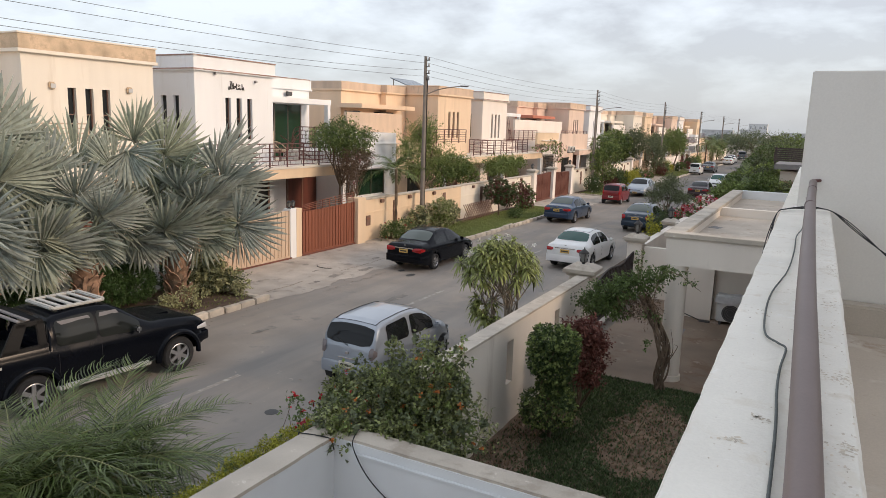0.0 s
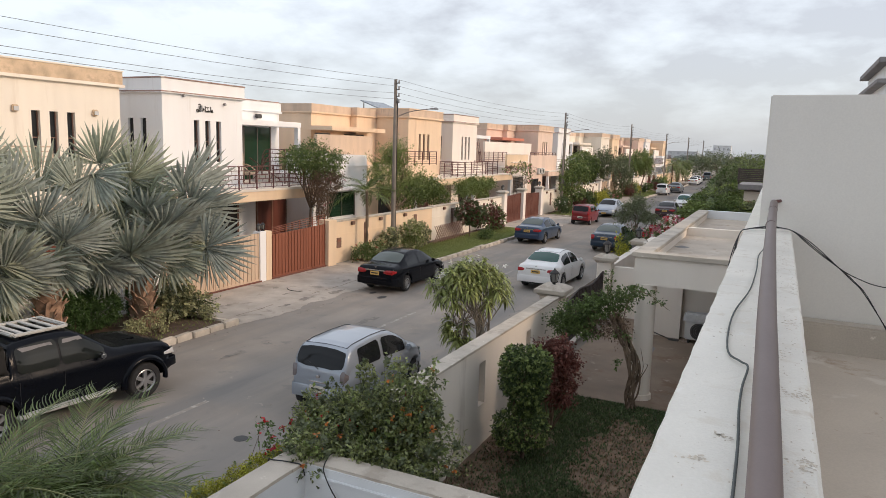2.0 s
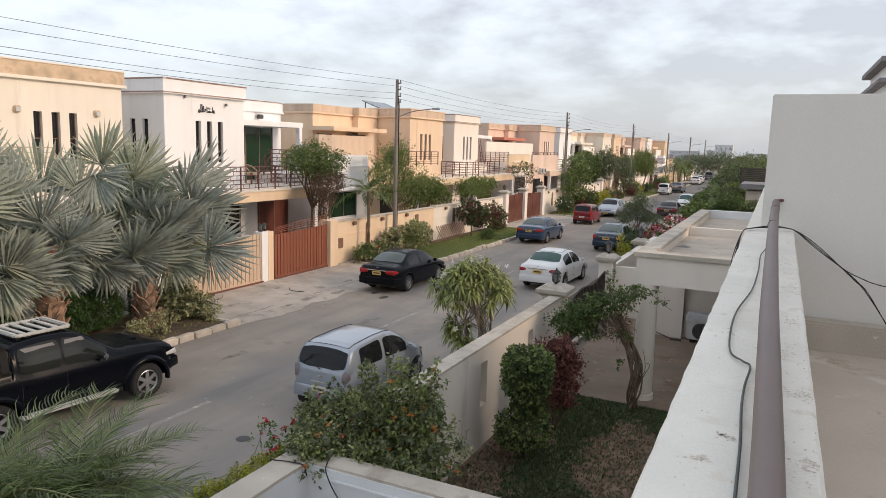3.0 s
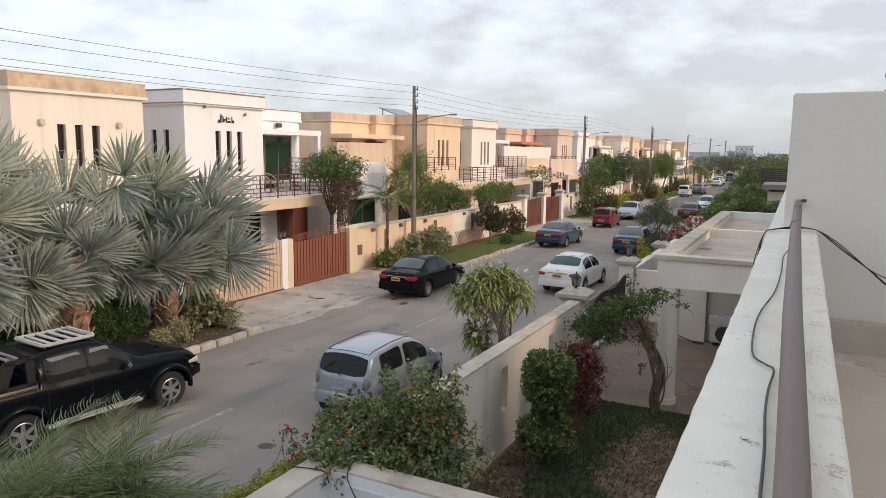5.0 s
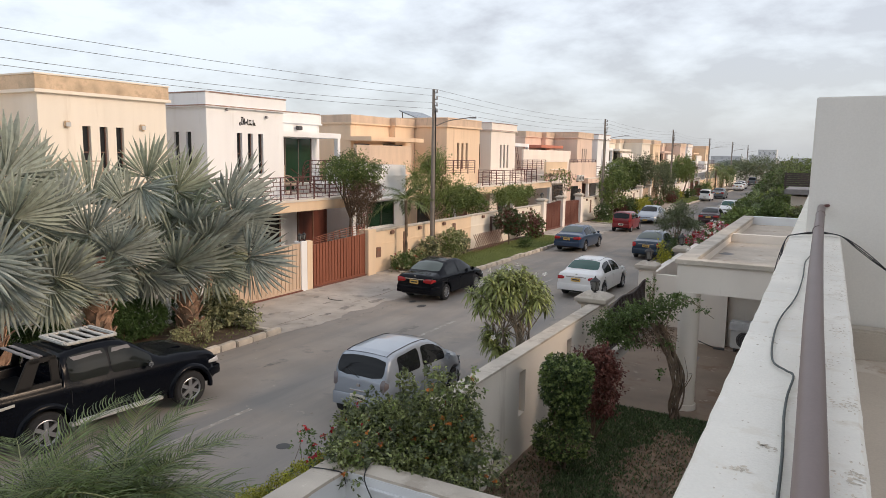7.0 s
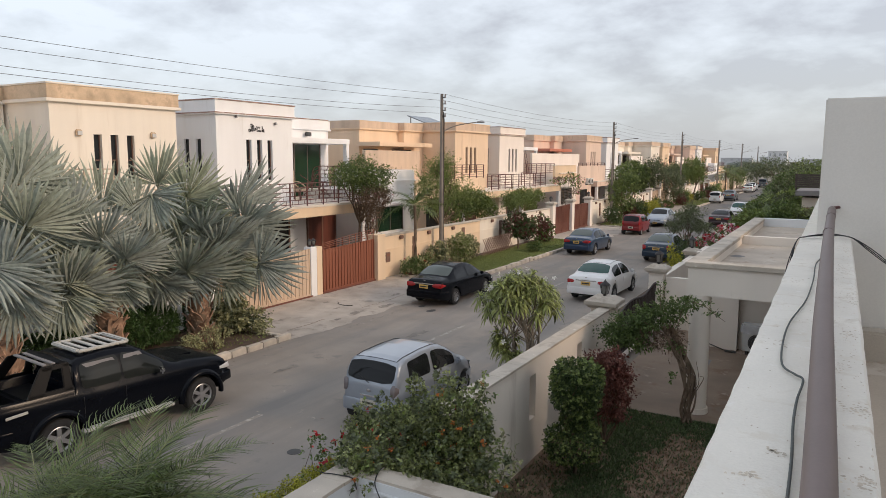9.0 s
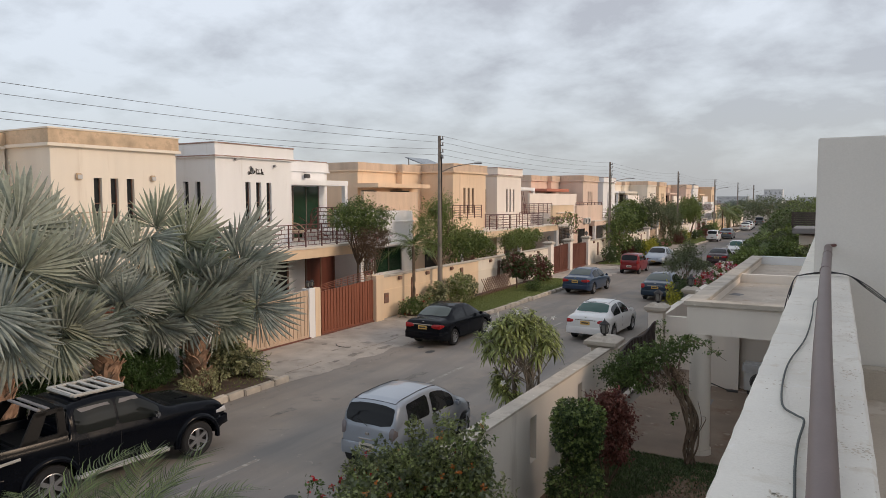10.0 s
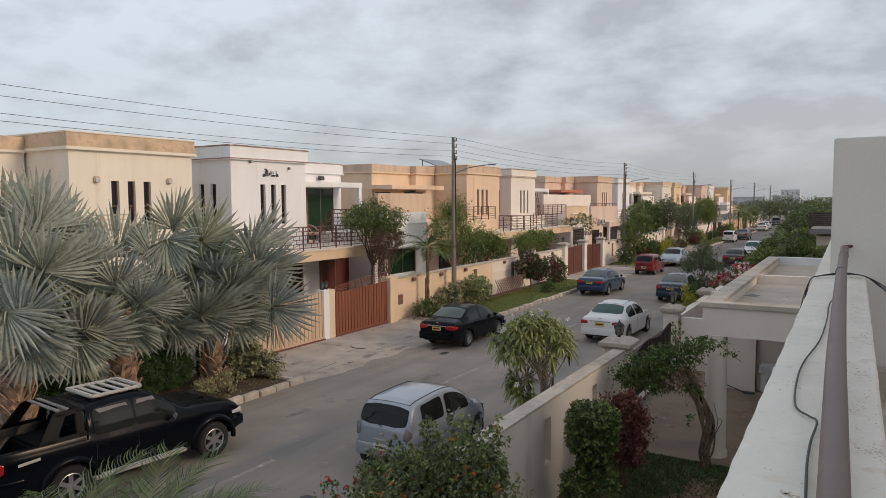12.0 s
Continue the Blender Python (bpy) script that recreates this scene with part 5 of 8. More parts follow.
# ---- front garden walls and gates across the road ----
def sheet_gate(name, label, place, length, h, material, leaves, grille=0.0, swoop=0.0, ribs=0.22):
    """A pair of sheet-metal gate leaves with upright ribs, and where asked a barred grille on top."""
    ob = thing(name, label, "gate", place, group="house gates")
    n = max(4, round(length / ribs))
    for i, (a, b) in enumerate(leaves):
        bm = bmesh.new()
        cnt = max(2, round((b - a) / ribs))
        for j in range(cnt):
            y0, y1 = a + (b - a) * j / cnt, a + (b - a) * (j + 1) / cnt
            f = ((y0 + y1) / 2) / length
            top = h + swoop * f
            box(bm, -0.02, 0.02, y0 + 0.004, y1 - 0.004, 0.06, top)
            box(bm, 0.02, 0.045, y0 - 0.02, y0 + 0.02, 0.06, top)
        part("leaf", bm, material, ob)
        part("frame", boxes((-0.03, 0.05, a, a + 0.05, 0.05, h + swoop * a / length), (-0.03, 0.05, b - 0.05, b, 0.05, h + swoop * b / length), (0.02, 0.055, a, b, 0.05, 0.12)), material, ob)
    if grille:
        for q in range(4):
            f0, f1 = 0.0, 1.0
            pts = [(0, length * t / 10, h + 0.06 + swoop * t / 10 + grille * (q + 0.4) / 4 * (0.55 + 0.45 * math.sin(t / 10 * math.pi / 2))) for t in range(11)]
            part("grille_bar", tube(pts, 0.013, 5), material, ob)
        for t in range(9):
            f = t / 8
            part("grille_upright", boxes((-0.012, 0.012, f * length - 0.012, f * length + 0.012, h + swoop * f - 0.02, h + swoop * f + grille * (0.55 + 0.45 * math.sin(f * math.pi / 2)))), material, ob)
    part("track", boxes((-0.06, 0.10, -0.1, length + 0.1, -0.02, 0.05), bevel=0.01), M["gate_dark"], ob)
    return ob


def front_wall(y0, y1, h, material, label, openings=True, seed=0):
    ob = thing("front_wall", label, "wall", (WALL_X, y0, 0), kind="structure")
    n = y1 - y0
    part("wall_body", boxes((-0.24, 0.0, 0, n, -0.05, h - 0.08)), material, ob)
    part("wall_coping", boxes((-0.30, 0.06, 0, n, h - 0.08, h), bevel=0.012), M["coping"], ob, "projecting buff coping")
    part("wall_band", boxes((0.0, 0.025, 0, n, h - 0.72, h - 0.66)), material, ob)
    if openings:
        i = 0
        y = 1.4
        while y < n - 1:
            part("wall_lamp", boxes((0.004, 0.12, y, y + 0.28, h - 0.30, h - 0.12), bevel=0.03), M["brown_trim"], ob, "small brown wall lamp")
            if i % 2 == 0 and y + 1.6 < n:
                part("shutter", boxes((0.004, 0.05, y + 1.2, y + 1.5, 0.75, h - 0.28)), M["brown_trim"], ob, "narrow brown wall shutter")
            y += 2.55
            i += 1
    return ob


front_wall(-8.0, 15.9, 1.75, M["white_plaster"], "white front garden wall behind the palms", False)
sheet_gate("metal_gate", "beige sheet-metal gate with upright ribs, closed", (WALL_X, 16.15, 0.14), 4.75, 1.92, M["gate_beige"], ((0, 2.35), (2.4, 4.75)))
pillar((WALL_X - 0.1, 15.93, 0.0), 0.34, 2.34, M["white_plaster"], "white gate pillar beside the beige gate", cap=False)
pillar((WALL_X - 0.1, 21.1, 0.0), 0.36, 2.34, M["white_plaster"], "white gate pillar between two gates", cap=False)
pillar((WALL_X - 0.1, 21.46, 0.0), 0.34, 2.32, M["peach_plaster"], "peach gate pillar between two gates", cap=False)
for dy in (0.0, 0.24):
    lantern((WALL_X - 0.1, 21.05 + dy, 2.12), "small grey glass lantern on the gate pillar", 0.62)
sheet_gate("metal_gate", "red-brown sheet-metal gate with a curved grille, closed", (WALL_X, 21.72, 0.14), 3.55, 1.78, M["gate_brown"], ((0, 2.6), (2.62, 3.55)), 0.42, 0.12, 0.2)
pillar((WALL_X - 0.1, 25.62, 0.0), 0.62, 2.42, M["peach_plaster"], "broad peach gate pillar", cap=False)
front_wall(25.95, 35.9, 2.12, M["peach_plaster"], "peach front garden wall with small lamps and shutters")
front_wall(35.9, 47.3, 2.15, M["cream_plaster"], "cream front garden wall along the verge", True)
for k in range(1, 5):
    y = PAIR_Y + PERIOD * k
    wm = (M["cream_plaster"], M["offwhite_plaster"], M["peach_plaster"], M["cream_plaster"])[k - 1]
    for u, name in ((-3.4, "a"), (0.75, "b"), (5.2, "c")):
        pillar((WALL_X - 0.05, y + u, 0), 0.55, 2.55, M["offwhite_plaster"], "cream gate pillar with a rounded cap", 0.75)
        if k == 1:
            lantern((WALL_X - 0.05, y + u, 2.55), "dark lantern on a cream gate pillar", 0.8)
    g = (M["gate_dark"], M["gate_beige"], M["gate_dark"], M["gate_beige"])[k - 1]
    sheet_gate("metal_gate", "dark red-brown sheet-metal gate, closed" if k % 2 else "pale beige sheet-metal gate, closed", (WALL_X, y - 3.05, 0.14), 3.45, 1.95, g, ((0, 1.7), (1.74, 3.45)), 0.0, 0.12)
    sheet_gate("metal_gate", "dark red-brown sheet-metal gate, closed" if k % 2 else "pale beige sheet-metal gate, closed", (WALL_X, y + 1.1, 0.14), 3.75, 2.0, g, ((0, 1.85), (1.9, 3.75)), 0.0, -0.1)
    front_wall(y + 5.5, y + PERIOD - 3.7, 2.15, wm, "plain front garden wall along the verge", k < 2)


# ---- vehicles ----
def lathe(profile, seg=28):
    """A surface of revolution about the x axis from (x, radius) pairs."""
    verts, faces = [], []
    n = len(profile)
    for k in range(seg):
        a = 2 * math.pi * k / seg
        for x, r in profile:
            verts.append((x, r * math.cos(a), r * math.sin(a)))
    for k in range(seg):
        k2 = (k + 1) % seg
        for i in range(n - 1):
            faces.append((k * n + i, k * n + i + 1, k2 * n + i + 1, k2 * n + i))
    me = bpy.data.meshes.new("lathe")
    me.from_pydata(verts, [], faces)
    return me


WHEELS = {}


def wheel(parent, x, y, r, w, spokes=6, side=1):
    """A wheel: tyre with a spoked rim. side: the way its face looks along x."""
    key = (round(r, 3), round(w, 3), spokes)
    if key not in WHEELS:
        tyre = lathe([(-w / 2, r * 0.62), (-w / 2, r * 0.90), (-w * 0.38, r * 0.985), (-w * 0.2, r), (w * 0.2, r), (w * 0.38, r * 0.985), (w / 2, r * 0.90), (w / 2 * 1.02, r * 0.80), (w / 2, r * 0.66), (w * 0.36, r * 0.63), (-w * 0.3, r * 0.60)])
        bm = bmesh.new()
        rod(bm, (w * 0.12, 0, 0), (w * 0.20, 0, 0), r * 0.60, seg=24)
        dark = bm
        bm2 = bmesh.new()
        bm2.from_mesh(lathe([(w * 0.15, r * 0.64), (w * 0.44, r * 0.64), (w * 0.47, r * 0.60), (w * 0.36, r * 0.55)], 28))
        rod(bm2, (w * 0.24, 0, 0), (w * 0.44, 0, 0), r * 0.15, seg=12)
        for i in range(spokes):
            a = 2 * math.pi * i / spokes
            m = Matrix.Rotation(a, 4, "X")
            q = bmesh.ops.create_cube(bm2, size=1, matrix=m @ Matrix.Translation((w * 0.36, 0, r * 0.34)) @ Matrix.Diagonal((w * 0.12, r * (0.20 if spokes < 8 else 0.12), r * 0.52, 1)))
            for v in q["verts"]:
                pass
        me_d, me_r = bpy.data.meshes.new("hub"), bpy.data.meshes.new("rim")
        dark.to_mesh(me_d), bm2.to_mesh(me_r)
        dark.free(), bm2.free()
        for me, mt in ((tyre, M["tyre"]), (me_d, M["trim_black"]), (me_r, M["rim"])):
            me.materials.append(mt)
            me.polygons.foreach_set("use_smooth", [True] * len(me.polygons))
            me.set_sharp_from_angle(angle=radians(35))
        WHEELS[key] = (tyre, me_d, me_r)
    tyre, me_d, me_r = WHEELS[key]
    t = part("wheel", tyre, None, parent, "black tyre on an alloy rim")
    t.matrix_basis = pose(x, y, r, 0, 0, 0 if side > 0 else 180)
    part("hub", me_d, None, t)
    part("rim", me_r, None, t, "silver spoked rim")
    return t


def interp(y, keys):
    """Smoothed straight-line interpolation through (y, value) pairs."""
    if y <= keys[0][0]:
        return keys[0][1]
    for (a, va), (b, vb) in zip(keys, keys[1:]):
        if y <= b:
            t = (y - a) / (b - a)
            return va + (vb - va) * t
    return keys[-1][1]


def car(name, label, place, turn, L, W, wb, r, rear_over, top, belt, roof_w, panes, paint_mat, spokes=6, glass=None, bed=None, plate="plate", plate_z=0.78, tyre_w=0.2, ground=0.2,
        tail=(0.22, 0.27, 0.74, 0.93), detail=True, mirrors=None, category="car", lip=None, lamp=None, seam=None):
    """A car, nose towards +y, lofted from its side outline: top (y, z) from tail to nose, belt (y, z) of the waist, roof_w (y, half width of the top).
    panes: windscreen (y, y), rear window (y, y) and side windows [(y, y), ...]. bed: (y, y, floor z) of an open load bed."""
    ob = thing(name, label, category, place, turn, group="parked vehicles")
    glass = glass or M["car_glass"]
    yr = -L / 2 + rear_over
    yf = yr + wb
    ar = r * 1.16
    E = L / 2

    def plan(y):
        e = min(1.0, abs(y) / E)
        return W / 2 * (1 - (0.17 if y > 0 else 0.12) * e ** 9 - 0.035 * e ** 2)

    def half_section(y):
        w, zt = plan(y), interp(y, top)
        zb = ground + 0.13 * max(0.0, (abs(y) / E - 0.80) / 0.20) ** 1.5
        for yy in (yr, yf):
            d = abs(y - yy)
            if d < ar:
                zb = max(zb, r + math.sqrt(ar * ar - d * d))
        wt = min(interp(y, roof_w), w * 0.95)
        zbelt = min(interp(y, belt), zt - 0.07)
        zbelt = max(zbelt, zb + 0.10)
        zt = max(zt, zbelt + 0.05)
        zm = max(zb + 0.07, ground + 0.33)
        pts = [(w * 0.80, zb), (w * 0.955, zb + 0.02), (w * 0.99, max(zb + 0.045, ground + 0.15)), (w, min(zm, zbelt - 0.05)), (w * 0.995, max(min(zm, zbelt - 0.05), zbelt - 0.14)), (w * 0.975, zbelt - 0.03), (w * 0.955, zbelt)]
        if bed and bed[0] < y < bed[1]:
            pts += [(w * 0.95, zt - 0.02), (w * 0.93, zt), (w * 0.84, zt), (w * 0.825, zt - 0.02), (w * 0.82, bed[2] + 0.02), (w * 0.80, bed[2]), (0, bed[2])]
        else:
            ze = zt - min(0.055, (zt - zbelt) * 0.5)
            for t in (0.3, 0.62, 0.9):
                bow = 0.022 * math.sin(t * math.pi) * min(1, (ze - zbelt) / 0.3)
                pts.append((w * 0.955 + (wt - w * 0.955) * t + bow, zbelt + (ze - zbelt) * t))
            pts += [(wt * 0.955, zt - 0.022), (wt * 0.84, zt), (wt * 0.5, zt + 0.018), (0, zt + 0.026)]
        return pts

    ys = {round(-E + L * i / 60, 4) for i in range(61)} | {round(yy + ar * math.cos(q * math.pi / 14), 4) for yy in (yr, yf) for q in range(15)}
    ys |= {-E + d for d in (0.006, 0.014, 0.026, 0.045, 0.07, 0.10, 0.14, 0.18, 0.23, 0.28)} | {E - d for d in (0.006, 0.016, 0.03, 0.05, 0.08)} | {p[0] for p in top}
    if bed:
        ys |= {bed[0] - 0.003, bed[0] + 0.003, bed[1] - 0.003, bed[1] + 0.003}
    bm = bmesh.new()
    rings = []
    for y in sorted(ys):
        pts = half_section(y)
        rings.append([bm.verts.new((x, y, z)) for x, z in pts] + [bm.verts.new((-x, y, z)) for x, z in reversed(pts[:-1])])
    for p, q in zip(rings, rings[1:]):
        for i in range(len(p) - 1):
            bm.faces.new((p[i], q[i], q[i + 1], p[i + 1]))
    for ring in (rings[0], rings[-1]):
        for i in range(12):
            bm.faces.new((ring[i], ring[i + 1], ring[-2 - i], ring[-1 - i]))
        bm.faces.new((ring[12], ring[13], ring[14]))
    bmesh.ops.recalc_face_normals(bm, faces=bm.faces[:])
    part("body", bm, paint_mat, ob, smooth=48)
    part("underbody", boxes((-W / 2 * 0.76, W / 2 * 0.76, -E + 0.25, E - 0.3, ground + 0.03, (bed[2] if bed else 0.75) - 0.08)), M["trim_black"], ob)

    def top_pane(y0, y1, frac, lab, lo=0.0):
        """A rounded pane laid on the upper skin between two stations."""
        bm = bmesh.new()
        grid = []
        for i in range(11):
            v = -1 + 2 * i / 10
            y = y0 + (y1 - y0) * (v + 1) / 2
            w_, z = interp(y, roof_w), interp(y, top)
            w_ = min(w_, plan(y) * 0.95)
            s0, s1 = interp(y - 0.02, top), interp(y + 0.02, top)
            n = Vector((0, -(s1 - s0), 0.04)).normalized() * 0.008
            k = (1 - abs(v) ** 8 * 0.9) ** (1 / 4)
            row = []
            for j in range(13):
                u = (-1 + 2 * j / 12) * frac * k
                a_ = abs(u)
                dz = 0.026 - 0.026 * (a_ / 0.84) ** 1.6 if a_ < 0.84 else -0.022 * (a_ - 0.84) / 0.115
                row.append(bm.verts.new((u * w_, y + n.y, z + dz + n.z)))
            grid.append(row)
        for p, q in zip(grid, grid[1:]):
            for j in range(12):
                bm.faces.new((p[j], p[j + 1], q[j + 1], q[j]))
        bmesh.ops.recalc_face_normals(bm, faces=bm.faces[:])
        part("window_pane", bm, glass, ob, lab, 70)

    def side_pane(y0, y1, sgn, t0=0.10, t1=0.93):
        bm = bmesh.new()
        grid = []
        for u in (-1, -0.975, -0.93, -0.85, -0.6, -0.2, 0.2, 0.6, 0.85, 0.93, 0.975, 1):
            y = y0 + (y1 - y0) * (u + 1) / 2
            w, zt = plan(y), interp(y, top)
            wt, zbelt = min(interp(y, roof_w), w * 0.95), min(interp(y, belt), zt - 0.07)
            ze = zt - min(0.055, (zt - zbelt) * 0.5)
            k = 1 - 0.30 * max(0.0, (abs(u) - 0.84) / 0.16) ** 2.2
            row = []
            for j in range(7):
                v = (-1 + 2 * j / 6) * k
                t = t0 + (t1 - t0) * (v + 1) / 2
                bow = 0.022 * math.sin(t * math.pi) * min(1, (ze - zbelt) / 0.3)
                row.append(bm.verts.new((sgn * (w * 0.955 + (wt - w * 0.955) * t + bow + 0.008), y, zbelt + (ze - zbelt) * t)))
            grid.append(row)
        for p, q in zip(grid, grid[1:]):
            for j in range(6):
                bm.faces.new((p[j], p[j + 1], q[j + 1], q[j]))
        bmesh.ops.recalc_face_normals(bm, faces=bm.faces[:])
        part("window_pane", bm, M["truck_glass"] if bed else M["car_glass"], ob, "side window", 70)
    top_pane(*panes[0], 0.93, "windscreen")
    top_pane(*panes[1], 0.92, "rear window")
    for sgn in (-1, 1):
        for y0, y1 in panes[2]:
            side_pane(y0, y1, sgn)
    if seam:
        for sgn in (-1, 1):
            part("roof_seam", tube([(sgn * 0.845 * min(interp(y, roof_w), plan(y) * 0.95), y, interp(y, top) + 0.004) for y in np.linspace(seam[0], seam[1], 16)], 0.009, 4), M["trim_black"], ob, "dark rubber seam along the roof edge")
        part("roof_seam", tube([(x, seam[0], interp(seam[0], top) + 0.026 - 0.026 * abs(x / (0.845 * interp(seam[0], roof_w))) ** 1.6 + 0.002) for x in np.linspace(-0.845, 0.845, 11) * interp(seam[0], roof_w)], 0.006, 4), M["trim_black"], ob)
    for y in (yr, yf):
        for sgn in (-1, 1):
            wheel(ob, sgn * (W / 2 - tyre_w / 2 - 0.012), y, r, tyre_w, spokes, sgn)
    inverse = sorted((z, y) for y, z in top if y < -E * 0.55) if not bed else [(0.4, -E), (1.2, -E)]
    nose = sorted((z, y) for y, z in top if y > E * 0.6)

    def end_y(end, z):
        """Where the tail (-1) or nose (+1) surface stands at a height."""
        keys = [(zz, yy) for zz, yy in (inverse if end < 0 else nose)]
        return interp(z, keys)

    def wrap(end, sgn, back, across, z0, z1, taper, off, full=False):
        """A lamp or bumper skin that wraps a corner, off metres proud of the body."""
        line = [(end * (E - back * (1 - i / 7)), None, i / 7) for i in range(8)]
        we = plan(end * E * 0.998)
        steps = 6
        line += [(None, we - across * i / steps, 1.0 + i / steps) for i in range(1, steps + 1)]
        bm = bmesh.new()
        rows = []
        for y, x, q in line:
            squeeze = 1.0 if q >= 1 else taper + (1 - taper) * q
            if q > 1.6 and not full:
                squeeze = 1 - 0.45 * (q - 1.6) / 0.4
            zm, zh = (z0 + z1) / 2, (z1 - z0) / 2 * squeeze
            row = []
            for f in (-1, -0.8, 0, 0.8, 1):
                z, inset = zm + zh * f, 0.012 if abs(f) == 1 else 0.0
                if x is None:
                    yy = y if end * y < end * end_y(end, z) - 0.01 else end_y(end, z)
                    row.append(bm.verts.new((sgn * (plan(yy) * 0.997 + off - inset), yy + (end * off * q), z)))
                else:
                    row.append(bm.verts.new((sgn * max(x, 0.0), end_y(end, z) + end * (off - inset), z)))
            rows.append(row)
        for p, q in zip(rows, rows[1:]):
            for j in range(4):
                bm.faces.new((p[j], p[j + 1], q[j + 1], q[j]))
        if sgn < 0:
            bmesh.ops.reverse_faces(bm, faces=bm.faces[:])
        return bm

    def both(end, back, z0, z1, off):
        bm = wrap(end, 1, back, plan(end * E), z0, z1, 0.9, off, True)
        me = bpy.data.meshes.new("half")
        wrap(end, -1, back, plan(end * E), z0, z1, 0.9, off, True).to_mesh(me)
        bm.from_mesh(me)
        bmesh.ops.remove_doubles(bm, verts=bm.verts[:], dist=0.002)
        bmesh.ops.recalc_face_normals(bm, faces=bm.faces[:])
        return bm
    tb, tl, tz0, tz1 = tail
    zt_f = interp(E - 0.16, top)
    for sgn in (-1, 1):
        part("tail_lamp", wrap(-1, sgn, tb, tl, tz0, tz1, 0.4, 0.010), lamp or M["lamp_red"], ob, "smoky wrap-round tail lamp" if lamp else "red wrap-round tail lamp", 50)
        part("headlight", wrap(1, sgn, 0.36 if L > 4 else 0.16, 0.24, zt_f - 0.24, zt_f - 0.09, 0.4, 0.010), M["lamp_clear"], ob, "clear wrap-round headlight", 50)
        fb, zw = panes[0][0] if panes[0][0] > panes[0][1] else panes[0][1], interp(0.5, belt)
        bm = bmesh.new()
        mx = sgn * (W / 2 + 0.075)
        box(bm, mx - 0.085, mx + 0.085, fb - 0.42, fb - 0.31, zw + 0.03, zw + 0.17, 0.04)
        part("door_mirror", bm, mirrors or paint_mat, ob, smooth=40)
        if detail:
            for y0, y1 in panes[2]:
                wy = plan(y0)
                part("door_handle", boxes((min(sgn * wy * 0.98, sgn * (wy + 0.018)), max(sgn * wy * 0.98, sgn * (wy + 0.018)), y0 + 0.06, y0 + 0.24, zw - 0.15, zw - 0.115), bevel=0.008), paint_mat, ob)
                part("door_seam", boxes((min(sgn * wy * 0.95, sgn * (wy * 0.998 + 0.0015)), max(sgn * wy * 0.95, sgn * (wy * 0.998 + 0.0015)), y0 - 0.006, y0 + 0.001, max(ground + 0.2, ground + 0.2), zw - 0.05)), M["trim_black"], ob)
    part("bumper_rear", both(-1, 0.45, ground + 0.13, ground + 0.40, 0.022), paint_mat, ob, smooth=50)
    part("bumper_front", both(1, 0.45, ground + 0.13, ground + 0.34, 0.022), paint_mat, ob, smooth=50)
    gz = zt_f - 0.24
    part("grille", boxes((-W * 0.24, W * 0.24, E - 0.2, end_y(1, gz + 0.06) + 0.012, gz, gz + 0.12), bevel=0.02), M["trim_black"], ob, "dark front grille")
    for end, pz in ((-1, plate_z), (1, ground + 0.14)):
        y0 = end_y(end, pz + 0.06) + end * 0.026
        pl = part("number_plate", boxes((-0.19, 0.19, y0 - 0.012, y0 + 0.012, pz - 0.06, pz + 0.08), bevel=0.004), M[plate], ob, "yellow plate with an unreadable dark bar" if plate == "plate" else "pale plate with an unreadable dark bar")
        part("plate_bar", boxes((-0.14, 0.14, y0 + end * 0.014 - 0.003, y0 + end * 0.014 + 0.003, pz - 0.01, pz + 0.035)), M["plate_bar"], pl)
    if lip:
        part("boot_strip", boxes((-0.42, 0.42, end_y(-1, lip) - 0.022, end_y(-1, lip) + 0.02, lip - 0.02, lip + 0.015), bevel=0.006), M["chrome"], ob, "bright strip over the plate")
        part("maker_badge", boxes((-0.05, 0.05, end_y(-1, lip + 0.09) - 0.018, end_y(-1, lip + 0.09) + 0.01, lip + 0.06, lip + 0.12), bevel=0.01), M["chrome"], ob)
    return ob


SEDAN = dict(L=4.54, W=1.76, wb=2.60, r=0.315, rear_over=1.02,
             top=[(-2.27, 0.62), (-2.262, 0.80), (-2.235, 0.93), (-2.17, 1.015), (-2.05, 1.045), (-1.62, 1.085), (-1.30, 1.235), (-1.0, 1.365), (-0.78, 1.425), (-0.35, 1.462), (0.05, 1.455), (0.32, 1.405), (0.62, 1.27), (0.95, 1.10), (1.18, 0.985), (1.4, 0.935), (1.8, 0.85), (2.08, 0.755), (2.2, 0.67), (2.25, 0.58), (2.27, 0.48)],
             belt=[(-2.27, 0.82), (-1.6, 0.955), (-0.6, 0.93), (0.6, 0.89), (1.3, 0.87), (2.0, 0.72), (2.27, 0.45)],
             roof_w=[(-2.27, 0.76), (-1.75, 0.74), (-1.3, 0.68), (-0.9, 0.60), (-0.3, 0.585), (0.2, 0.60), (0.7, 0.68), (1.2, 0.75), (2.0, 0.72), (2.27, 0.68)],
             panes=((1.13, 0.36), (-1.56, -0.90), [(-1.20, -0.30), (-0.20, 0.72)]), lip=0.90, tail=(0.24, 0.36, 0.765, 0.935), ground=0.23, seam=(-0.82, 0.22))
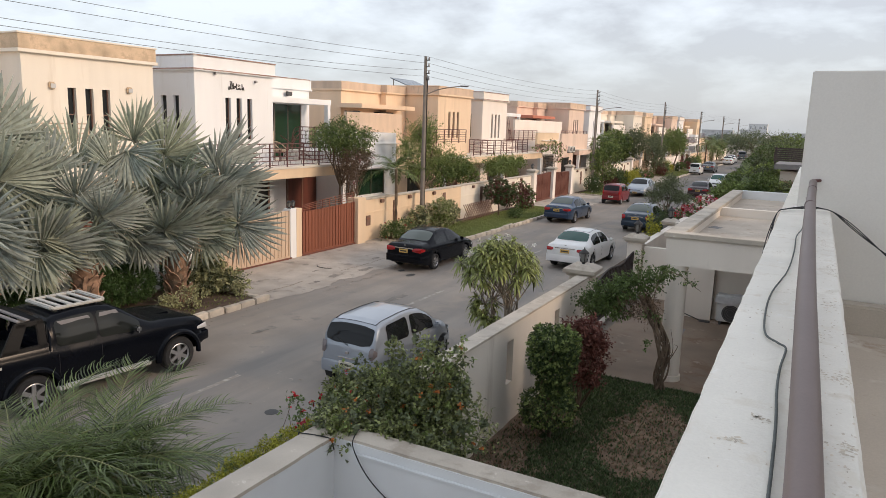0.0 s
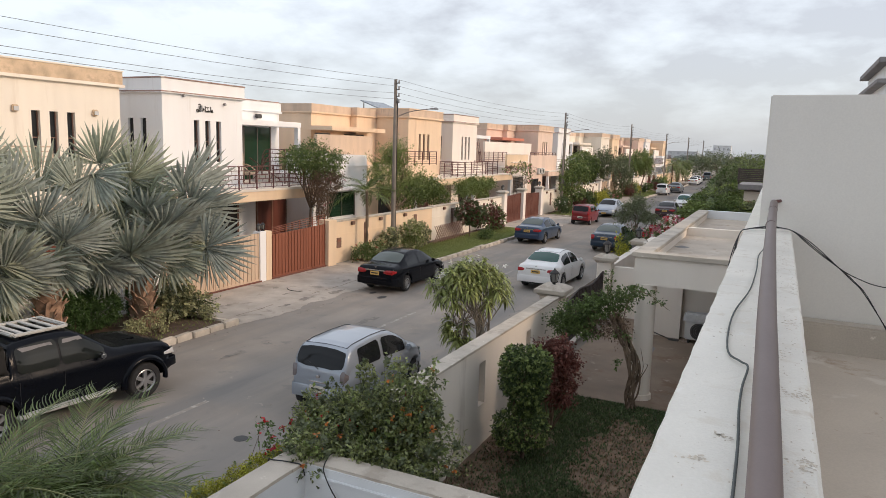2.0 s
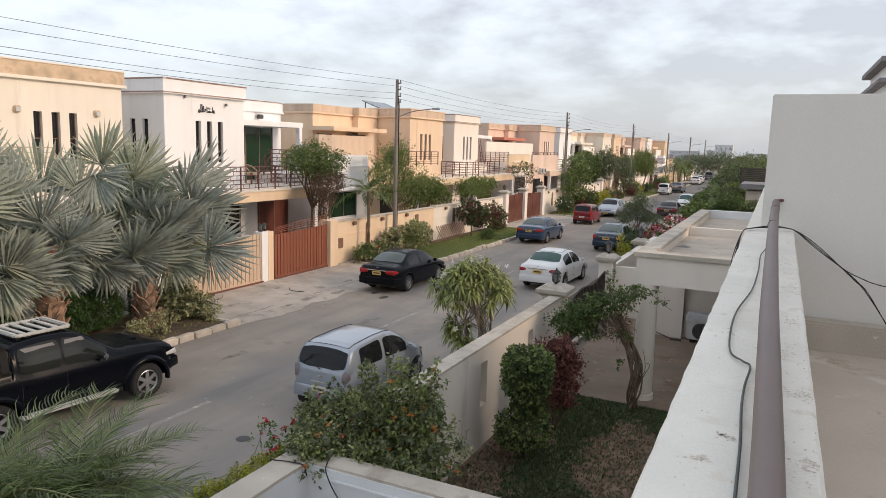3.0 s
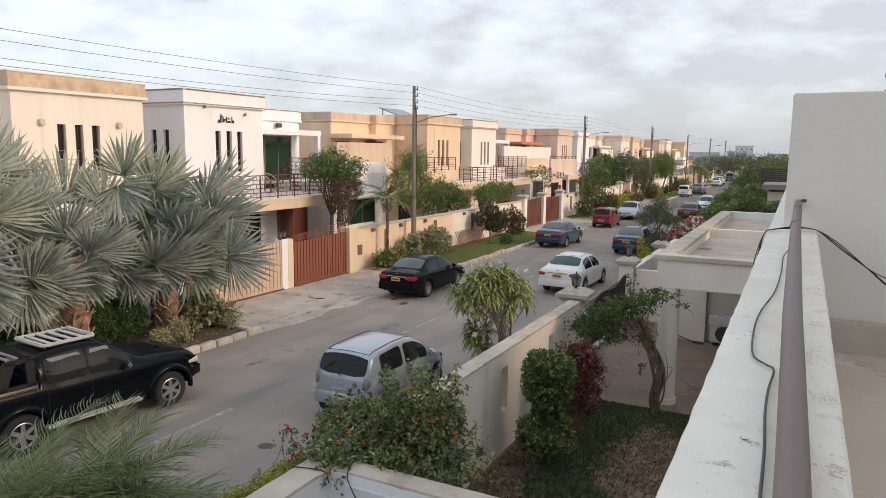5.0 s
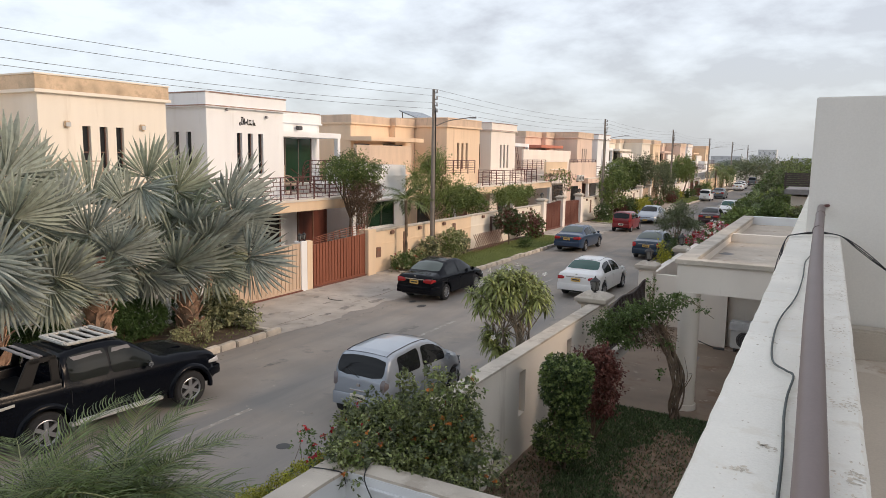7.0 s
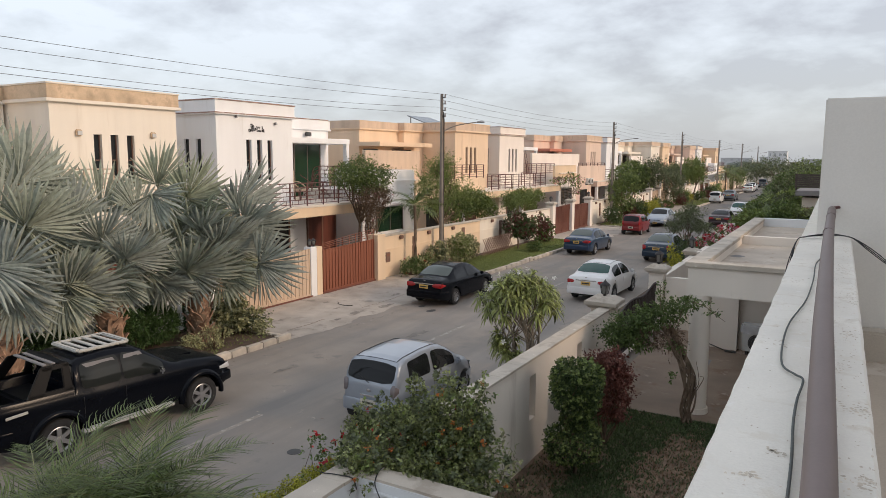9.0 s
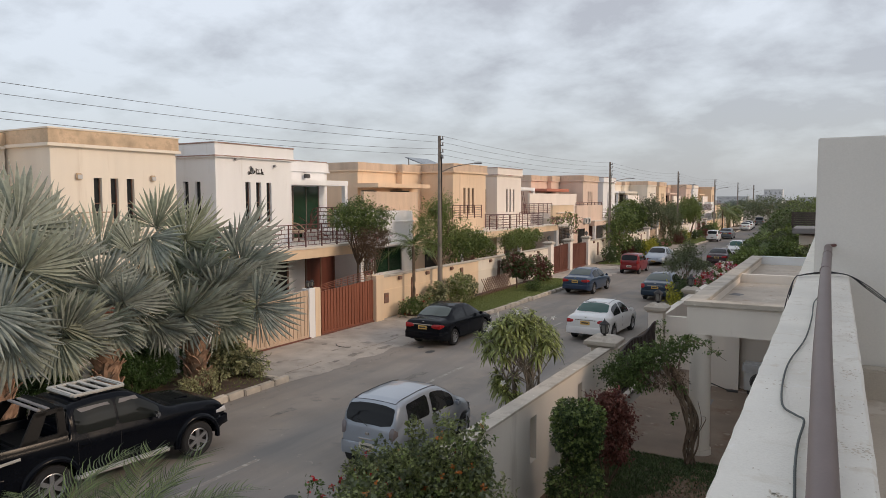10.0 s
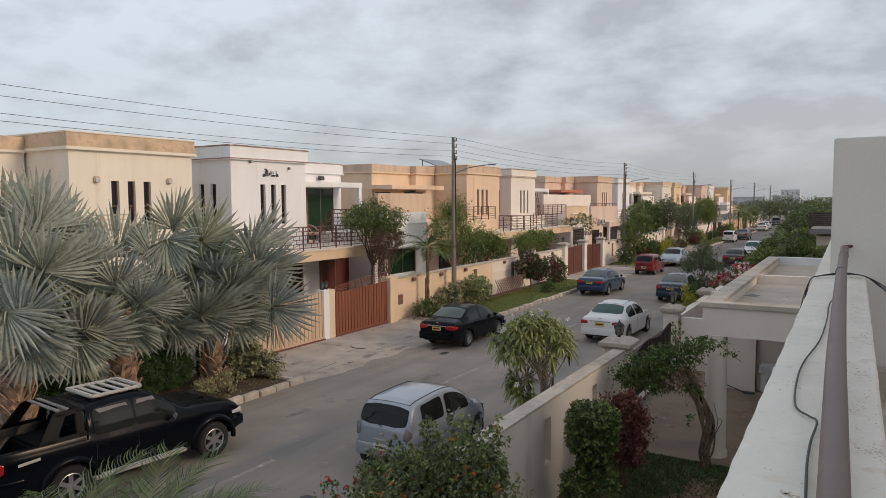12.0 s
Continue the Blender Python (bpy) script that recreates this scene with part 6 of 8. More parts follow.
HATCH = dict(L=3.40, W=1.49, wb=2.455, r=0.275, rear_over=0.45,
             top=[(-1.70, 0.60), (-1.696, 0.78), (-1.68, 0.93), (-1.63, 1.10), (-1.565, 1.26), (-1.49, 1.375), (-1.40, 1.435), (-1.2, 1.475), (-0.5, 1.50), (0.0, 1.485), (0.28, 1.435), (0.55, 1.31), (0.95, 1.07), (1.12, 0.985), (1.3, 0.935), (1.5, 0.85), (1.62, 0.75), (1.68, 0.62), (1.70, 0.48)],
             belt=[(-1.70, 0.80), (-1.4, 0.96), (-0.5, 0.93), (0.6, 0.89), (1.1, 0.87), (1.5, 0.72), (1.7, 0.45)],
             roof_w=[(-1.70, 0.66), (-1.5, 0.62), (-1.3, 0.60), (-0.4, 0.575), (0.2, 0.575), (0.6, 0.61), (1.1, 0.64), (1.70, 0.58)],
             panes=((1.07, 0.31), (-1.66, -1.475), [(-1.20, -0.36), (-0.24, 0.72)]), tail=(0.12, 0.09, 0.76, 1.02), seam=(-1.40, 0.22), ground=0.22, plate_z=0.56, plate="plate_white")
hatch = car("hatchback_car", "small silver hatchback with dark windows parked on the road", (-8.22, 13.0, 0), 0.0, paint_mat=PAINT["silver"], lamp=M["lamp_smoke"], **HATCH)
part("brake_light", boxes((-0.10, 0.10, -1.50, -1.44, 1.375, 1.395), bevel=0.006), M["lamp_red"], hatch, "small red high brake light")
part("maker_badge", boxes((-0.05, 0.05, -1.712, -1.69, 0.80, 0.87), bevel=0.012), M["chrome"], hatch)
part("boot_handle", boxes((-0.22, 0.22, -1.715, -1.69, 0.70, 0.735), bevel=0.008), M["chrome"], hatch, "bright strip on the tailgate")
wiper = bmesh.new()
rod(wiper, (0.0, -1.69, 0.99), (-0.30, -1.635, 1.12), 0.008, seg=6)
part("wiper", wiper, M["trim_black"], hatch)
car("sedan_car", "black sedan with red tail lamps parked by the verge", (-13.52, 24.45, 0), 0.0, paint_mat=PAINT["black"], spokes=9, glass=M["car_glass_pale"], **SEDAN)
car("sedan_car", "white sedan with a green-tinted rear window and chrome strip", (-8.35, 28.3, 0), -1.5, paint_mat=PAINT["white"], glass=M["car_glass_green"], **{**SEDAN, "tail": (0.22, 0.26, 0.78, 0.92)})
car("sedan_car", "dark blue sedan with red tail lamps parked by the verge", (-13.2, 41.2, 0), -1.0, paint_mat=PAINT["blue"], glass=M["car_glass_pale"], **SEDAN)
car("sedan_car", "dark teal sedan with a chrome boot strip parked on the road", (-8.5, 40.6, 0), 0.0, paint_mat=PAINT["teal"], glass=M["car_glass_pale"], **{**SEDAN, "W": 1.70, "tail": (0.14, 0.17, 0.74, 0.98)})
car("hatchback_car", "small red hatchback with a dark rear window", (-13.45, 53.6, 0), 0.0, paint_mat=PAINT["red"], **HATCH)
car("sedan_car", "silver sedan facing down the road, parked by the verge", (-13.3, 61.4, 0), 180.0, paint_mat=PAINT["silver"], **SEDAN)
car("sedan_car", "dark sedan with red lower body behind a small tree", (-8.5, 62.8, 0), 0.0, paint_mat=PAINT["maroon"], detail=False, **SEDAN)
car("hatchback_car", "small white car parked beyond the flower bed", (-8.5, 73.8, 0), 180.0, paint_mat=PAINT["white"], glass=M["car_glass_green"], detail=False, **HATCH)
car("hatchback_car", "small white hatchback parked far along the road", (-14.1, 97.6, 0), 0.0, paint_mat=PAINT["white"], detail=False, **HATCH)
car("sedan_car", "dark grey car parked far along the road", (-13.4, 105.0, 0), 0.0, paint_mat=PAINT["grey"], detail=False, **SEDAN)
car("sedan_car", "white sedan parked at the far end of the road", (-14.0, 133.5, 0), 0.0, paint_mat=PAINT["white"], detail=False, **SEDAN)
car("sedan_car", "second white sedan parked at the far end of the road", (-14.3, 141.5, 0), 0.0, paint_mat=PAINT["white"], detail=False, **SEDAN)
car("minivan", "dark van parked at the far end of the road", (-13.9, 158.0, 0), 0.0, paint_mat=PAINT["grey"], detail=False, **{**HATCH, "W": 1.7, "r": 0.32, "top": [(y * 1.0, z * 1.22) for y, z in HATCH["top"]], "belt": [(y, z * 1.15) for y, z in HATCH["belt"]], "roof_w": [(y, w * 1.12) for y, w in HATCH["roof_w"]]})

# pick-up truck
PX, PY, PT = -13.05, 8.58, -5.5
truck = car("pickup_truck", "black double-cab pick-up with a pale roof rack, parked by the kerb", (PX, PY, 0), PT, 5.20, 1.84, 3.085, 0.392, 1.25,
            [(-2.60, 0.80), (-2.595, 1.27), (-2.57, 1.285), (-1.0, 1.285), (-0.985, 1.50), (-0.955, 1.68), (-0.90, 1.755), (-0.78, 1.79), (-0.3, 1.82), (0.1, 1.81), (0.33, 1.765), (0.55, 1.65), (0.95, 1.37), (1.12, 1.275), (1.3, 1.24), (1.7, 1.215), (2.1, 1.17), (2.32, 1.12), (2.45, 1.04), (2.53, 0.93), (2.58, 0.78), (2.60, 0.58)],
            [(-2.60, 1.20), (-1.0, 1.19), (-0.6, 1.15), (1.0, 1.13), (1.4, 1.12), (2.2, 1.02), (2.60, 0.55)],
            [(-2.60, 0.84), (-1.05, 0.84), (-0.95, 0.72), (-0.7, 0.66), (0.1, 0.655), (0.6, 0.71), (1.1, 0.78), (2.0, 0.81), (2.60, 0.76)],
            ((1.08, 0.40), (-0.99, -0.93), [(-0.86, -0.07), (-0.02, 0.86)]), PAINT["black"], 6, glass=M["truck_glass"], bed=(-2.555, -1.02, 0.80), tyre_w=0.28, ground=0.40,
            tail=(0.16, 0.10, 0.86, 1.22), mirrors=M["chrome"], category="pick-up truck", plate="plate_white", plate_z=0.66)
for x in (-0.49, 0.49):
    part("rack_rail", boxes((x - 0.05, x + 0.05, -0.74, 0.30, 1.845, 1.90), bevel=0.02), M["rack"], truck, "pale metal roof-rack rail")
for y in (-0.72, 0.28):
    part("rack_rail", boxes((-0.49, 0.49, y - 0.05, y + 0.05, 1.85, 1.915), bevel=0.02), M["rack"], truck)
for i in range(4):
    y = -0.54 + i * 0.21
    part("rack_slat", boxes((-0.47, 0.47, y - 0.045, y + 0.045, 1.865, 1.893), bevel=0.008), M["rack"], truck)
for x in (-0.44, 0.44):
    for y in (-0.55, 0.15):
        part("rack_foot", boxes((x - 0.03, x + 0.03, y - 0.03, y + 0.03, 1.79, 1.89)), M["trim_black"], truck)
part("bonnet_scoop", boxes((-0.32, 0.32, 1.45, 1.90, 1.19, 1.245), bevel=0.02), PAINT["black"], truck, "low air scoop on the bonnet", 40)
for sg in (-1, 1):
    x0, x1 = sorted((sg * 0.86, sg * 1.02))
    part("side_step", boxes((x0, x1, -0.95, 0.98, 0.40, 0.47), bevel=0.02), M["rack"], truck, "pale metal side step")
    for quad in (((-1.86, 1.27), (-1.56, 1.27), (-1.28, 1.76), (-1.52, 1.76)), ((-1.19, 1.27), (-1.03, 1.27), (-1.0, 1.76), (-1.14, 1.76)), ((-1.86, 1.26), (-1.0, 1.26), (-1.0, 1.34), (-1.80, 1.34)), ((-1.50, 1.68), (-1.0, 1.70), (-1.0, 1.77), (-1.52, 1.77))):
        bm = bmesh.new()
        rows = []
        for d in (0.0, 0.05):
            rows.append([bm.verts.new((sg * (0.865 - d - (z - 1.26) * 0.36), y, z)) for y, z in quad])
        bm.faces.new(rows[0]), bm.faces.new(rows[1])
        for i in range(4):
            bm.faces.new((rows[0][i], rows[0][(i + 1) % 4], rows[1][(i + 1) % 4], rows[1][i]))
        bmesh.ops.recalc_face_normals(bm, faces=bm.faces[:])
        bmesh.ops.bevel(bm, geom=bm.edges[:], offset=0.012, segments=2, affect="EDGES")
        part("roll_bar", bm, M["matt_black"], truck, "black sports bar fin behind the cab")
    for y0, y1 in ((-0.80, -0.12), (0.04, 0.46)):
        bm = bmesh.new()
        rows = [[bm.verts.new((sg * (x + d), y, z)) for y, x, z in ((y0, 0.722, 1.60), (y1, 0.722, 1.60), (y1 - 0.05, 0.700, 1.675), (y0 + 0.03, 0.700, 1.675))] for d in (0.004, 0.014)]
        bm.faces.new(rows[0]), bm.faces.new(rows[1])
        for i in range(4):
            bm.faces.new((rows[0][i], rows[0][(i + 1) % 4], rows[1][(i + 1) % 4], rows[1][i]))
        bmesh.ops.recalc_face_normals(bm, faces=bm.faces[:])
        part("window_visor", bm, M["stone_grey"], truck, "pale grey wind deflector over the side window")
    for yy in (-1.35, 1.735):
        bm, last = bmesh.new(), None
        for a in np.linspace(-0.12, math.pi + 0.12, 23):
            prof = [bm.verts.new((sg * x, yy + math.cos(a) * q, 0.40 + math.sin(a) * q)) for x, q in ((0.86, 0.455), (0.945, 0.458), (0.956, 0.475), (0.950, 0.515), (0.905, 0.565), (0.86, 0.57))]
            if last:
                for i in range(5):
                    bm.faces.new((last[i], last[i + 1], prof[i + 1], prof[i]))
            last = prof
        bmesh.ops.recalc_face_normals(bm, faces=bm.faces[:])
        part("wheel_arch", bm, PAINT["black"], truck, "flared black wheel arch", 50)
    bm = boxes((min(sg * 0.915, sg * 0.935), max(sg * 0.915, sg * 0.935), -2.25, -1.88, 1.05, 1.10), bevel=0.005)
    for v in bm.verts:
        v.co.z += 0.05 * (v.co.y + 2.06) + 0.03 * math.sin((v.co.y + 2.25) * 8)
    part("side_badge", bm, M["rack"], truck, "pale side sticker")
part("roll_bar", tube(curve_points([(-0.66, -1.12, 1.74), (0, -1.14, 1.79), (0.66, -1.12, 1.74)], 6), 0.075, 8), M["matt_black"], truck)
for y in (-1.24, -1.40):
    part("roof_slat", boxes((-0.60, 0.60, y - 0.04, y + 0.04, 1.765, 1.795), bevel=0.008), M["stone_grey"], truck, "grey slat on the sports bar")
part("bed_box", boxes((-0.7, 0.7, -1.75, -1.1, 0.82, 1.14), bevel=0.06), M["matt_black"], truck, "dark box in the load bed")



# ---- planting ----
def fan_blade(radius, seed, spread=120, n=34, keel=0.30, cup=0.10, free=0.45):
    """The stiff pleated blade of a fan-palm leaf from its hub along +y: segments fused near the hub, then free, narrow and pointed; keel: how far its two halves fold up from the midrib."""
    rng = np.random.default_rng(seed)
    verts, faces = [], []
    for k in range(n):
        a = math.radians(-spread + 2 * spread * (k + 0.5) / n)
        half = math.radians(spread / n) * 0.99
        rr = radius * (0.72 + 0.30 * math.cos(a * 0.62)) * (0.92 + 0.13 * rng.random())
        droop = abs(rng.normal()) * 0.07
        wob, twist = rng.normal() * 0.035, rng.normal() * 0.012
        base = len(verts)
        for f in (0.03, 0.26, free, free + (1 - free) * 0.5):
            r = rr * f
            wdt = half * (1.0 if f <= free else 0.50)
            fold = 0.017 * radius * min(1, f * 2.2) * (1 if f <= free else 0.6)
            aa = a + wob * max(0.0, f - free)
            lift = keel * r * abs(math.sin(aa)) - cup * rr * f ** 2 - droop * rr * max(0.0, f - free) ** 2 * 2
            for off, up in ((-wdt, -fold), (0, fold), (wdt, -fold)):
                t = aa + off
                verts.append((math.sin(t) * r, math.cos(t) * r, lift + up + twist * off * 40))
        aa = a + wob * (1 - free)
        verts.append((math.sin(aa) * rr, math.cos(aa) * rr, keel * rr * abs(math.sin(aa)) - cup * rr - droop * rr * (1 - free) ** 2 * 3))
        for i in range(3):
            p = base + i * 3
            faces += [(p, p + 1, p + 4, p + 3), (p + 1, p + 2, p + 5, p + 4)]
        p = base + 9
        faces += [(p, p + 1, p + 3), (p + 1, p + 2, p + 3)]
    me = bpy.data.meshes.new("leaf")
    me.from_pydata(verts, [], faces)
    me.materials.append(M["bismarck"])
    return me


FANS = [fan_blade(1.0, 11, 96, 25, 0.34, 0.10, 0.60), fan_blade(1.0, 12, 112, 29, 0.26, 0.16, 0.57), fan_blade(1.0, 13, 84, 22, 0.44, 0.06, 0.62)]
DISCS = [fan_blade(1.0, 14, 140, 36, 0.16, 0.20, 0.58), fan_blade(1.0, 15, 132, 34, 0.10, 0.14, 0.55)]


def fan_palm(place, turn, trunk, leaves, behind, seed, label="silver-blue fan palm with stiff pleated leaves on the verge"):
    """A fan palm. leaves: where each great leaf's hub stands from the crown (across, forward, up), the way its midrib points (degrees round, degrees forward), its roll and its length; behind: how many more stand at the back."""
    rng = np.random.default_rng(seed)
    ob = thing("fan_palm", label, "palm tree", place, turn, group="fan palms")
    bm = bmesh.new()
    rod(bm, (0, 0, -0.05), (0, 0, trunk + 0.2), 0.30, 0.24, 14)
    part("trunk", bm, M["bark"], ob, "rough brown palm trunk", 40)
    # old leaf bases
    boot = bmesh.new()
    q = bmesh.ops.create_cube(boot, size=1, matrix=Matrix.Translation((0, 0.05, 0.20)) @ Matrix.Diagonal((0.36, 0.03, 0.46, 1)))
    bmesh.ops.subdivide_edges(boot, edges=boot.edges[:], cuts=2, use_grid_fill=True)
    for v in boot.verts:
        h = v.co.z + 0.03
        v.co.x *= 1 - 0.75 * max(0.0, h / 0.46) ** 1.3
        v.co.y += 0.55 * max(0.0, h) ** 2 - 0.9 * v.co.x ** 2 + 0.02 * noise.noise(Vector((v.co.x * 9, h * 7, 2.0)))
    bme = bpy.data.meshes.new("leaf_base")
    boot.to_mesh(bme)
    boot.free()
    bme.materials.append(M["palm_boot"])
    n = int(26 * max(trunk, 0.6) / 0.7)
    for i in range(n):
        b = part("leaf_base", bme, None, ob)
        b.matrix_basis = pose(0, 0, -0.08 + trunk * i / n, 0, 0, i * 137.5 + rng.normal() * 12) @ pose(0, 0.18, 0, -8 + rng.normal() * 11, rng.normal() * 12, rng.normal() * 10) @ Matrix.Scale(0.75 + 0.45 * rng.random(), 4)
    rows = list(leaves)
    for i in range(behind):
        a = math.radians(-25 + 230 * (i + 0.5) / behind + rng.normal() * 8)
        far = 0.9 + 0.8 * rng.random()
        rows.append((far * math.cos(a), -0.25 - 1.0 * rng.random(), 0.35 + 1.35 * max(0.0, math.sin(a)) * rng.random() ** 0.5 + 0.3 * rng.random(), math.degrees(a) + rng.normal() * 14, -12 + rng.normal() * 16, (1 if rng.random() < 0.5 else -1) * (15 + 40 * rng.random()), 1.05 + 0.3 * rng.random()))
    for i, (r, c, u, th, lean, roll, size) in enumerate(rows):
        hub = Vector((r, -c, trunk + u))
        th, lean = math.radians(th), math.radians(lean)
        ay = Vector((math.cos(th) * math.cos(lean), -math.sin(lean), math.sin(th) * math.cos(lean)))
        az = (Vector((0, -1, 0)) - ay * ay.dot(Vector((0, -1, 0)))).normalized()
        az.rotate(Matrix.Rotation(math.radians(roll), 3, ay))
        ax = ay.cross(az)
        lf = part("leaf", (DISCS if abs(roll) < 5 else FANS)[int(rng.integers(2 if abs(roll) < 5 else 3))], None, ob)
        m = Matrix((ax, ay, az)).transposed().to_4x4()
        m.translation = hub
        lf.matrix_basis = m @ Matrix.Scale(size, 4)
        start = Vector((0.10 * math.copysign(1, r), 0.05, trunk + 0.05))
        mid = start.lerp(hub, 0.5) + Vector((0, 0, 0.16 * (hub - start).length))
        pts = [lf.matrix_basis.inverted() @ p for p in curve_points([start, mid, hub, hub + ay * size * 0.22], 5)]
        st = tube(pts, 0.045 / size, 6, 0.35)
        st.materials.append(M["petiole"])
        part("leaf_stalk", st, None, lf)
    return ob


def feather(length, seed, n=62, leaflet=0.46, arch=0.55, wide=0.0105):
    """A feather-palm frond along +y, arching over."""
    rng = np.random.default_rng(seed)
    verts, faces = [], []
    spine = []
    for i in range(n + 1):
        f = i / n
        spine.append(np.array((0, length * (f - 0.18 * arch * f ** 3), -length * arch * 0.75 * f ** 2.2 + 0.0)))
    for i in range(5, n):
        f = i / n
        t = spine[i + 1] - spine[i - 1]
        t /= np.linalg.norm(t)
        up = np.cross((1, 0, 0), t)
        for s in (-1, 1):
            ln = leaflet * (0.55 + 0.9 * math.sin(math.pi * (0.12 + 0.80 * f))) * 0.72 * (0.85 + 0.3 * rng.random())
            d = np.array((s * 0.80, 0, 0)) + t * (0.45 + 0.35 * f) + up * (0.30 + 0.20 * rng.normal())
            d /= np.linalg.norm(d)
            w = np.cross(d, up)
            w /= np.linalg.norm(w)
            w *= wide
            b = spine[i]
            drop = np.array((0, 0, -1.0)) * ln
            k = len(verts)
            hang = 0.30 + 0.35 * rng.random()
            verts += [tuple(b - w * 0.6), tuple(b + w * 0.6), tuple(b + d * ln * 0.4 + w + drop * 0.05 * hang), tuple(b + d * ln * 0.4 - w + drop * 0.05 * hang),
                      tuple(b + d * ln * 0.75 + w * 0.7 + drop * 0.42 * hang), tuple(b + d * ln * 0.75 - w * 0.7 + drop * 0.42 * hang), tuple(b + d * ln * 0.96 + drop * hang)]
            faces += [(k, k + 1, k + 2, k + 3), (k + 3, k + 2, k + 4, k + 5), (k + 5, k + 4, k + 6)]
    me = bpy.data.meshes.new("frond")
    me.from_pydata(verts, [], faces)
    me.materials.append(M["frond"])
    st = tube([tuple(p) for p in spine[::3]], 0.014 * length / 1.6, 5, 0.2)
    st.materials.append(M["frond_stem"])
    return me, st


FEATHERS = [feather(1.6, 21, 52, 0.46, 0.85, 0.0075), feather(1.75, 22, 56, 0.48, 1.1, 0.0075), feather(1.55, 23, 50, 0.45, 0.7, 0.0075), feather(1.75, 24, 54, 0.46, 1.35, 0.0075), feather(1.7, 25, 52, 0.46, 1.55, 0.0075)]


WIDE_FEATHERS = [feather(1.75, 26, 40, 0.55, 0.75, 0.022), feather(1.65, 27, 40, 0.55, 0.95, 0.022), feather(1.8, 28, 40, 0.5, 0.6, 0.022)]


def feather_palm(place, trunk, fronds, seed, scale=1.0, trunk_r=0.12, label="green feather palm with arching fronds", low=-25, high=82, kinds=None):
    rng = np.random.default_rng(seed)
    ob = thing("feather_palm", label, "palm tree", place, group="feather palms")
    part("trunk", tube(curve_points([(0, 0, -0.05), (0.03, 0.02, trunk * 0.5), (0, 0, trunk + 0.1)], 5), trunk_r, 10, 0.75), M["bark"], ob, "slim ringed palm trunk")
    for i in range(fronds):
        f = (i + 0.5) / fronds
        blade, st = (kinds or FEATHERS)[rng.integers(len(kinds or FEATHERS))]
        m = pose(0, 0, trunk + 0.05, 0, 0, i * 137.5 + rng.normal() * 12) @ pose(0, 0.03, 0, high - (high - low) * f ** 0.9 + rng.normal() * 6, 0, 0) @ pose(0, 0, 0, 0, rng.normal() * 15, 0) @ Matrix.Scale(scale * (0.85 + 0.3 * rng.random()), 4)
        lf = part("frond", blade, None, ob)
        lf.matrix_basis = m
        part("frond_stalk", st, None, lf)
    return ob


def tree(name, label, place, trunk_h, trunk_r, blobs, leaves, size, leaf, seed, lean=(0, 0), category="tree", limbs=7, extra=(), group="trees", aspect=0.45, ragged=None):
    """A tree: tapered trunk, limbs into each part of the crown, many small leaves."""
    rng = np.random.default_rng(seed)
    ob = thing(name, label, category, place, group=group)
    fork = (lean[0], lean[1], trunk_h)
    part("trunk", tube(curve_points([(0, 0, -0.1), (lean[0] * 0.4 + rng.normal() * 0.04, lean[1] * 0.4, trunk_h * 0.5), fork], 5), trunk_r, 8, 0.65), M["bark"], ob, "brown tapered trunk")
    tips = [(b[0] + rng.normal() * b[3] * 0.3, b[1] + rng.normal() * b[4] * 0.3, b[2] + b[5] * 0.3 * rng.random()) for b in (blobs * 3)[:limbs]]
    for tip in tips:
        part("limb", branches(fork, [tip], trunk_r * 0.6, rng), M["bark"], ob)
    part("crown", leaf_cloud("crown", blobs, leaves, size, rng, aspect=aspect, ragged=ragged), leaf, ob)
    for pname, count, psize, pmat, plabel in extra:
        part(pname, leaf_cloud(pname, blobs, count, psize, rng, aspect=0.9, shell=0.9), pmat, ob, plabel)
    return ob


def grass_patch(x0, x1, y0, y1, z, count, seed, h=0.07, label="short green lawn grass", keep=None):
    rng = np.random.default_rng(seed)
    verts, faces = [], []
    for _ in range(count):
        x, y = rng.uniform(x0, x1), rng.uniform(y0, y1)
        if callable(keep):
            if keep(x, y):
                continue
        elif keep is not None and noise.noise(Vector((x * 0.55, y * 0.55, 3.3))) + 0.35 * noise.noise(Vector((x * 2.2, y * 2.2, 1.0))) < keep:
            continue
        a, l = rng.uniform(0, 6.28), h * rng.uniform(0.5, 1.4)
        w = 0.010 + 0.012 * rng.random()
        dx, dy = math.cos(a) * w, math.sin(a) * w
        lx, ly = rng.normal() * l * 0.5, rng.normal() * l * 0.5
        k = len(verts)
        verts += [(x - dx, y - dy, z), (x + dx, y + dy, z), (x + lx, y + ly, z + l)]
        faces.append((k, k + 1, k + 2))
    me = bpy.data.meshes.new("grass")
    me.from_pydata(verts, [], faces)
    return tagged(part("grass", me, M["grass"]), label, "grass", kind="stuff")


def hedge(name, label, place, size, leaves, leaf_size, leaf, seed, category="hedge", extra=(), stems=6):
    """A long low clipped or loose hedge as a row of blobs."""
    rng = np.random.default_rng(seed)
    sx, sy, sz = size
    n = max(2, round(sy / max(sx, 0.35)))
    blobs = [(rng.normal() * sx * 0.06, -sy / 2 + sy * (i + 0.5) / n, sz * 0.52 + rng.normal() * sz * 0.05, sx * 0.55, sy / n * 0.75, sz * (0.46 + 0.1 * rng.random())) for i in range(n)]
    return shrub(name, label, place, blobs, leaves, leaf_size, leaf, stems, seed=seed, category=category, extra=extra, shell=0.8)


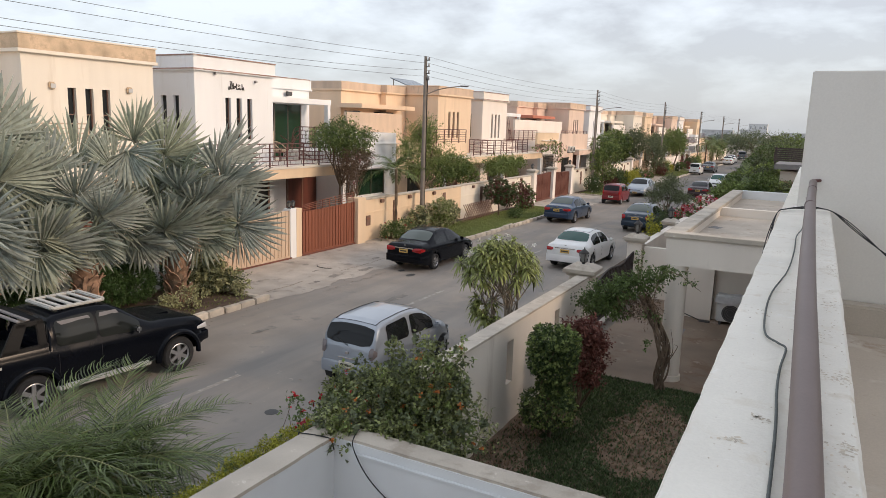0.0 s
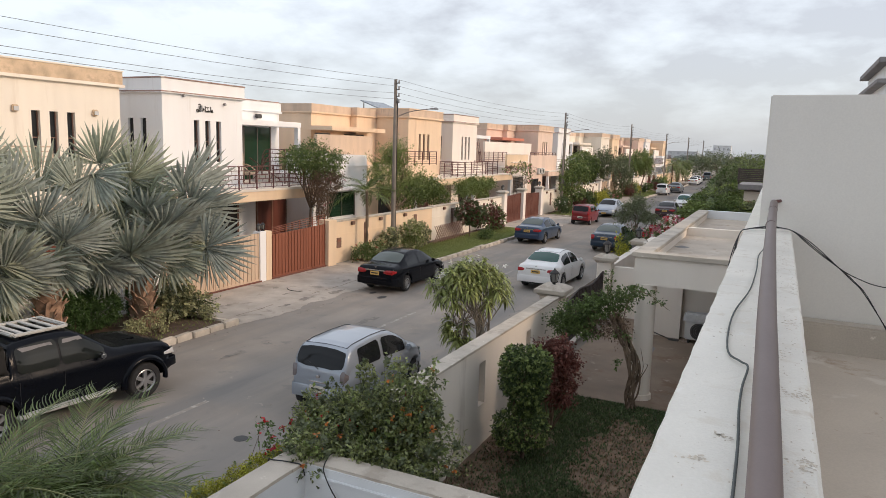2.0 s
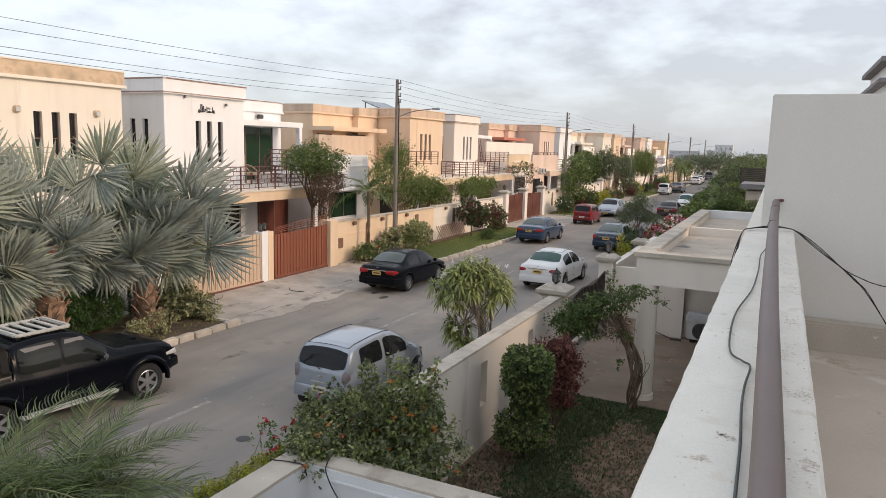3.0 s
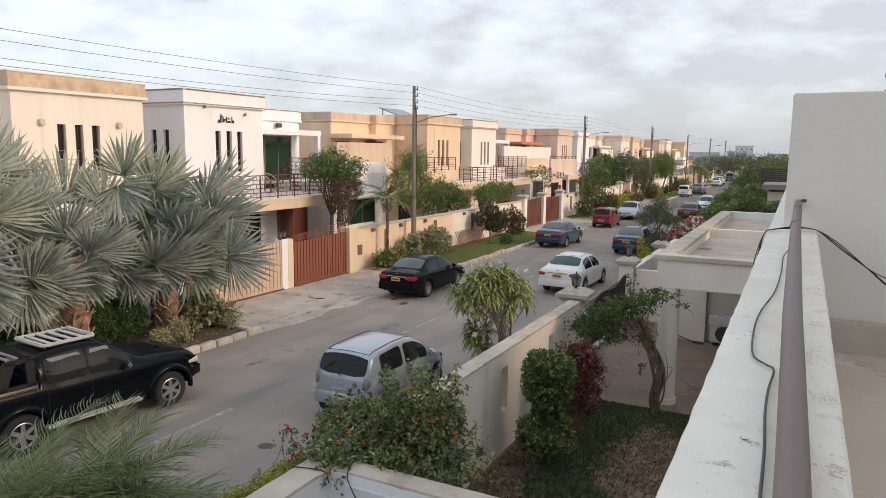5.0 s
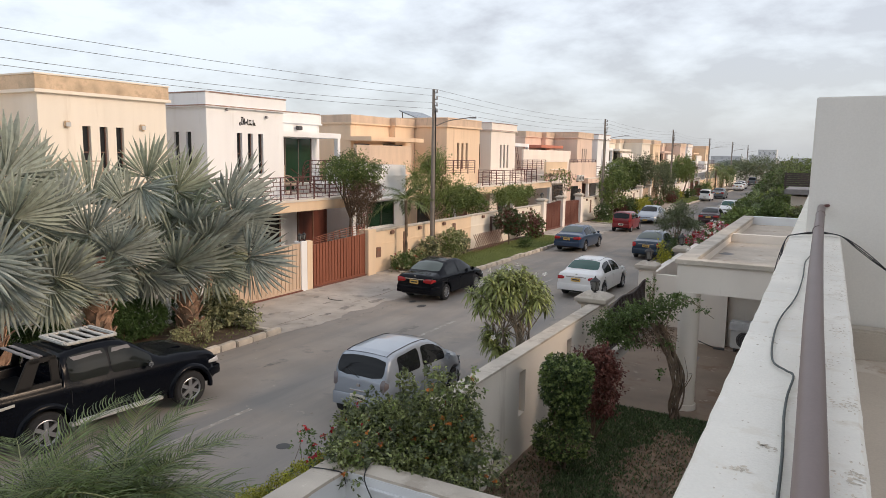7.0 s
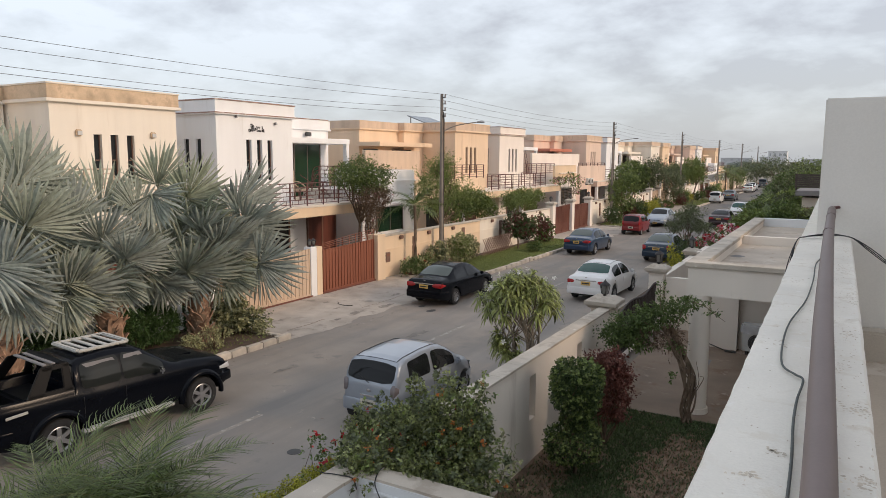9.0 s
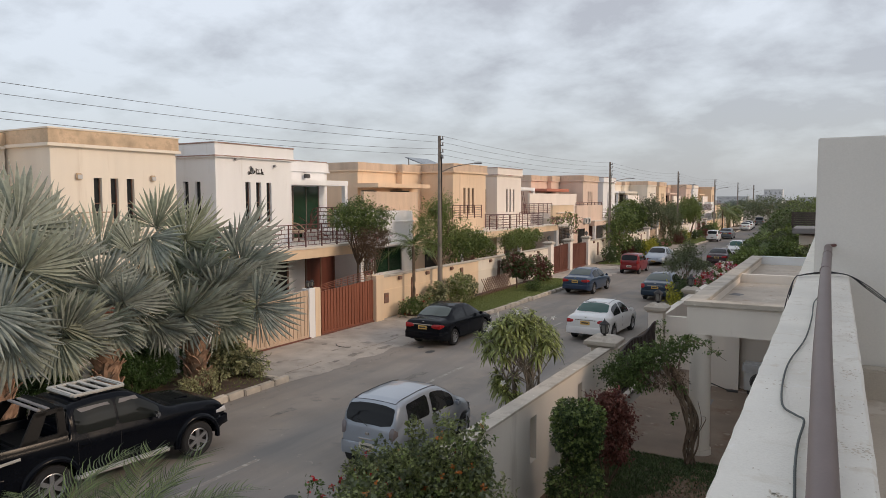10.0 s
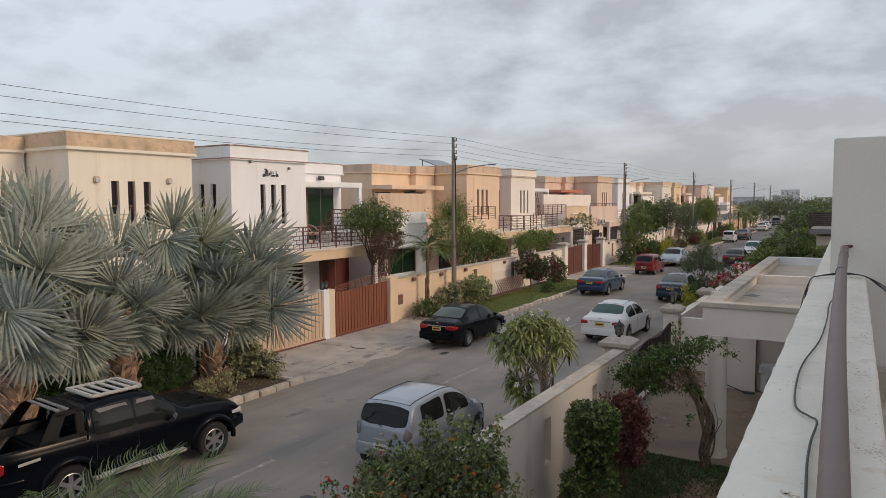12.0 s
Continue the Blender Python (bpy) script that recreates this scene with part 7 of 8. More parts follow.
# verge across the road, nearest bed: fan palms and low shrubs
fan_palm((-16.35, 13.95, 0.12), 49.5, 1.68, (
    (-1.01, 0.20, 3.08, 60, 5, 35, 1.30), (-1.10, 0.90, 2.82, -75, 30, 12, 1.20), (-0.23, 0.20, 2.68, 50, 0, 40, 1.50), (0.20, 0.50, 2.26, -30, 15, 30, 1.15),
    (1.12, 0.20, 2.42, 50, 10, 50, 1.75), (1.32, 0.20, 1.90, 3, 10, 45, 1.60), (-0.28, 0.90, 0.69, 25, 30, 40, 1.75), (1.73, 0.50, 0.73, -15, 20, 15, 1.45),
    (-0.28, 0.50, 0.54, -80, 25, 20, 1.20), (-1.46, 0.90, 0.96, -20, 50, 0, 1.25), (0.54, 0.50, 1.31, 22, 20, 50, 1.60), (-0.67, -0.70, 1.93, 20, -10, 30, 1.30), (0.62, 0.30, 0.60, -35, 15, 30, 1.35), (0.15, 0.60, 1.75, 10, 25, 45, 1.45), (1.0, -0.3, 1.25, 15, 0, 35, 1.50)), 13, 5)
fan_palm((-16.45, 11.1, 0.12), 56, 1.63, (
    (-0.07, -0.70, 2.44, 85, -5, 25, 1.50), (-0.09, 0.50, 1.78, 55, 20, 20, 1.10), (-1.26, 0.50, 2.06, 20, 20, 35, 1.50), (-0.88, 0.90, 0.64, 45, 30, 30, 1.50),
    (-0.98, 0.90, 0.54, -110, 30, 20, 1.20), (-1.36, -0.70, 2.95, 65, -10, 55, 1.40), (0.80, -0.70, 2.40, 75, -20, 30, 1.20), (0.08, 0.20, 0.82, -50, 10, 30, 1.20), (-0.74, 0.20, 2.31, 110, 0, 40, 1.30), (0.45, 0.40, 1.30, 15, 15, 40, 1.30)), 12, 8)
fan_palm((-16.40, 8.35, 0.12), 63, 1.58, (
    (0.17, 0.90, 1.45, 20, 45, 0, 1.40), (0.08, 0.20, 2.48, 85, 10, 20, 1.50), (0.54, -0.70, 3.29, 70, -10, 30, 1.60), (-0.10, -0.70, 3.52, 100, -20, 30, 1.60), (0.62, 0.20, 2.38, 35, 10, 30, 1.40),
    (-0.12, 0.90, 1.60, -100, 30, 20, 1.30), (-0.55, 0.50, 1.65, 150, 20, 30, 1.40), (0.35, 0.50, 0.84, -65, 20, 20, 1.20)), 13, 3)
hedge("hedge", "dark green clipped hedge between the palms", (-17.0, 12.4, 0.12), (1.2, 2.0, 1.25), 15000, 0.07, M["leaf_hedge"], 31)
hedge("hedge", "dark green clipped hedge beside the palms", (-17.2, 9.7, 0.12), (1.1, 1.8, 1.1), 11000, 0.07, M["leaf_hedge"], 32)
hedge("hedge", "dark green clipped hedge near the white wall", (-17.3, 14.7, 0.12), (0.6, 0.8, 1.2), 4500, 0.07, M["leaf_hedge"], 33)
shrub("shrub", "grey-green shrub with yellowish tips by the kerb", (-16.4, 15.35, 0.12), [(-0.2, -0.1, 0.75, 0.55, 0.6, 0.42), (0.45, 0.35, 0.42, 0.5, 0.5, 0.32), (-0.4, 0.35, 0.6, 0.5, 0.5, 0.45), (0.2, -0.35, 0.5, 0.45, 0.45, 0.38)], 4200, 0.075, M["leaf_olive"], 7, seed=34, extra=(("new_growth", 2600, 0.09, M["leaf_varieg"], "pale yellowish leaf tips"),))
for i, (x, y, s) in enumerate(((-15.6, 13.0, 0.32), (-15.5, 13.75, 0.42), (-15.45, 15.6, 0.28))):
    shrub("variegated_shrub", "small cream and green variegated shrub by the kerb", (x, y, 0.12), [(0, 0, s * 0.9, s, s, s * 0.8)], 420, 0.09, M["leaf_varieg"], 4, seed=40 + i, group="small shrubs")
grass_patch(-17.9, -14.9, 4, 15.6, 0.135, 2600, 5, 0.06, keep=0.05, label="sparse grass on the soil verge")

# verge beyond the drive: lawn, shrubs along the peach wall
grass_patch(-17.6, -14.85, 27.8, 45.5, 0.135, 60000, 6, 0.04, label="mown green verge grass")
grass_patch(-17.6, -14.85, 57.2, 75.2, 0.135, 26000, 7, 0.06, label="mown green verge grass", keep=-0.1)
grass_patch(-17.6, -14.85, 87.0, 105.0, 0.135, 16000, 8, 0.08, label="mown green verge grass", keep=-0.1)
shrub("shrub", "green shrub with red flowers by the peach wall", (-17.3, 27.4, 0.12), [(0, 0, 0.45, 0.6, 0.7, 0.42), (0, 1.1, 0.5, 0.6, 0.7, 0.42)], 2600, 0.09, M["leaf_mid"], 6, seed=51, extra=(("pale_leaves", 700, 0.09, M["leaf_varieg"], "pale leaf tips"), ("blossom", 60, 0.10, M["petal_red"], "small red flowers")))
shrub("shrub", "light green bushy shrub by the peach wall", (-17.4, 30.0, 0.12), [(0, 0, 0.7, 0.5, 0.6, 0.6)], 1300, 0.09, M["leaf_olive"], 6, seed=52, extra=(("young_leaves", 900, 0.10, M["leaf_varieg"], "pale yellowish young leaves"),))
shrub("shrub", "light green bushy shrub by the power pole", (-17.2, 31.9, 0.12), [(0, 0, 0.8, 0.65, 0.75, 0.75)], 1900, 0.10, M["leaf_light"], 6, seed=53, extra=(("young_leaves", 1300, 0.10, M["leaf_varieg"], "pale yellowish young leaves"),))
shrub("shrub", "yellow-green leafy shrub along the wall", (-17.4, 33.3, 0.12), [(0, 0, 0.7, 0.5, 0.7, 0.6)], 1300, 0.10, M["leaf_olive"], 6, seed=54, extra=(("young_leaves", 900, 0.10, M["leaf_varieg"], "pale yellowish young leaves"),))
tree("tree", "small dark purple-leaved tree on the verge", (-17.0, 39.0, 0.12), 0.7, 0.06, [(0, -0.2, 1.55, 0.8, 0.85, 0.75), (0.2, 0.7, 1.2, 0.6, 0.7, 0.6)], 3200, 0.11, M["leaf_red"], 55, extra=(("green_leaves", 2200, 0.12, M["leaf_dark"], "dark green leaves"), ("pale_leaves", 500, 0.11, M["leaf_olive"], "greyish leaves")))
shrub("shrub", "low green shrub on the verge grass", (-15.6, 38.4, 0.12), [(0, 0, 0.35, 0.45, 0.5, 0.33)], 900, 0.1, M["leaf_mid"], 5, seed=57)
feather_palm((-17.55, 27.95, 0.12), 3.20, 9, 61, 0.76, 0.09, "slim young palm with drooping fronds by the wall", 8, 70, WIDE_FEATHERS)
# behind the front walls
tree("tree", "bougainvillea tree with pale flowers over the terrace edge", (-21.4, 28.75, 0.0), 2.3, 0.09, [(0, 0, 5.0, 1.0, 1.15, 0.72), (0.1, -1.3, 4.75, 0.9, 0.95, 0.60), (0.1, 1.6, 4.75, 0.9, 1.0, 0.58), (0.2, 0.5, 4.2, 0.8, 1.4, 0.5)], 13000, 0.085, M["leaf_mid"], 62, extra=(("young_leaves", 2500, 0.08, M["leaf_light"], "paler leaves"), ("blossom", 130, 0.07, M["petal_white"], "small white flowers")))
tree("tree", "dry brown climbing stems hanging by the gate", (-20.8, 28.75, 0.0), 1.2, 0.06, [(0, 0.2, 2.3, 0.3, 0.42, 0.9), (0.1, -0.4, 2.9, 0.4, 0.5, 0.7), (0, 0.6, 3.1, 0.45, 0.8, 0.6), (0, 1.2, 3.6, 0.45, 0.8, 0.5), (0.1, -0.4, 3.4, 0.5, 0.8, 0.5), (0.1, 0.4, 3.9, 0.6, 1.4, 0.4)], 13000, 0.065, M["leaf_dry"], 63, limbs=14, extra=(("blossom", 160, 0.06, M["petal_pink"], "faded pink bracts"),))
tree("tree", "airy light green tree behind the peach wall", (-20.3, 35.0, 0.0), 1.8, 0.09, [(0, -0.4, 5.1, 0.7, 0.7, 0.75), (0, 0.9, 5.1, 0.7, 0.8, 0.95), (0, -1.5, 4.2, 0.7, 0.85, 0.75), (0, 1.0, 3.7, 0.9, 1.6, 0.9), (0, -0.6, 3.0, 0.8, 1.2, 0.6), (0, 3.6, 3.4, 0.9, 1.6, 0.55), (0, 5.6, 2.8, 0.8, 1.5, 0.5), (0, 0.2, 4.5, 0.8, 1.3, 0.8)], 17000, 0.12, M["leaf_light"], 64, limbs=14, aspect=0.32, ragged=0.75)
tree("tree", "broad green tree behind the front wall", (-20.6, 38.2, 0.0), 1.4, 0.09, [(0, -0.8, 2.6, 1.2, 1.6, 0.8), (0, 1.4, 2.9, 1.1, 1.3, 0.7), (0, 3.0, 2.3, 1.0, 1.3, 0.6)], 6500, 0.13, M["leaf_mid"], 65, extra=(("young_leaves", 2200, 0.12, M["leaf_light"], "paler leaves"),))
tree("tree", "bright green small tree by the carport", (-20.2, 45.5, 0.0), 1.6, 0.06, [(0, 0, 2.7, 0.9, 1.2, 0.7), (0.2, 1.2, 3.0, 0.7, 0.7, 0.5)], 3600, 0.14, M["leaf_light"], 66)

# further along the verge across the road
rng_v = np.random.default_rng(77)
tree("tree", "dense green tree with white flowers by the second pole", (-17.2, 62.8, 0.1), 1.8, 0.10, [(0, 0, 3.9, 1.2, 1.7, 1.3), (0.1, 1.8, 3.2, 1.1, 1.4, 1.1), (0, -1.6, 2.7, 0.9, 1.1, 0.9), (0, 0.6, 1.6, 1.1, 1.8, 0.8)], 5200, 0.14, M["leaf_mid"], 70, extra=(("young_leaves", 4200, 0.14, M["leaf_light"], "paler green young leaves"), ("blossom", 90, 0.14, M["petal_white"], "small white flowers"),))
shrub("shrub", "dark bushy shrub along the far verge", (-16.9, 66.0, 0.1), [(0, 0, 0.9, 1.0, 1.6, 0.9), (0, 2.2, 0.8, 0.9, 1.4, 0.8)], 3000, 0.15, M["leaf_dark"], 6, seed=71)
for i, y in enumerate((69.0, 71.5)):
    shrub("shrub", "bright yellow-green rounded shrub", (-16.6, y, 0.1), [(0, 0, 0.75, 0.8, 0.9, 0.7)], 1500, 0.14, M["leaf_yellow"], 5, seed=72 + i)
tree("tree", "brown-green rounded tree beyond the pale pillar", (-17.0, 84.5, 0.1), 1.4, 0.10, [(0, 0, 2.6, 1.5, 1.8, 1.6), (-1.5, -4, 4.2, 1.6, 2.4, 1.6)], 7000, 0.2, M["leaf_olive"], 74)
tree("tree", "dark tree behind the garden wall", (-20.0, 78.0, 0.0), 1.8, 0.12, [(0, 0, 4.0, 1.7, 2.6, 1.6), (0, 2.4, 3.0, 1.5, 1.8, 1.3)], 6000, 0.2, M["leaf_mid"], 75, extra=(("young_leaves", 2200, 0.18, M["leaf_light"], "paler leaves"),))
tree("tree", "leaning bright green tree on the verge", (-16.8, 95.5, 0.1), 2.2, 0.11, [(0, 0, 4.4, 1.5, 1.9, 1.5), (0, 1.4, 3.6, 1.4, 1.6, 1.2)], 7000, 0.2, M["leaf_light"], 76, lean=(0.3, 0.5))
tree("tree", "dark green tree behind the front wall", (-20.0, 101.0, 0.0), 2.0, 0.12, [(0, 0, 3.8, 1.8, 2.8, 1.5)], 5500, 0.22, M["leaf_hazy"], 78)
for i, (x, y) in enumerate(((-16.9, 88.5), (-16.8, 110.0), (-16.9, 116.0))):
    shrub("shrub", "green shrub along the far verge", (x, y, 0.1), [(0, 0, 0.9, 1.0, 1.8, 0.9)], 1800, 0.18, (M["leaf_mid"], M["leaf_dark"], M["leaf_light"])[i], 5, seed=80 + i)
for i, (x, y, h) in enumerate(((-17.2, 128, 3.4), (-17.0, 133, 3.0), (-17.4, 138, 3.6))):
    feather_palm((x, y, 0.1), h, 16, 84 + i, 1.5, 0.15, "green feather palm far along the road", -25, 70)
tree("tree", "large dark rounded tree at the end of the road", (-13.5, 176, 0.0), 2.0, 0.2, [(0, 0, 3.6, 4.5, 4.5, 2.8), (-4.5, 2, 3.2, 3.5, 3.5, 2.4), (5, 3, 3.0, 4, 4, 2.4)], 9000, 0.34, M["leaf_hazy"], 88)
tree("tree", "small shrubby tree before the last houses", (-17.5, 146, 0.0), 1.5, 0.12, [(0, 0, 2.6, 1.6, 3.0, 1.4)], 3000, 0.25, M["leaf_mid"], 89)

KINDS = (("leaf_light", "light green bushy shrub on the far verge", ()), ("leaf_dark", "dark green bushy shrub on the far verge", (("blossom", 60, 0.13, M["petal_white"], "small white flowers"),)), ("leaf_red", "dark reddish shrub on the far verge", ()),
         ("leaf_yellow", "yellow-green shrub on the far verge", ()), ("leaf_mid", "green shrub with pink flowers on the far verge", (("blossom", 70, 0.13, M["petal_pink"], "small pink flowers"),)))
for i, y in enumerate((58.0, 59.6, 64.6, 67.2, 73.4, 75.0, 81.0, 86.6, 90.6, 93.0, 98.4, 103.4, 107.0)):
    leafy, lab, extras = KINDS[(i * 3 + 1) % 5]
    h = 0.55 + 0.45 * rng_v.random()
    shrub("shrub", lab, (-17.1 + 0.5 * rng_v.random(), y, 0.1), [(0, 0, h, 0.6, 0.8, h * 0.85), (0.2, 0.6, h * 0.7, 0.45, 0.6, h * 0.6)], 1700, 0.13, M[leafy], 5, seed=300 + i, extra=extras)

# near side of the road, beyond the iron gate
tree("tree", "small airy grey-green tree on the near verge", (-6.55, 36.5, 0.0), 1.3, 0.05, [(0, 0, 2.75, 0.75, 0.8, 0.50), (-0.65, 0.3, 2.3, 0.55, 0.6, 0.36), (0.65, -0.2, 2.35, 0.55, 0.6, 0.38), (0.1, 0.3, 3.15, 0.4, 0.5, 0.3)], 7000, 0.088, M["leaf_hazy"], 90, limbs=9, aspect=0.42, ragged=0.55)
shrub("hedge", "dark clipped shrub beside the gate pillar", (-5.9, 32.2, 0.0), [(0, 0, 1.2, 0.5, 1.0, 0.95)], 3600, 0.085, M["leaf_dark"], 5, seed=91)
shrub("shrub", "yellow-green spindly shrub behind the lantern", (-5.35, 27.3, 0.0), [(0, 0, 1.5, 0.25, 0.3, 0.95)], 750, 0.11, M["leaf_yellow"], 5, seed=92)
shrub("flower_bed", "red and white flowers along the near verge", (-5.5, 35.0, 0.0), [(0, 0, 1.5, 0.5, 1.6, 0.42), (0, 2.6, 1.5, 0.55, 1.6, 0.45), (0, 5.2, 1.5, 0.6, 1.6, 0.45), (0, 7.6, 1.5, 0.6, 1.4, 0.42)], 3600, 0.12, M["leaf_mid"], 6, seed=93, category="flowers",
      extra=(("red_blossom", 650, 0.12, M["petal_red"], "red blossoms"), ("pink_blossom", 900, 0.12, M["petal_pink"], "pink blossoms"), ("white_blossom", 800, 0.13, M["petal_white"], "white and pale pink blossoms")))
# trees past y 55 take the leaf colour with haze mixed in
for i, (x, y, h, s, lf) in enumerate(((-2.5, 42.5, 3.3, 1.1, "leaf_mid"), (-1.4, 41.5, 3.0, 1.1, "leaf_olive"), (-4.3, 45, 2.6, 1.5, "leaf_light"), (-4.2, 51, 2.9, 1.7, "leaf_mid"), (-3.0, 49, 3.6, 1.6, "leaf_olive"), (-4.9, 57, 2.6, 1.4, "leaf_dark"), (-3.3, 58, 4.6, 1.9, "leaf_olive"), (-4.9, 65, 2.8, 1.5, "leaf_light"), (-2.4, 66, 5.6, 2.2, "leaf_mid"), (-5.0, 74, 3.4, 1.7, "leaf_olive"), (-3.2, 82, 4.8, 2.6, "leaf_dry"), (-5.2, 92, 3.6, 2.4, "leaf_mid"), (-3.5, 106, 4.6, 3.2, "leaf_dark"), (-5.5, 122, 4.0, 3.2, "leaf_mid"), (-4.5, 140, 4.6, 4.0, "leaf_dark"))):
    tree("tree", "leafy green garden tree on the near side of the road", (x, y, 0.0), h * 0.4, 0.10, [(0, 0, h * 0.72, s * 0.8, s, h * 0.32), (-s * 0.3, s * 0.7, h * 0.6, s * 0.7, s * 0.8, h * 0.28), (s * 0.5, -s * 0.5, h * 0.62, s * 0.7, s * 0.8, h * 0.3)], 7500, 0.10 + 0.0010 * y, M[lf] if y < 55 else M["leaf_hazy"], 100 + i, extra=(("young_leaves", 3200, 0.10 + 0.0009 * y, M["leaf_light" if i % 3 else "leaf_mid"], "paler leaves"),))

for i, (x, y, h) in enumerate(((-3.6, 46.5, 1.7), (-4.4, 54.5, 1.9), (-3.9, 62.0, 2.4))):
    feather_palm((x, y, 0.0), h, 22, 160 + i, 0.95, 0.10, "young feather palm among the garden trees", -15, 78, WIDE_FEATHERS)

# near side: own garden and verge
feather_palm((-6.88, 4.80, 0.0), 1.34, 58, 111, 0.86, 0.13, "bushy green feather palm on the near verge", -20, 84)
feather_palm((-7.45, 4.05, 0.0), 1.30, 56, 112, 0.90, 0.13, "bushy green feather palm on the near verge", -20, 84)
shrub("hedge", "yellow-green clipped hedge along the outer side of the wall", (-5.38, 5.9, 0.0), [(0.04 * math.sin(k * 2.3), -2.5 + 0.40 * k, 1.30 + 0.05 * math.sin(k * 1.3), 0.24, 0.33, 0.55) for k in range(12)], 80000, 0.030, M["leaf_yellow"], 13, seed=113, category="hedge", shell=0.78, extra=(("shaded_leaves", 3000, 0.030, M["leaf_light"], "greener inner leaves"),))
shrub("rose_bush", "thin rose bush with dark red blooms", (-5.45, 6.5, 0.0), [(0, -0.15, 2.02, 0.16, 0.2, 0.22), (0.0, 0.15, 1.78, 0.18, 0.2, 0.24), (0, 0.5, 1.7, 0.2, 0.2, 0.3)], 300, 0.055, M["leaf_mid"], 4, 0.010, seed=114, extra=(("rose_bloom", 34, 0.062, M["petal_red"], "dark red rose blooms"),))
shrub("citrus_bush", "dense glossy green bush with orange fruit and red roses", (-4.30, 7.20, 0.0),
      [(0, 0, 1.70, 0.85, 0.55, 0.80), (-0.75, 0.0, 1.80, 0.50, 0.5, 0.42), (0.55, 0.0, 1.65, 0.52, 0.5, 0.80), (0.2, 0.1, 2.30, 0.55, 0.4, 0.35), (-0.3, -0.45, 1.75, 0.75, 0.5, 0.42), (0.55, 0.1, 2.30, 0.25, 0.3, 0.40), (0.35, -0.25, 1.1, 0.75, 0.45, 0.6), (-0.5, 0.1, 2.12, 0.35, 0.3, 0.25), (0.25, -0.6, 1.95, 0.25, 0.3, 0.25), (-0.55, 0.45, 1.98, 0.40, 0.40, 0.25), (0.1, -0.70, 1.95, 0.45, 0.20, 0.16), (0.75, -0.66, 1.85, 0.30, 0.20, 0.25), (-0.45, -0.72, 2.02, 0.36, 0.34, 0.26), (-0.34, -0.98, 1.90, 0.26, 0.22, 0.30), *((-1.0 + 0.17 * k, 0.25 * math.sin(k * 2.1), 2.06 + 0.085 * k + 0.20 * math.sin(k * 1.7 + 1), 0.11, 0.11, 0.22) for k in range(11))],
      34000, 0.052, M["leaf_citrus"], 9, 0.022, seed=115, aspect=0.58, extra=(("bright_leaves", 6000, 0.056, M["leaf_olive"], "paler green leaves"), ("young_leaves", 2600, 0.045, M["leaf_light"], "fresh yellow-green shoots"), ("fruit", 620, 0.038, M["petal_orange"], "small orange fruit"), ("rose_bloom", 14, 0.070, M["petal_red"], "red rose blooms")))
shrub("rose_bush", "leafy rose bush with bright red blooms beside the wall", (-5.35, 7.35, 0.0), [(-0.15, 0, 1.90, 0.22, 0.25, 0.30), (0.12, 0.05, 2.08, 0.20, 0.22, 0.22), (0.05, -0.15, 1.65, 0.25, 0.25, 0.3)], 1700, 0.052, M["leaf_citrus"], 6, seed=118, extra=(("rose_bloom", 80, 0.065, M["petal_red"], "bright red rose blooms"),))
shrub("topiary_shrub", "clipped dark green topiary shrub in two tiers", (-3.78, 11.45, 0.0), [(0, 0, 1.38, 0.42, 0.42, 0.28), (0, 0, 1.56, 0.45, 0.45, 0.28), (0, 0, 1.75, 0.45, 0.45, 0.28), (0, 0, 1.92, 0.43, 0.43, 0.20), (-0.05, -0.05, 0.62, 0.50, 0.52, 0.40), (0, 0, 1.08, 0.27, 0.27, 0.25)], 17000, 0.046, M["leaf_dark"], 4, 0.03, seed=116, shell=0.8, extra=(("young_leaves", 6500, 0.045, M["leaf_light"], "yellow-green young leaves"),))
shrub("shrub", "dark red-leaved shrub beside the topiary", (-3.70, 13.0, 0.0), [(0, 0, 1.42, 0.36, 0.40, 0.46), (-0.3, 0, 1.62, 0.18, 0.2, 0.22), (0.15, 0, 0.95, 0.34, 0.4, 0.42), (0.28, 0, 1.4, 0.22, 0.22, 0.30), (0.1, 0, 1.75, 0.26, 0.26, 0.22)], 5200, 0.075, M["leaf_red"], 7, seed=117)


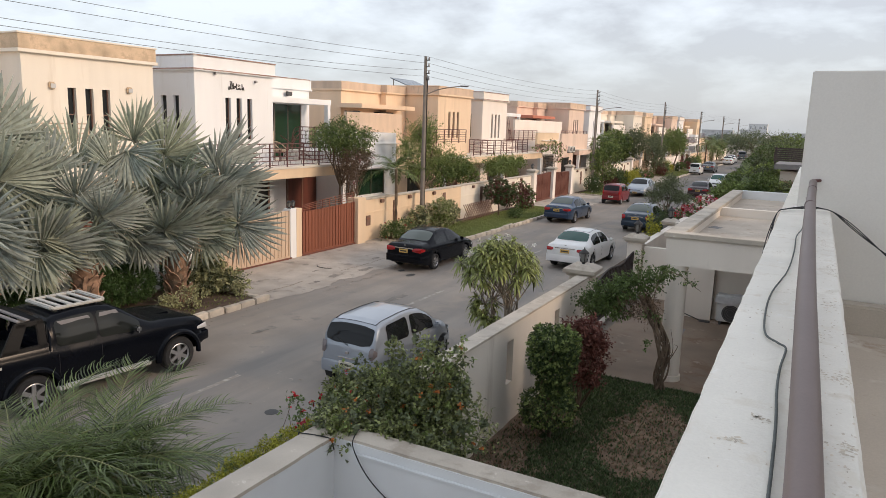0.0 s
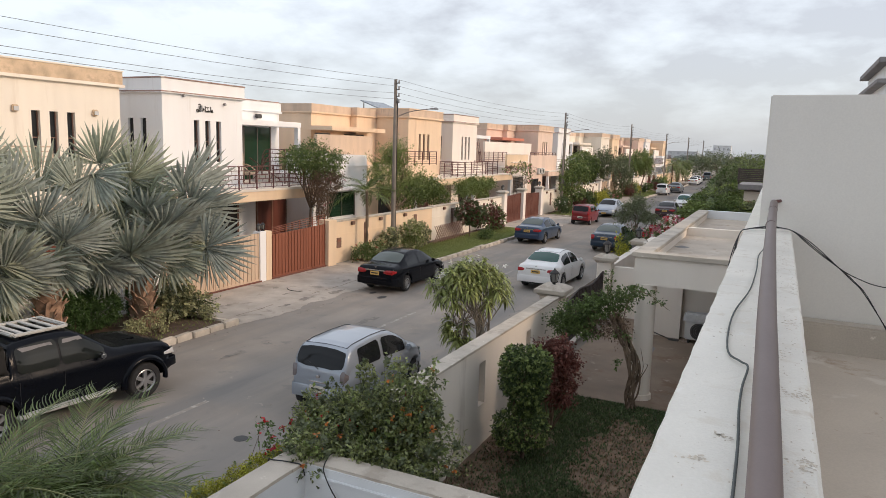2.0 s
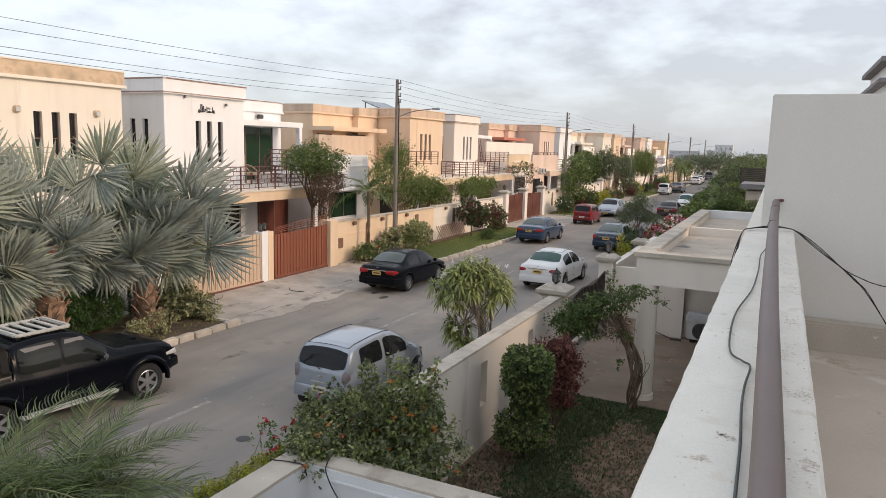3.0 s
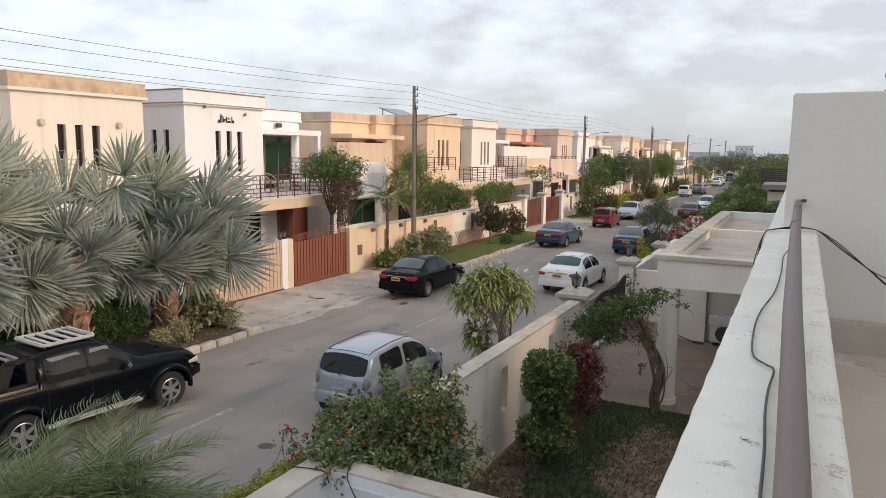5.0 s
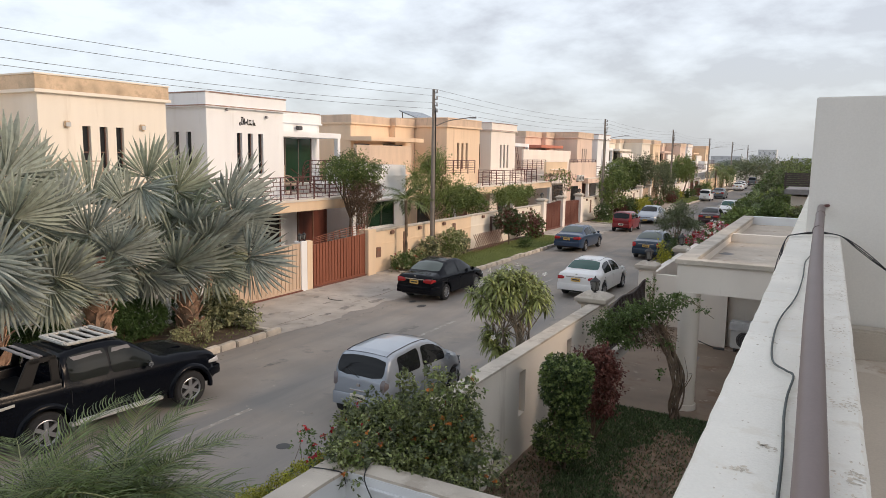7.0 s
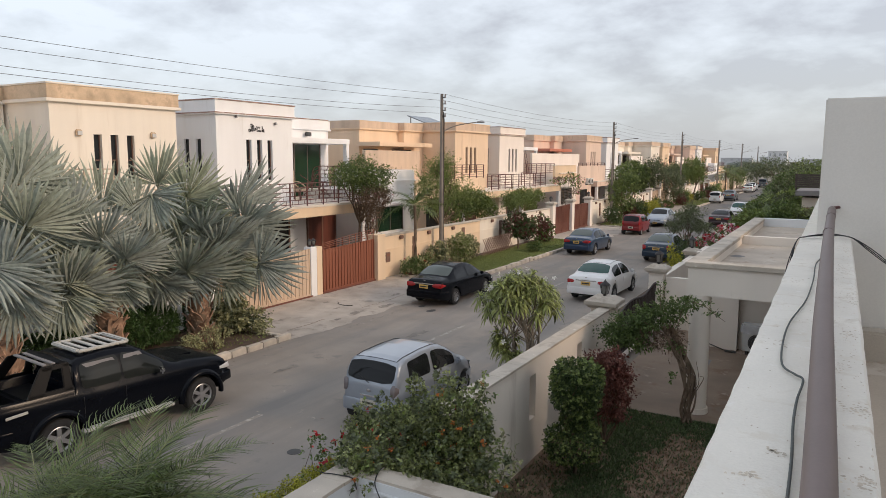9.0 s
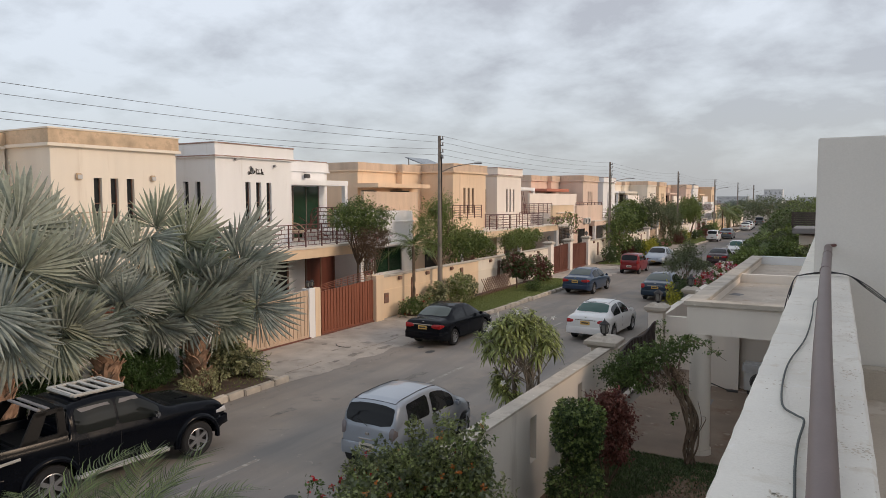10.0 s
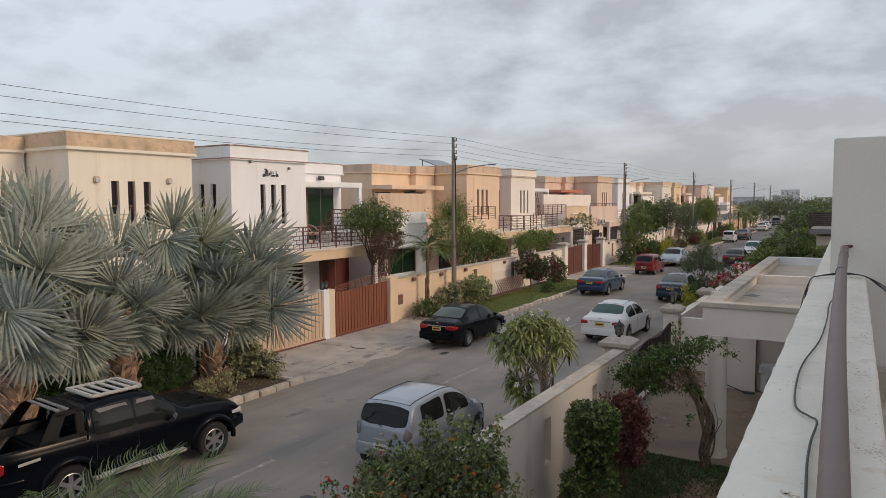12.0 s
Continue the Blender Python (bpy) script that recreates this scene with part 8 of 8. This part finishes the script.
def rosette_tree(place, tips, seed):
    """A many-stemmed small tree whose bare stems each end in a whorl of long drooping leaves."""
    rng = np.random.default_rng(seed)
    ob = thing("frangipani_tree", "many-stemmed small tree with leaf whorls and white flowers", "tree", place)
    feet = [(rng.normal() * 0.10, rng.normal() * 0.12) for _ in range(11)]
    for t, tip in enumerate(tips):
        fx, fy = feet[t % 11]
        lean = math.radians(t % 11 * 32.7)
        fork = (fx + 0.28 * math.cos(lean), fy + 0.28 * math.sin(lean), min(1.55, tip[2] * 0.6))
        mid = Vector(fork).lerp(Vector(tip), 0.5) + Vector((0, 0, -0.08))
        part("stem", tube(curve_points([(fx, fy, -0.05), (fx * 0.6 + fork[0] * 0.4, fy * 0.6 + fork[1] * 0.4, fork[2] * 0.5), fork, mid, tip], 4), 0.019, 5, 0.55), M["pale_bark"], ob)
        verts, faces = [], []
        for k in range(44):
            a = k * 2.39996 + rng.normal() * 0.2
            el = math.radians(62 - 106 * (k / 44) + rng.normal() * 9)
            ln = 0.265 * (0.75 + 0.45 * rng.random())
            d = np.array((math.cos(a) * math.cos(el), math.sin(a) * math.cos(el), math.sin(el)))
            side = np.array((-math.sin(a), math.cos(a), 0)) * ln * 0.076
            o = np.array(tip) + np.array((0, 0, 0.03 - 0.07 * k / 44))
            i = len(verts)
            for f, w, sag in ((0.06, 0.4, 0.0), (0.42, 1.0, 0.03), (0.76, 0.95, 0.24)):
                p = o + d * ln * f - np.array((0, 0, sag * ln))
                verts += [tuple(p - side * w), tuple(p + side * w)]
            verts.append(tuple(o + d * ln - np.array((0, 0, 0.56 * ln))))
            faces += [(i, i + 1, i + 3, i + 2), (i + 2, i + 3, i + 5, i + 4), (i + 4, i + 5, i + 6)]
        me = bpy.data.meshes.new("leaf_whorl")
        me.from_pydata(verts, [], faces)
        tagged(part("leaf_whorl", me, M["leaf_frangi"], ob, "whorl of long drooping green leaves"), kind="stuff")
    for k in range(22):
        tip = tips[(3 + k // 2 * 19) % 50 if k < 20 else 54 + k % 2]
        bm = bmesh.new()
        for q in range(5):
            a = q * 2 * math.pi / 5
            v = [bm.verts.new(p) for p in ((0, 0, 0), (0.06 * math.cos(a - 0.5), 0.06 * math.sin(a - 0.5), 0.03), (0.10 * math.cos(a), 0.10 * math.sin(a), 0.02), (0.06 * math.cos(a + 0.5), 0.06 * math.sin(a + 0.5), 0.03))]
            bm.faces.new(v)
        fl = part("flower", bm, M["petal_white"], ob, "white five-petalled flower")
        fl.rotation_euler = (rng.normal() * 0.7, rng.normal() * 0.7, 0)
        fl.scale = (0.80, 0.80, 0.80)
        fl.location = (tip[0] + rng.normal() * 0.06, tip[1] + rng.normal() * 0.06, tip[2] + 0.25 + 0.07 * rng.random())
    return ob


rng_t = np.random.default_rng(23)
TIPS = []
for k in range(52):
    a, f = k * 2.39996, math.sqrt((k + 0.5) / 52)
    TIPS.append((-0.10 + 0.88 * f * math.cos(a) + rng_t.normal() * 0.05, 0.88 * f * math.sin(a) + rng_t.normal() * 0.05, 2.92 - 0.60 * f ** 2.4 - (0.0 if k % 3 else 0.30) + rng_t.normal() * 0.07))
for k in range(9):
    TIPS.append((-0.18 + rng_t.normal() * 0.17, -0.30 + rng_t.normal() * 0.17, 1.02 + 0.07 * k))
rosette_tree((-6.15, 14.55, 0.02), TIPS, 121)

# climber on the carport column
vine = thing("bougainvillea", "bougainvillea climber with twisted bare stems on the carport column", "climber", (-2.52, 14.98, 0.03))
rng_b = np.random.default_rng(131)
for k in range(17):
    a = k * 0.7
    pts = [(rng_b.normal() * 0.06, rng_b.normal() * 0.04, 0.0)]
    for z in (0.35, 0.8, 1.15, 1.45, 1.8, 2.05):
        sweep = 0.06 * z if z < 1.0 else 0.06 - (z - 1.0) * 0.50
        pts.append((sweep + 0.09 * math.cos(a + z * 2.2) + rng_b.normal() * 0.035, 0.06 * math.sin(a + z * 2.5), z))
    part("stem", tube(curve_points(pts, 5), 0.016 + 0.006 * (k % 3), 6, 0.6), M["bark"], vine, "twisted grey-brown bare stem")
for pts in (((-0.3, 0, 1.7), (-0.1, -0.25, 2.6), (0.25, -0.3, 2.66), (0.5, -0.3, 2.5), (0.72, -0.3, 2.36)), ((-0.4, 0, 1.6), (-0.6, -0.1, 2.4), (-0.63, -0.1, 2.98)), ((-0.3, 0, 1.5), (-1.0, 0, 2.1), (-1.8, 0.1, 1.7)), ((-0.05, 0.02, 0.5), (0.26, -0.22, 0.95), (0.18, -0.2, 1.45)), ((0.02, 0.0, 0.4), (0.34, -0.2, 1.05), (0.28, -0.2, 1.12))):
    part("stem", tube(curve_points([Vector(p) for p in pts], 5), 0.011, 5, 0.4), M["bark"], vine)
tagged(part("foliage", leaf_cloud("foliage", [(-0.45, 0.05, 2.35, 0.38, 0.35, 0.28), (-0.9, 0.1, 2.15, 0.42, 0.4, 0.32), (-1.35, 0.1, 1.9, 0.45, 0.4, 0.36), (-1.62, 0.1, 1.68, 0.35, 0.35, 0.30), (-1.15, 0.0, 1.62, 0.40, 0.35, 0.22), (-0.1, -0.1, 2.62, 0.34, 0.3, 0.13), (-0.62, -0.05, 2.82, 0.10, 0.10, 0.24)], 7200, 0.062, rng_b, aspect=0.6, shell=0.45), M["leaf_mid"], vine), kind="stuff")
tagged(part("foliage", leaf_cloud("foliage", [(0.2, -0.3, 2.68, 0.22, 0.12, 0.07), (0.48, -0.3, 2.52, 0.16, 0.1, 0.06), (0.70, -0.3, 2.38, 0.09, 0.08, 0.05), (-0.30, -0.1, 0.95, 0.05, 0.06, 0.10), (-0.3, 0.0, 1.62, 0.25, 0.2, 0.12)], 420, 0.06, rng_b, aspect=0.6), M["leaf_mid"], vine), kind="stuff")
tagged(part("dry_foliage", leaf_cloud("dry_foliage", [(-0.32, 0.0, 1.85, 0.26, 0.25, 0.42), (-0.75, 0.05, 1.75, 0.35, 0.3, 0.22)], 1500, 0.055, rng_b, aspect=0.35), M["leaf_dry"], vine, "dry brown twigs and leaves"), kind="stuff")


def lawn_bare(x, y):
    """True on the bare earth: a worn patch in the lawn's middle and a strip along the wall."""
    wob = 0.45 * noise.noise(Vector((x * 1.1, y * 1.1, 5.0))) + 0.3 * noise.noise(Vector((x * 3.5, y * 3.5, 2.0))) + 0.35 * noise.noise(Vector((x * 11, y * 11, 2.0)))
    d1 = math.hypot((x + 2.25) / 0.72, (y - 12.7) / 1.5) - 1
    d2 = math.hypot((x + 2.0) / 0.95, (y - 11.4) / 0.6) - 1
    d3 = (x + 3.62 - 0.2 * math.sin(y)) / 0.6 if y < 12.9 else 1.0
    return min(d1, d2, d3) + wob < 0.0


lawn_grass = grass_patch(-4.6, -0.2, 6.5, 15.2, 0.0, 95000, 9, 0.05, "patchy dark green lawn grass", keep=lambda x, y: lawn_bare(x, y) and random.random() > 0.13)
dry = grass_patch(-4.6, -0.2, 6.5, 15.2, 0.0, 13000, 10, 0.045, "dry straw-coloured grass on the bare patches", keep=lambda x, y: not lawn_bare(x, y) and random.random() > 0.06)
dry.data.materials[0] = M["straw"]
lawn_grass.data.materials[0] = M["lawn_grass"]
shrub("seedling", "thin pale stray seedling at the wall foot", (-4.5, 9.7, 0.0), [(0.15, 0.1, 0.9, 0.25, 0.2, 0.5)], 60, 0.11, M["leaf_varieg"], 3, 0.008, seed=141)

# wooden trellis by the purple tree
lat = thing("trellis", "brown wooden lattice screen leaning by the shrubs", "trellis", (-16.75, 33.9, 0.13), 2)
for i in range(15):
    for sg in (-1, 1):
        bm = boxes((-0.012, 0.012, -0.022, 0.022, -0.85, 0.85))
        sl = part("slat", bm, M["brown_trim"], lat)
        sl.matrix_basis = pose(0.02 * sg, 0.2 + i * 0.25, 0.66, 45 * sg, 0, 0) @ Matrix.Diagonal((1, 1, 0.8, 1))


# ---- smaller things across the road ----
def apron_z(x):
    return 0.008 + 0.13 * max(0.0, (KERB_X + 0.25 - x) / (KERB_X + 0.25 - WALL_X))


def flat_stain(name, label, x, y, rx, ry, seed, material, lift=0.007, turn=0.0):
    """An irregular thin patch on the ground."""
    rng = random.Random(seed)
    bm = bmesh.new()
    ring = []
    for i in range(22):
        a = i * 2 * math.pi / 22
        k = 0.62 + 0.38 * noise.noise(Vector((math.cos(a) * 1.7, math.sin(a) * 1.7, seed))) + rng.uniform(-0.12, 0.12)
        dx, dy = rx * k * math.cos(a), ry * k * math.sin(a)
        px, py = x + dx * math.cos(turn) - dy * math.sin(turn), y + dx * math.sin(turn) + dy * math.cos(turn)
        ring.append(bm.verts.new((px, py, apron_z(px) + lift)))
    bm.faces.new(ring)
    return tagged(part(name, bm, material), label, "stain", kind="structure")


M["damp"] = mat("damp_concrete", (0.225, 0.20, 0.175), 0.8, 0.25, 2.0, 60, 0.3, spots=(((0.36, 0.32, 0.275), 0.52, 3.0),))
for i, (x, y, rx, ry) in enumerate(((-15.0, 19.8, 0.28, 0.75), (-14.78, 21.5, 0.20, 0.75), (-14.95, 18.6, 0.14, 0.5), (-16.0, 20.0, 0.10, 0.35), (-16.9, 20.5, 0.14, 0.25), (-15.6, 23.4, 0.16, 0.5), (-16.4, 17.6, 0.16, 0.45))):
    flat_stain("damp_stain", "dark damp stain on the concrete apron", x, y, rx, ry, 60 + i, M["damp"])
for i, (x, y, rx, ry) in enumerate(((-11.5, 18.4, 0.22, 0.9), (-9.9, 15.5, 0.12, 0.4), (-12.6, 13.5, 0.15, 0.6), (-10.6, 22.6, 0.16, 0.7), (-9.3, 20.2, 0.1, 0.35))):
    flat_stain("tar_patch", "darker worn patch on the asphalt", x, y, rx, ry, 80 + i, M["asphalt_patch"], 0.001)
hose = thing("rubber_hose", "short curved piece of black rubber hose on the apron", "hose", (-16.2, 20.9, apron_z(-16.2) + 0.012))
part("tube", tube([(0.36 * math.cos(a) * -1 + 0.05, 0.28 * math.sin(a) - 0.1, -0.038 * (0.36 * -math.cos(a))) for a in np.linspace(3.4, 6.1, 14)], 0.011, 6), M["black_cable"], hose)
for i, (y, w) in enumerate(((18.0, 0.6), (19.2, 1.0), (20.9, 0.5))):
    bm, last = bmesh.new(), None
    for k in range(14):
        yy = y + w * k / 13 * 1.6
        xx = KERB_X + 0.65 + 0.08 * math.sin(k * 1.3 + i) + 0.05 * k / 13
        pair = (bm.verts.new((xx - 0.02 - 0.015 * math.sin(k * 2.1), yy, 0.010)), bm.verts.new((xx + 0.02, yy, 0.010)))
        if last:
            bm.faces.new((last[0], last[1], pair[1], pair[0]))
        last = pair
    tagged(part("road_crack", bm, M["damp"]), "dark crack in the asphalt beside the apron", "crack", kind="structure")

box_ob = thing("letter_box", "small brown metal letter box set in the peach wall", "letter box", (WALL_X + 0.0, 26.35, 0.85))
part("casing", boxes((0.002, 0.075, -0.17, 0.17, 0.0, 0.46), bevel=0.01), M["brown_trim"], box_ob)
part("flap", boxes((0.075, 0.085, -0.12, 0.12, 0.30, 0.36), bevel=0.003), M["gate_brown"], box_ob, "red-brown flap")

ladder = thing("ladder", "rusty metal ladder leaning on the terrace wall", "ladder", (-25.35, 59.6, FLOOR1))
for u in (-0.22, 0.22):
    bm = bmesh.new()
    rod(bm, (0.45, u, 0.0), (-0.10, u, 3.0), 0.025, seg=6)
    part("rail", bm, M["brown_iron"], ladder)
for i in range(9):
    f = (i + 0.7) / 9.5
    bm = bmesh.new()
    rod(bm, (0.45 - 0.55 * f, -0.22, 3.0 * f), (0.45 - 0.55 * f, 0.22, 3.0 * f), 0.016, seg=6)
    part("rung", bm, M["brown_iron"], ladder)

# climber sprawling over the beam of the off-white house
shrub("bougainvillea", "sprawling half-dry climber over the carport beam", (-21.6, 60.4, 0.0), [(0.1, -2.3, 3.75, 0.5, 1.4, 0.35), (0.1, 0.0, 3.95, 0.55, 1.5, 0.45), (0.1, 2.4, 3.7, 0.5, 1.5, 0.5), (0.1, 2.2, 2.9, 0.4, 0.8, 0.6)], 1500, 0.10, M["leaf_dry"], 7, 0.03, seed=401, category="climber",
      extra=(("green_leaves", 800, 0.11, M["leaf_light"], "scattered green leaves"), ("blossom", 50, 0.12, M["petal_pink"], "scattered pink bracts")))
shrub("shrub", "bright green climbing plant by the carport", (-20.4, 49.2, 0.0), [(0, -1.3, 2.7, 0.6, 1.0, 0.5), (0, 0.9, 2.85, 0.6, 1.1, 0.45), (0, 0.2, 2.1, 0.4, 0.9, 0.5)], 3200, 0.14, M["leaf_light"], 6, 0.03, seed=402)
for y in (68.7, 69.7):
    unit = thing("air_conditioner", "small white air conditioner on the house wall", "air conditioner", (-22.617, y, 3.1), group="wall air conditioners")
    part("casing", boxes((0.0, 0.30, 0, 0.78, 0, 0.6), bevel=0.02), M["ac_white"], unit)
    bm = bmesh.new()
    rod(bm, (0.30, 0.36, 0.3), (0.315, 0.36, 0.3), 0.22, seg=20)
    part("fan_grille", bm, M["drum"], unit, "dark round fan grille")
    part("bracket", boxes((0.0, 0.3, 0.05, 0.09, -0.05, 0.0)), M["black_iron"], unit)
shrub("shrub", "dark red-green shrub beside the trellis", (-17.0, 42.6, 0.12), [(0, 0, 1.0, 0.7, 0.9, 0.8), (0.1, 0.9, 0.7, 0.5, 0.6, 0.6)], 2600, 0.12, M["leaf_red"], 6, seed=404, extra=(("green_leaves", 1300, 0.12, M["leaf_mid"], "green leaves"),))


# ---- distance: far buildings, masts, the near-side plots beyond the carport ----
def far_block(place, w, d, h, material, label, rows=2, cols=4):
    ob = thing("far_building", label, "building", place, group="far buildings")
    part("wall", boxes((0, w, 0, d, 0, h)), material, ob)
    part("roof", boxes((-0.3, w + 0.3, -0.3, d + 0.3, h, h + 0.8)), material, ob)
    for r in range(rows):
        for c in range(cols):
            x = w * (c + 0.3) / cols
            part("window", boxes((x, x + w * 0.32 / cols, -0.12, 0.0, h * (r + 0.35) / rows, h * (r + 0.75) / rows)), M["far_window"], ob)
    return ob


for place, w, d, h, m in (((-76, 900, 0), 20, 16, 15.5, "far_white"), ((-128, 900, 0), 34, 20, 7.5, "far_grey"), ((-172, 930, 0), 26, 20, 8, "far_white"), ((-45, 1000, 0), 50, 20, 6.5, "far_grey"), ((-100, 1060, 0), 18, 20, 9.5, "far_grey"), ((40, 1000, 0), 70, 20, 5.5, "far_grey"), ((-250, 940, 0), 50, 20, 7, "far_grey"), ((-20, 900, 0), 18, 16, 6, "far_grey")):
    far_block(place, w, d, h, M[m], "pale low building on the hazy horizon" if m == "far_white" else "grey low building on the hazy horizon")
mast = thing("lattice_mast", "thin grey lattice mast on the horizon", "mast", (0.0, 900, 0))
bm = bmesh.new()
for sx, sy in ((-1, -1), (1, -1), (1, 1), (-1, 1)):
    rod(bm, (sx * 2.2, sy * 2.2, 0), (sx * 0.35, sy * 0.35, 46), 0.16, seg=4)
for i in range(15):
    z = i * 3.0
    w0, w1 = 2.2 - 1.85 * z / 46, 2.2 - 1.85 * (z + 3) / 46
    for sy in (-1, 1):
        rod(bm, (-w0, sy * w0, z), (w1, sy * w1, z + 3), 0.10, seg=4)
        rod(bm, (w0, sy * w0, z), (-w1, sy * w1, z + 3), 0.10, seg=4)
part("lattice", bm, M["far_grey"], mast)
# far scrub that hides the plain's edge
rng_f = np.random.default_rng(201)
me = leaf_cloud("scrub", [(x, 300 + rng_f.random() * 240, 0.8, 9, 6, 1.8 + rng_f.random() * 1.4) for x in np.linspace(-150, 80, 34)], 15000, 1.5, rng_f)
tagged(part("scrub", me, M["far_scrub"]), "low hazy scrub and trees far off", "trees", kind="stuff")
# the neighbouring balcony glimpsed between the trees
nb = thing("garden_pergola", "dark brown slatted balcony screen among the trees", "screen", (-2.2, 45.0, 0))
part("wall", boxes((0.35, 6, 0, 4, 0, 3.5), bevel=0.02), M["buff_wall"], nb)
part("slab", boxes((0.02, 6, -0.6, 4, 3.62, 3.92), bevel=0.02), M["stone_grey"], nb)
part("ledge", boxes((0.42, 6, -0.6, 0.0, 2.60, 2.95), bevel=0.03), M["brown_trim"], nb, "red-brown ledge below the balcony")
for i in range(7):
    part("slat", boxes((-0.05, 6, -0.55, -0.5, 4.10 + i * 0.11, 4.19 + i * 0.11)), M["dark_slat"], nb)
for x in (0.0, 1.5, 3.3):
    part("post", boxes((x, x + 0.08, -0.5, -0.42, 3.92, 4.88)), M["dark_slat"], nb)
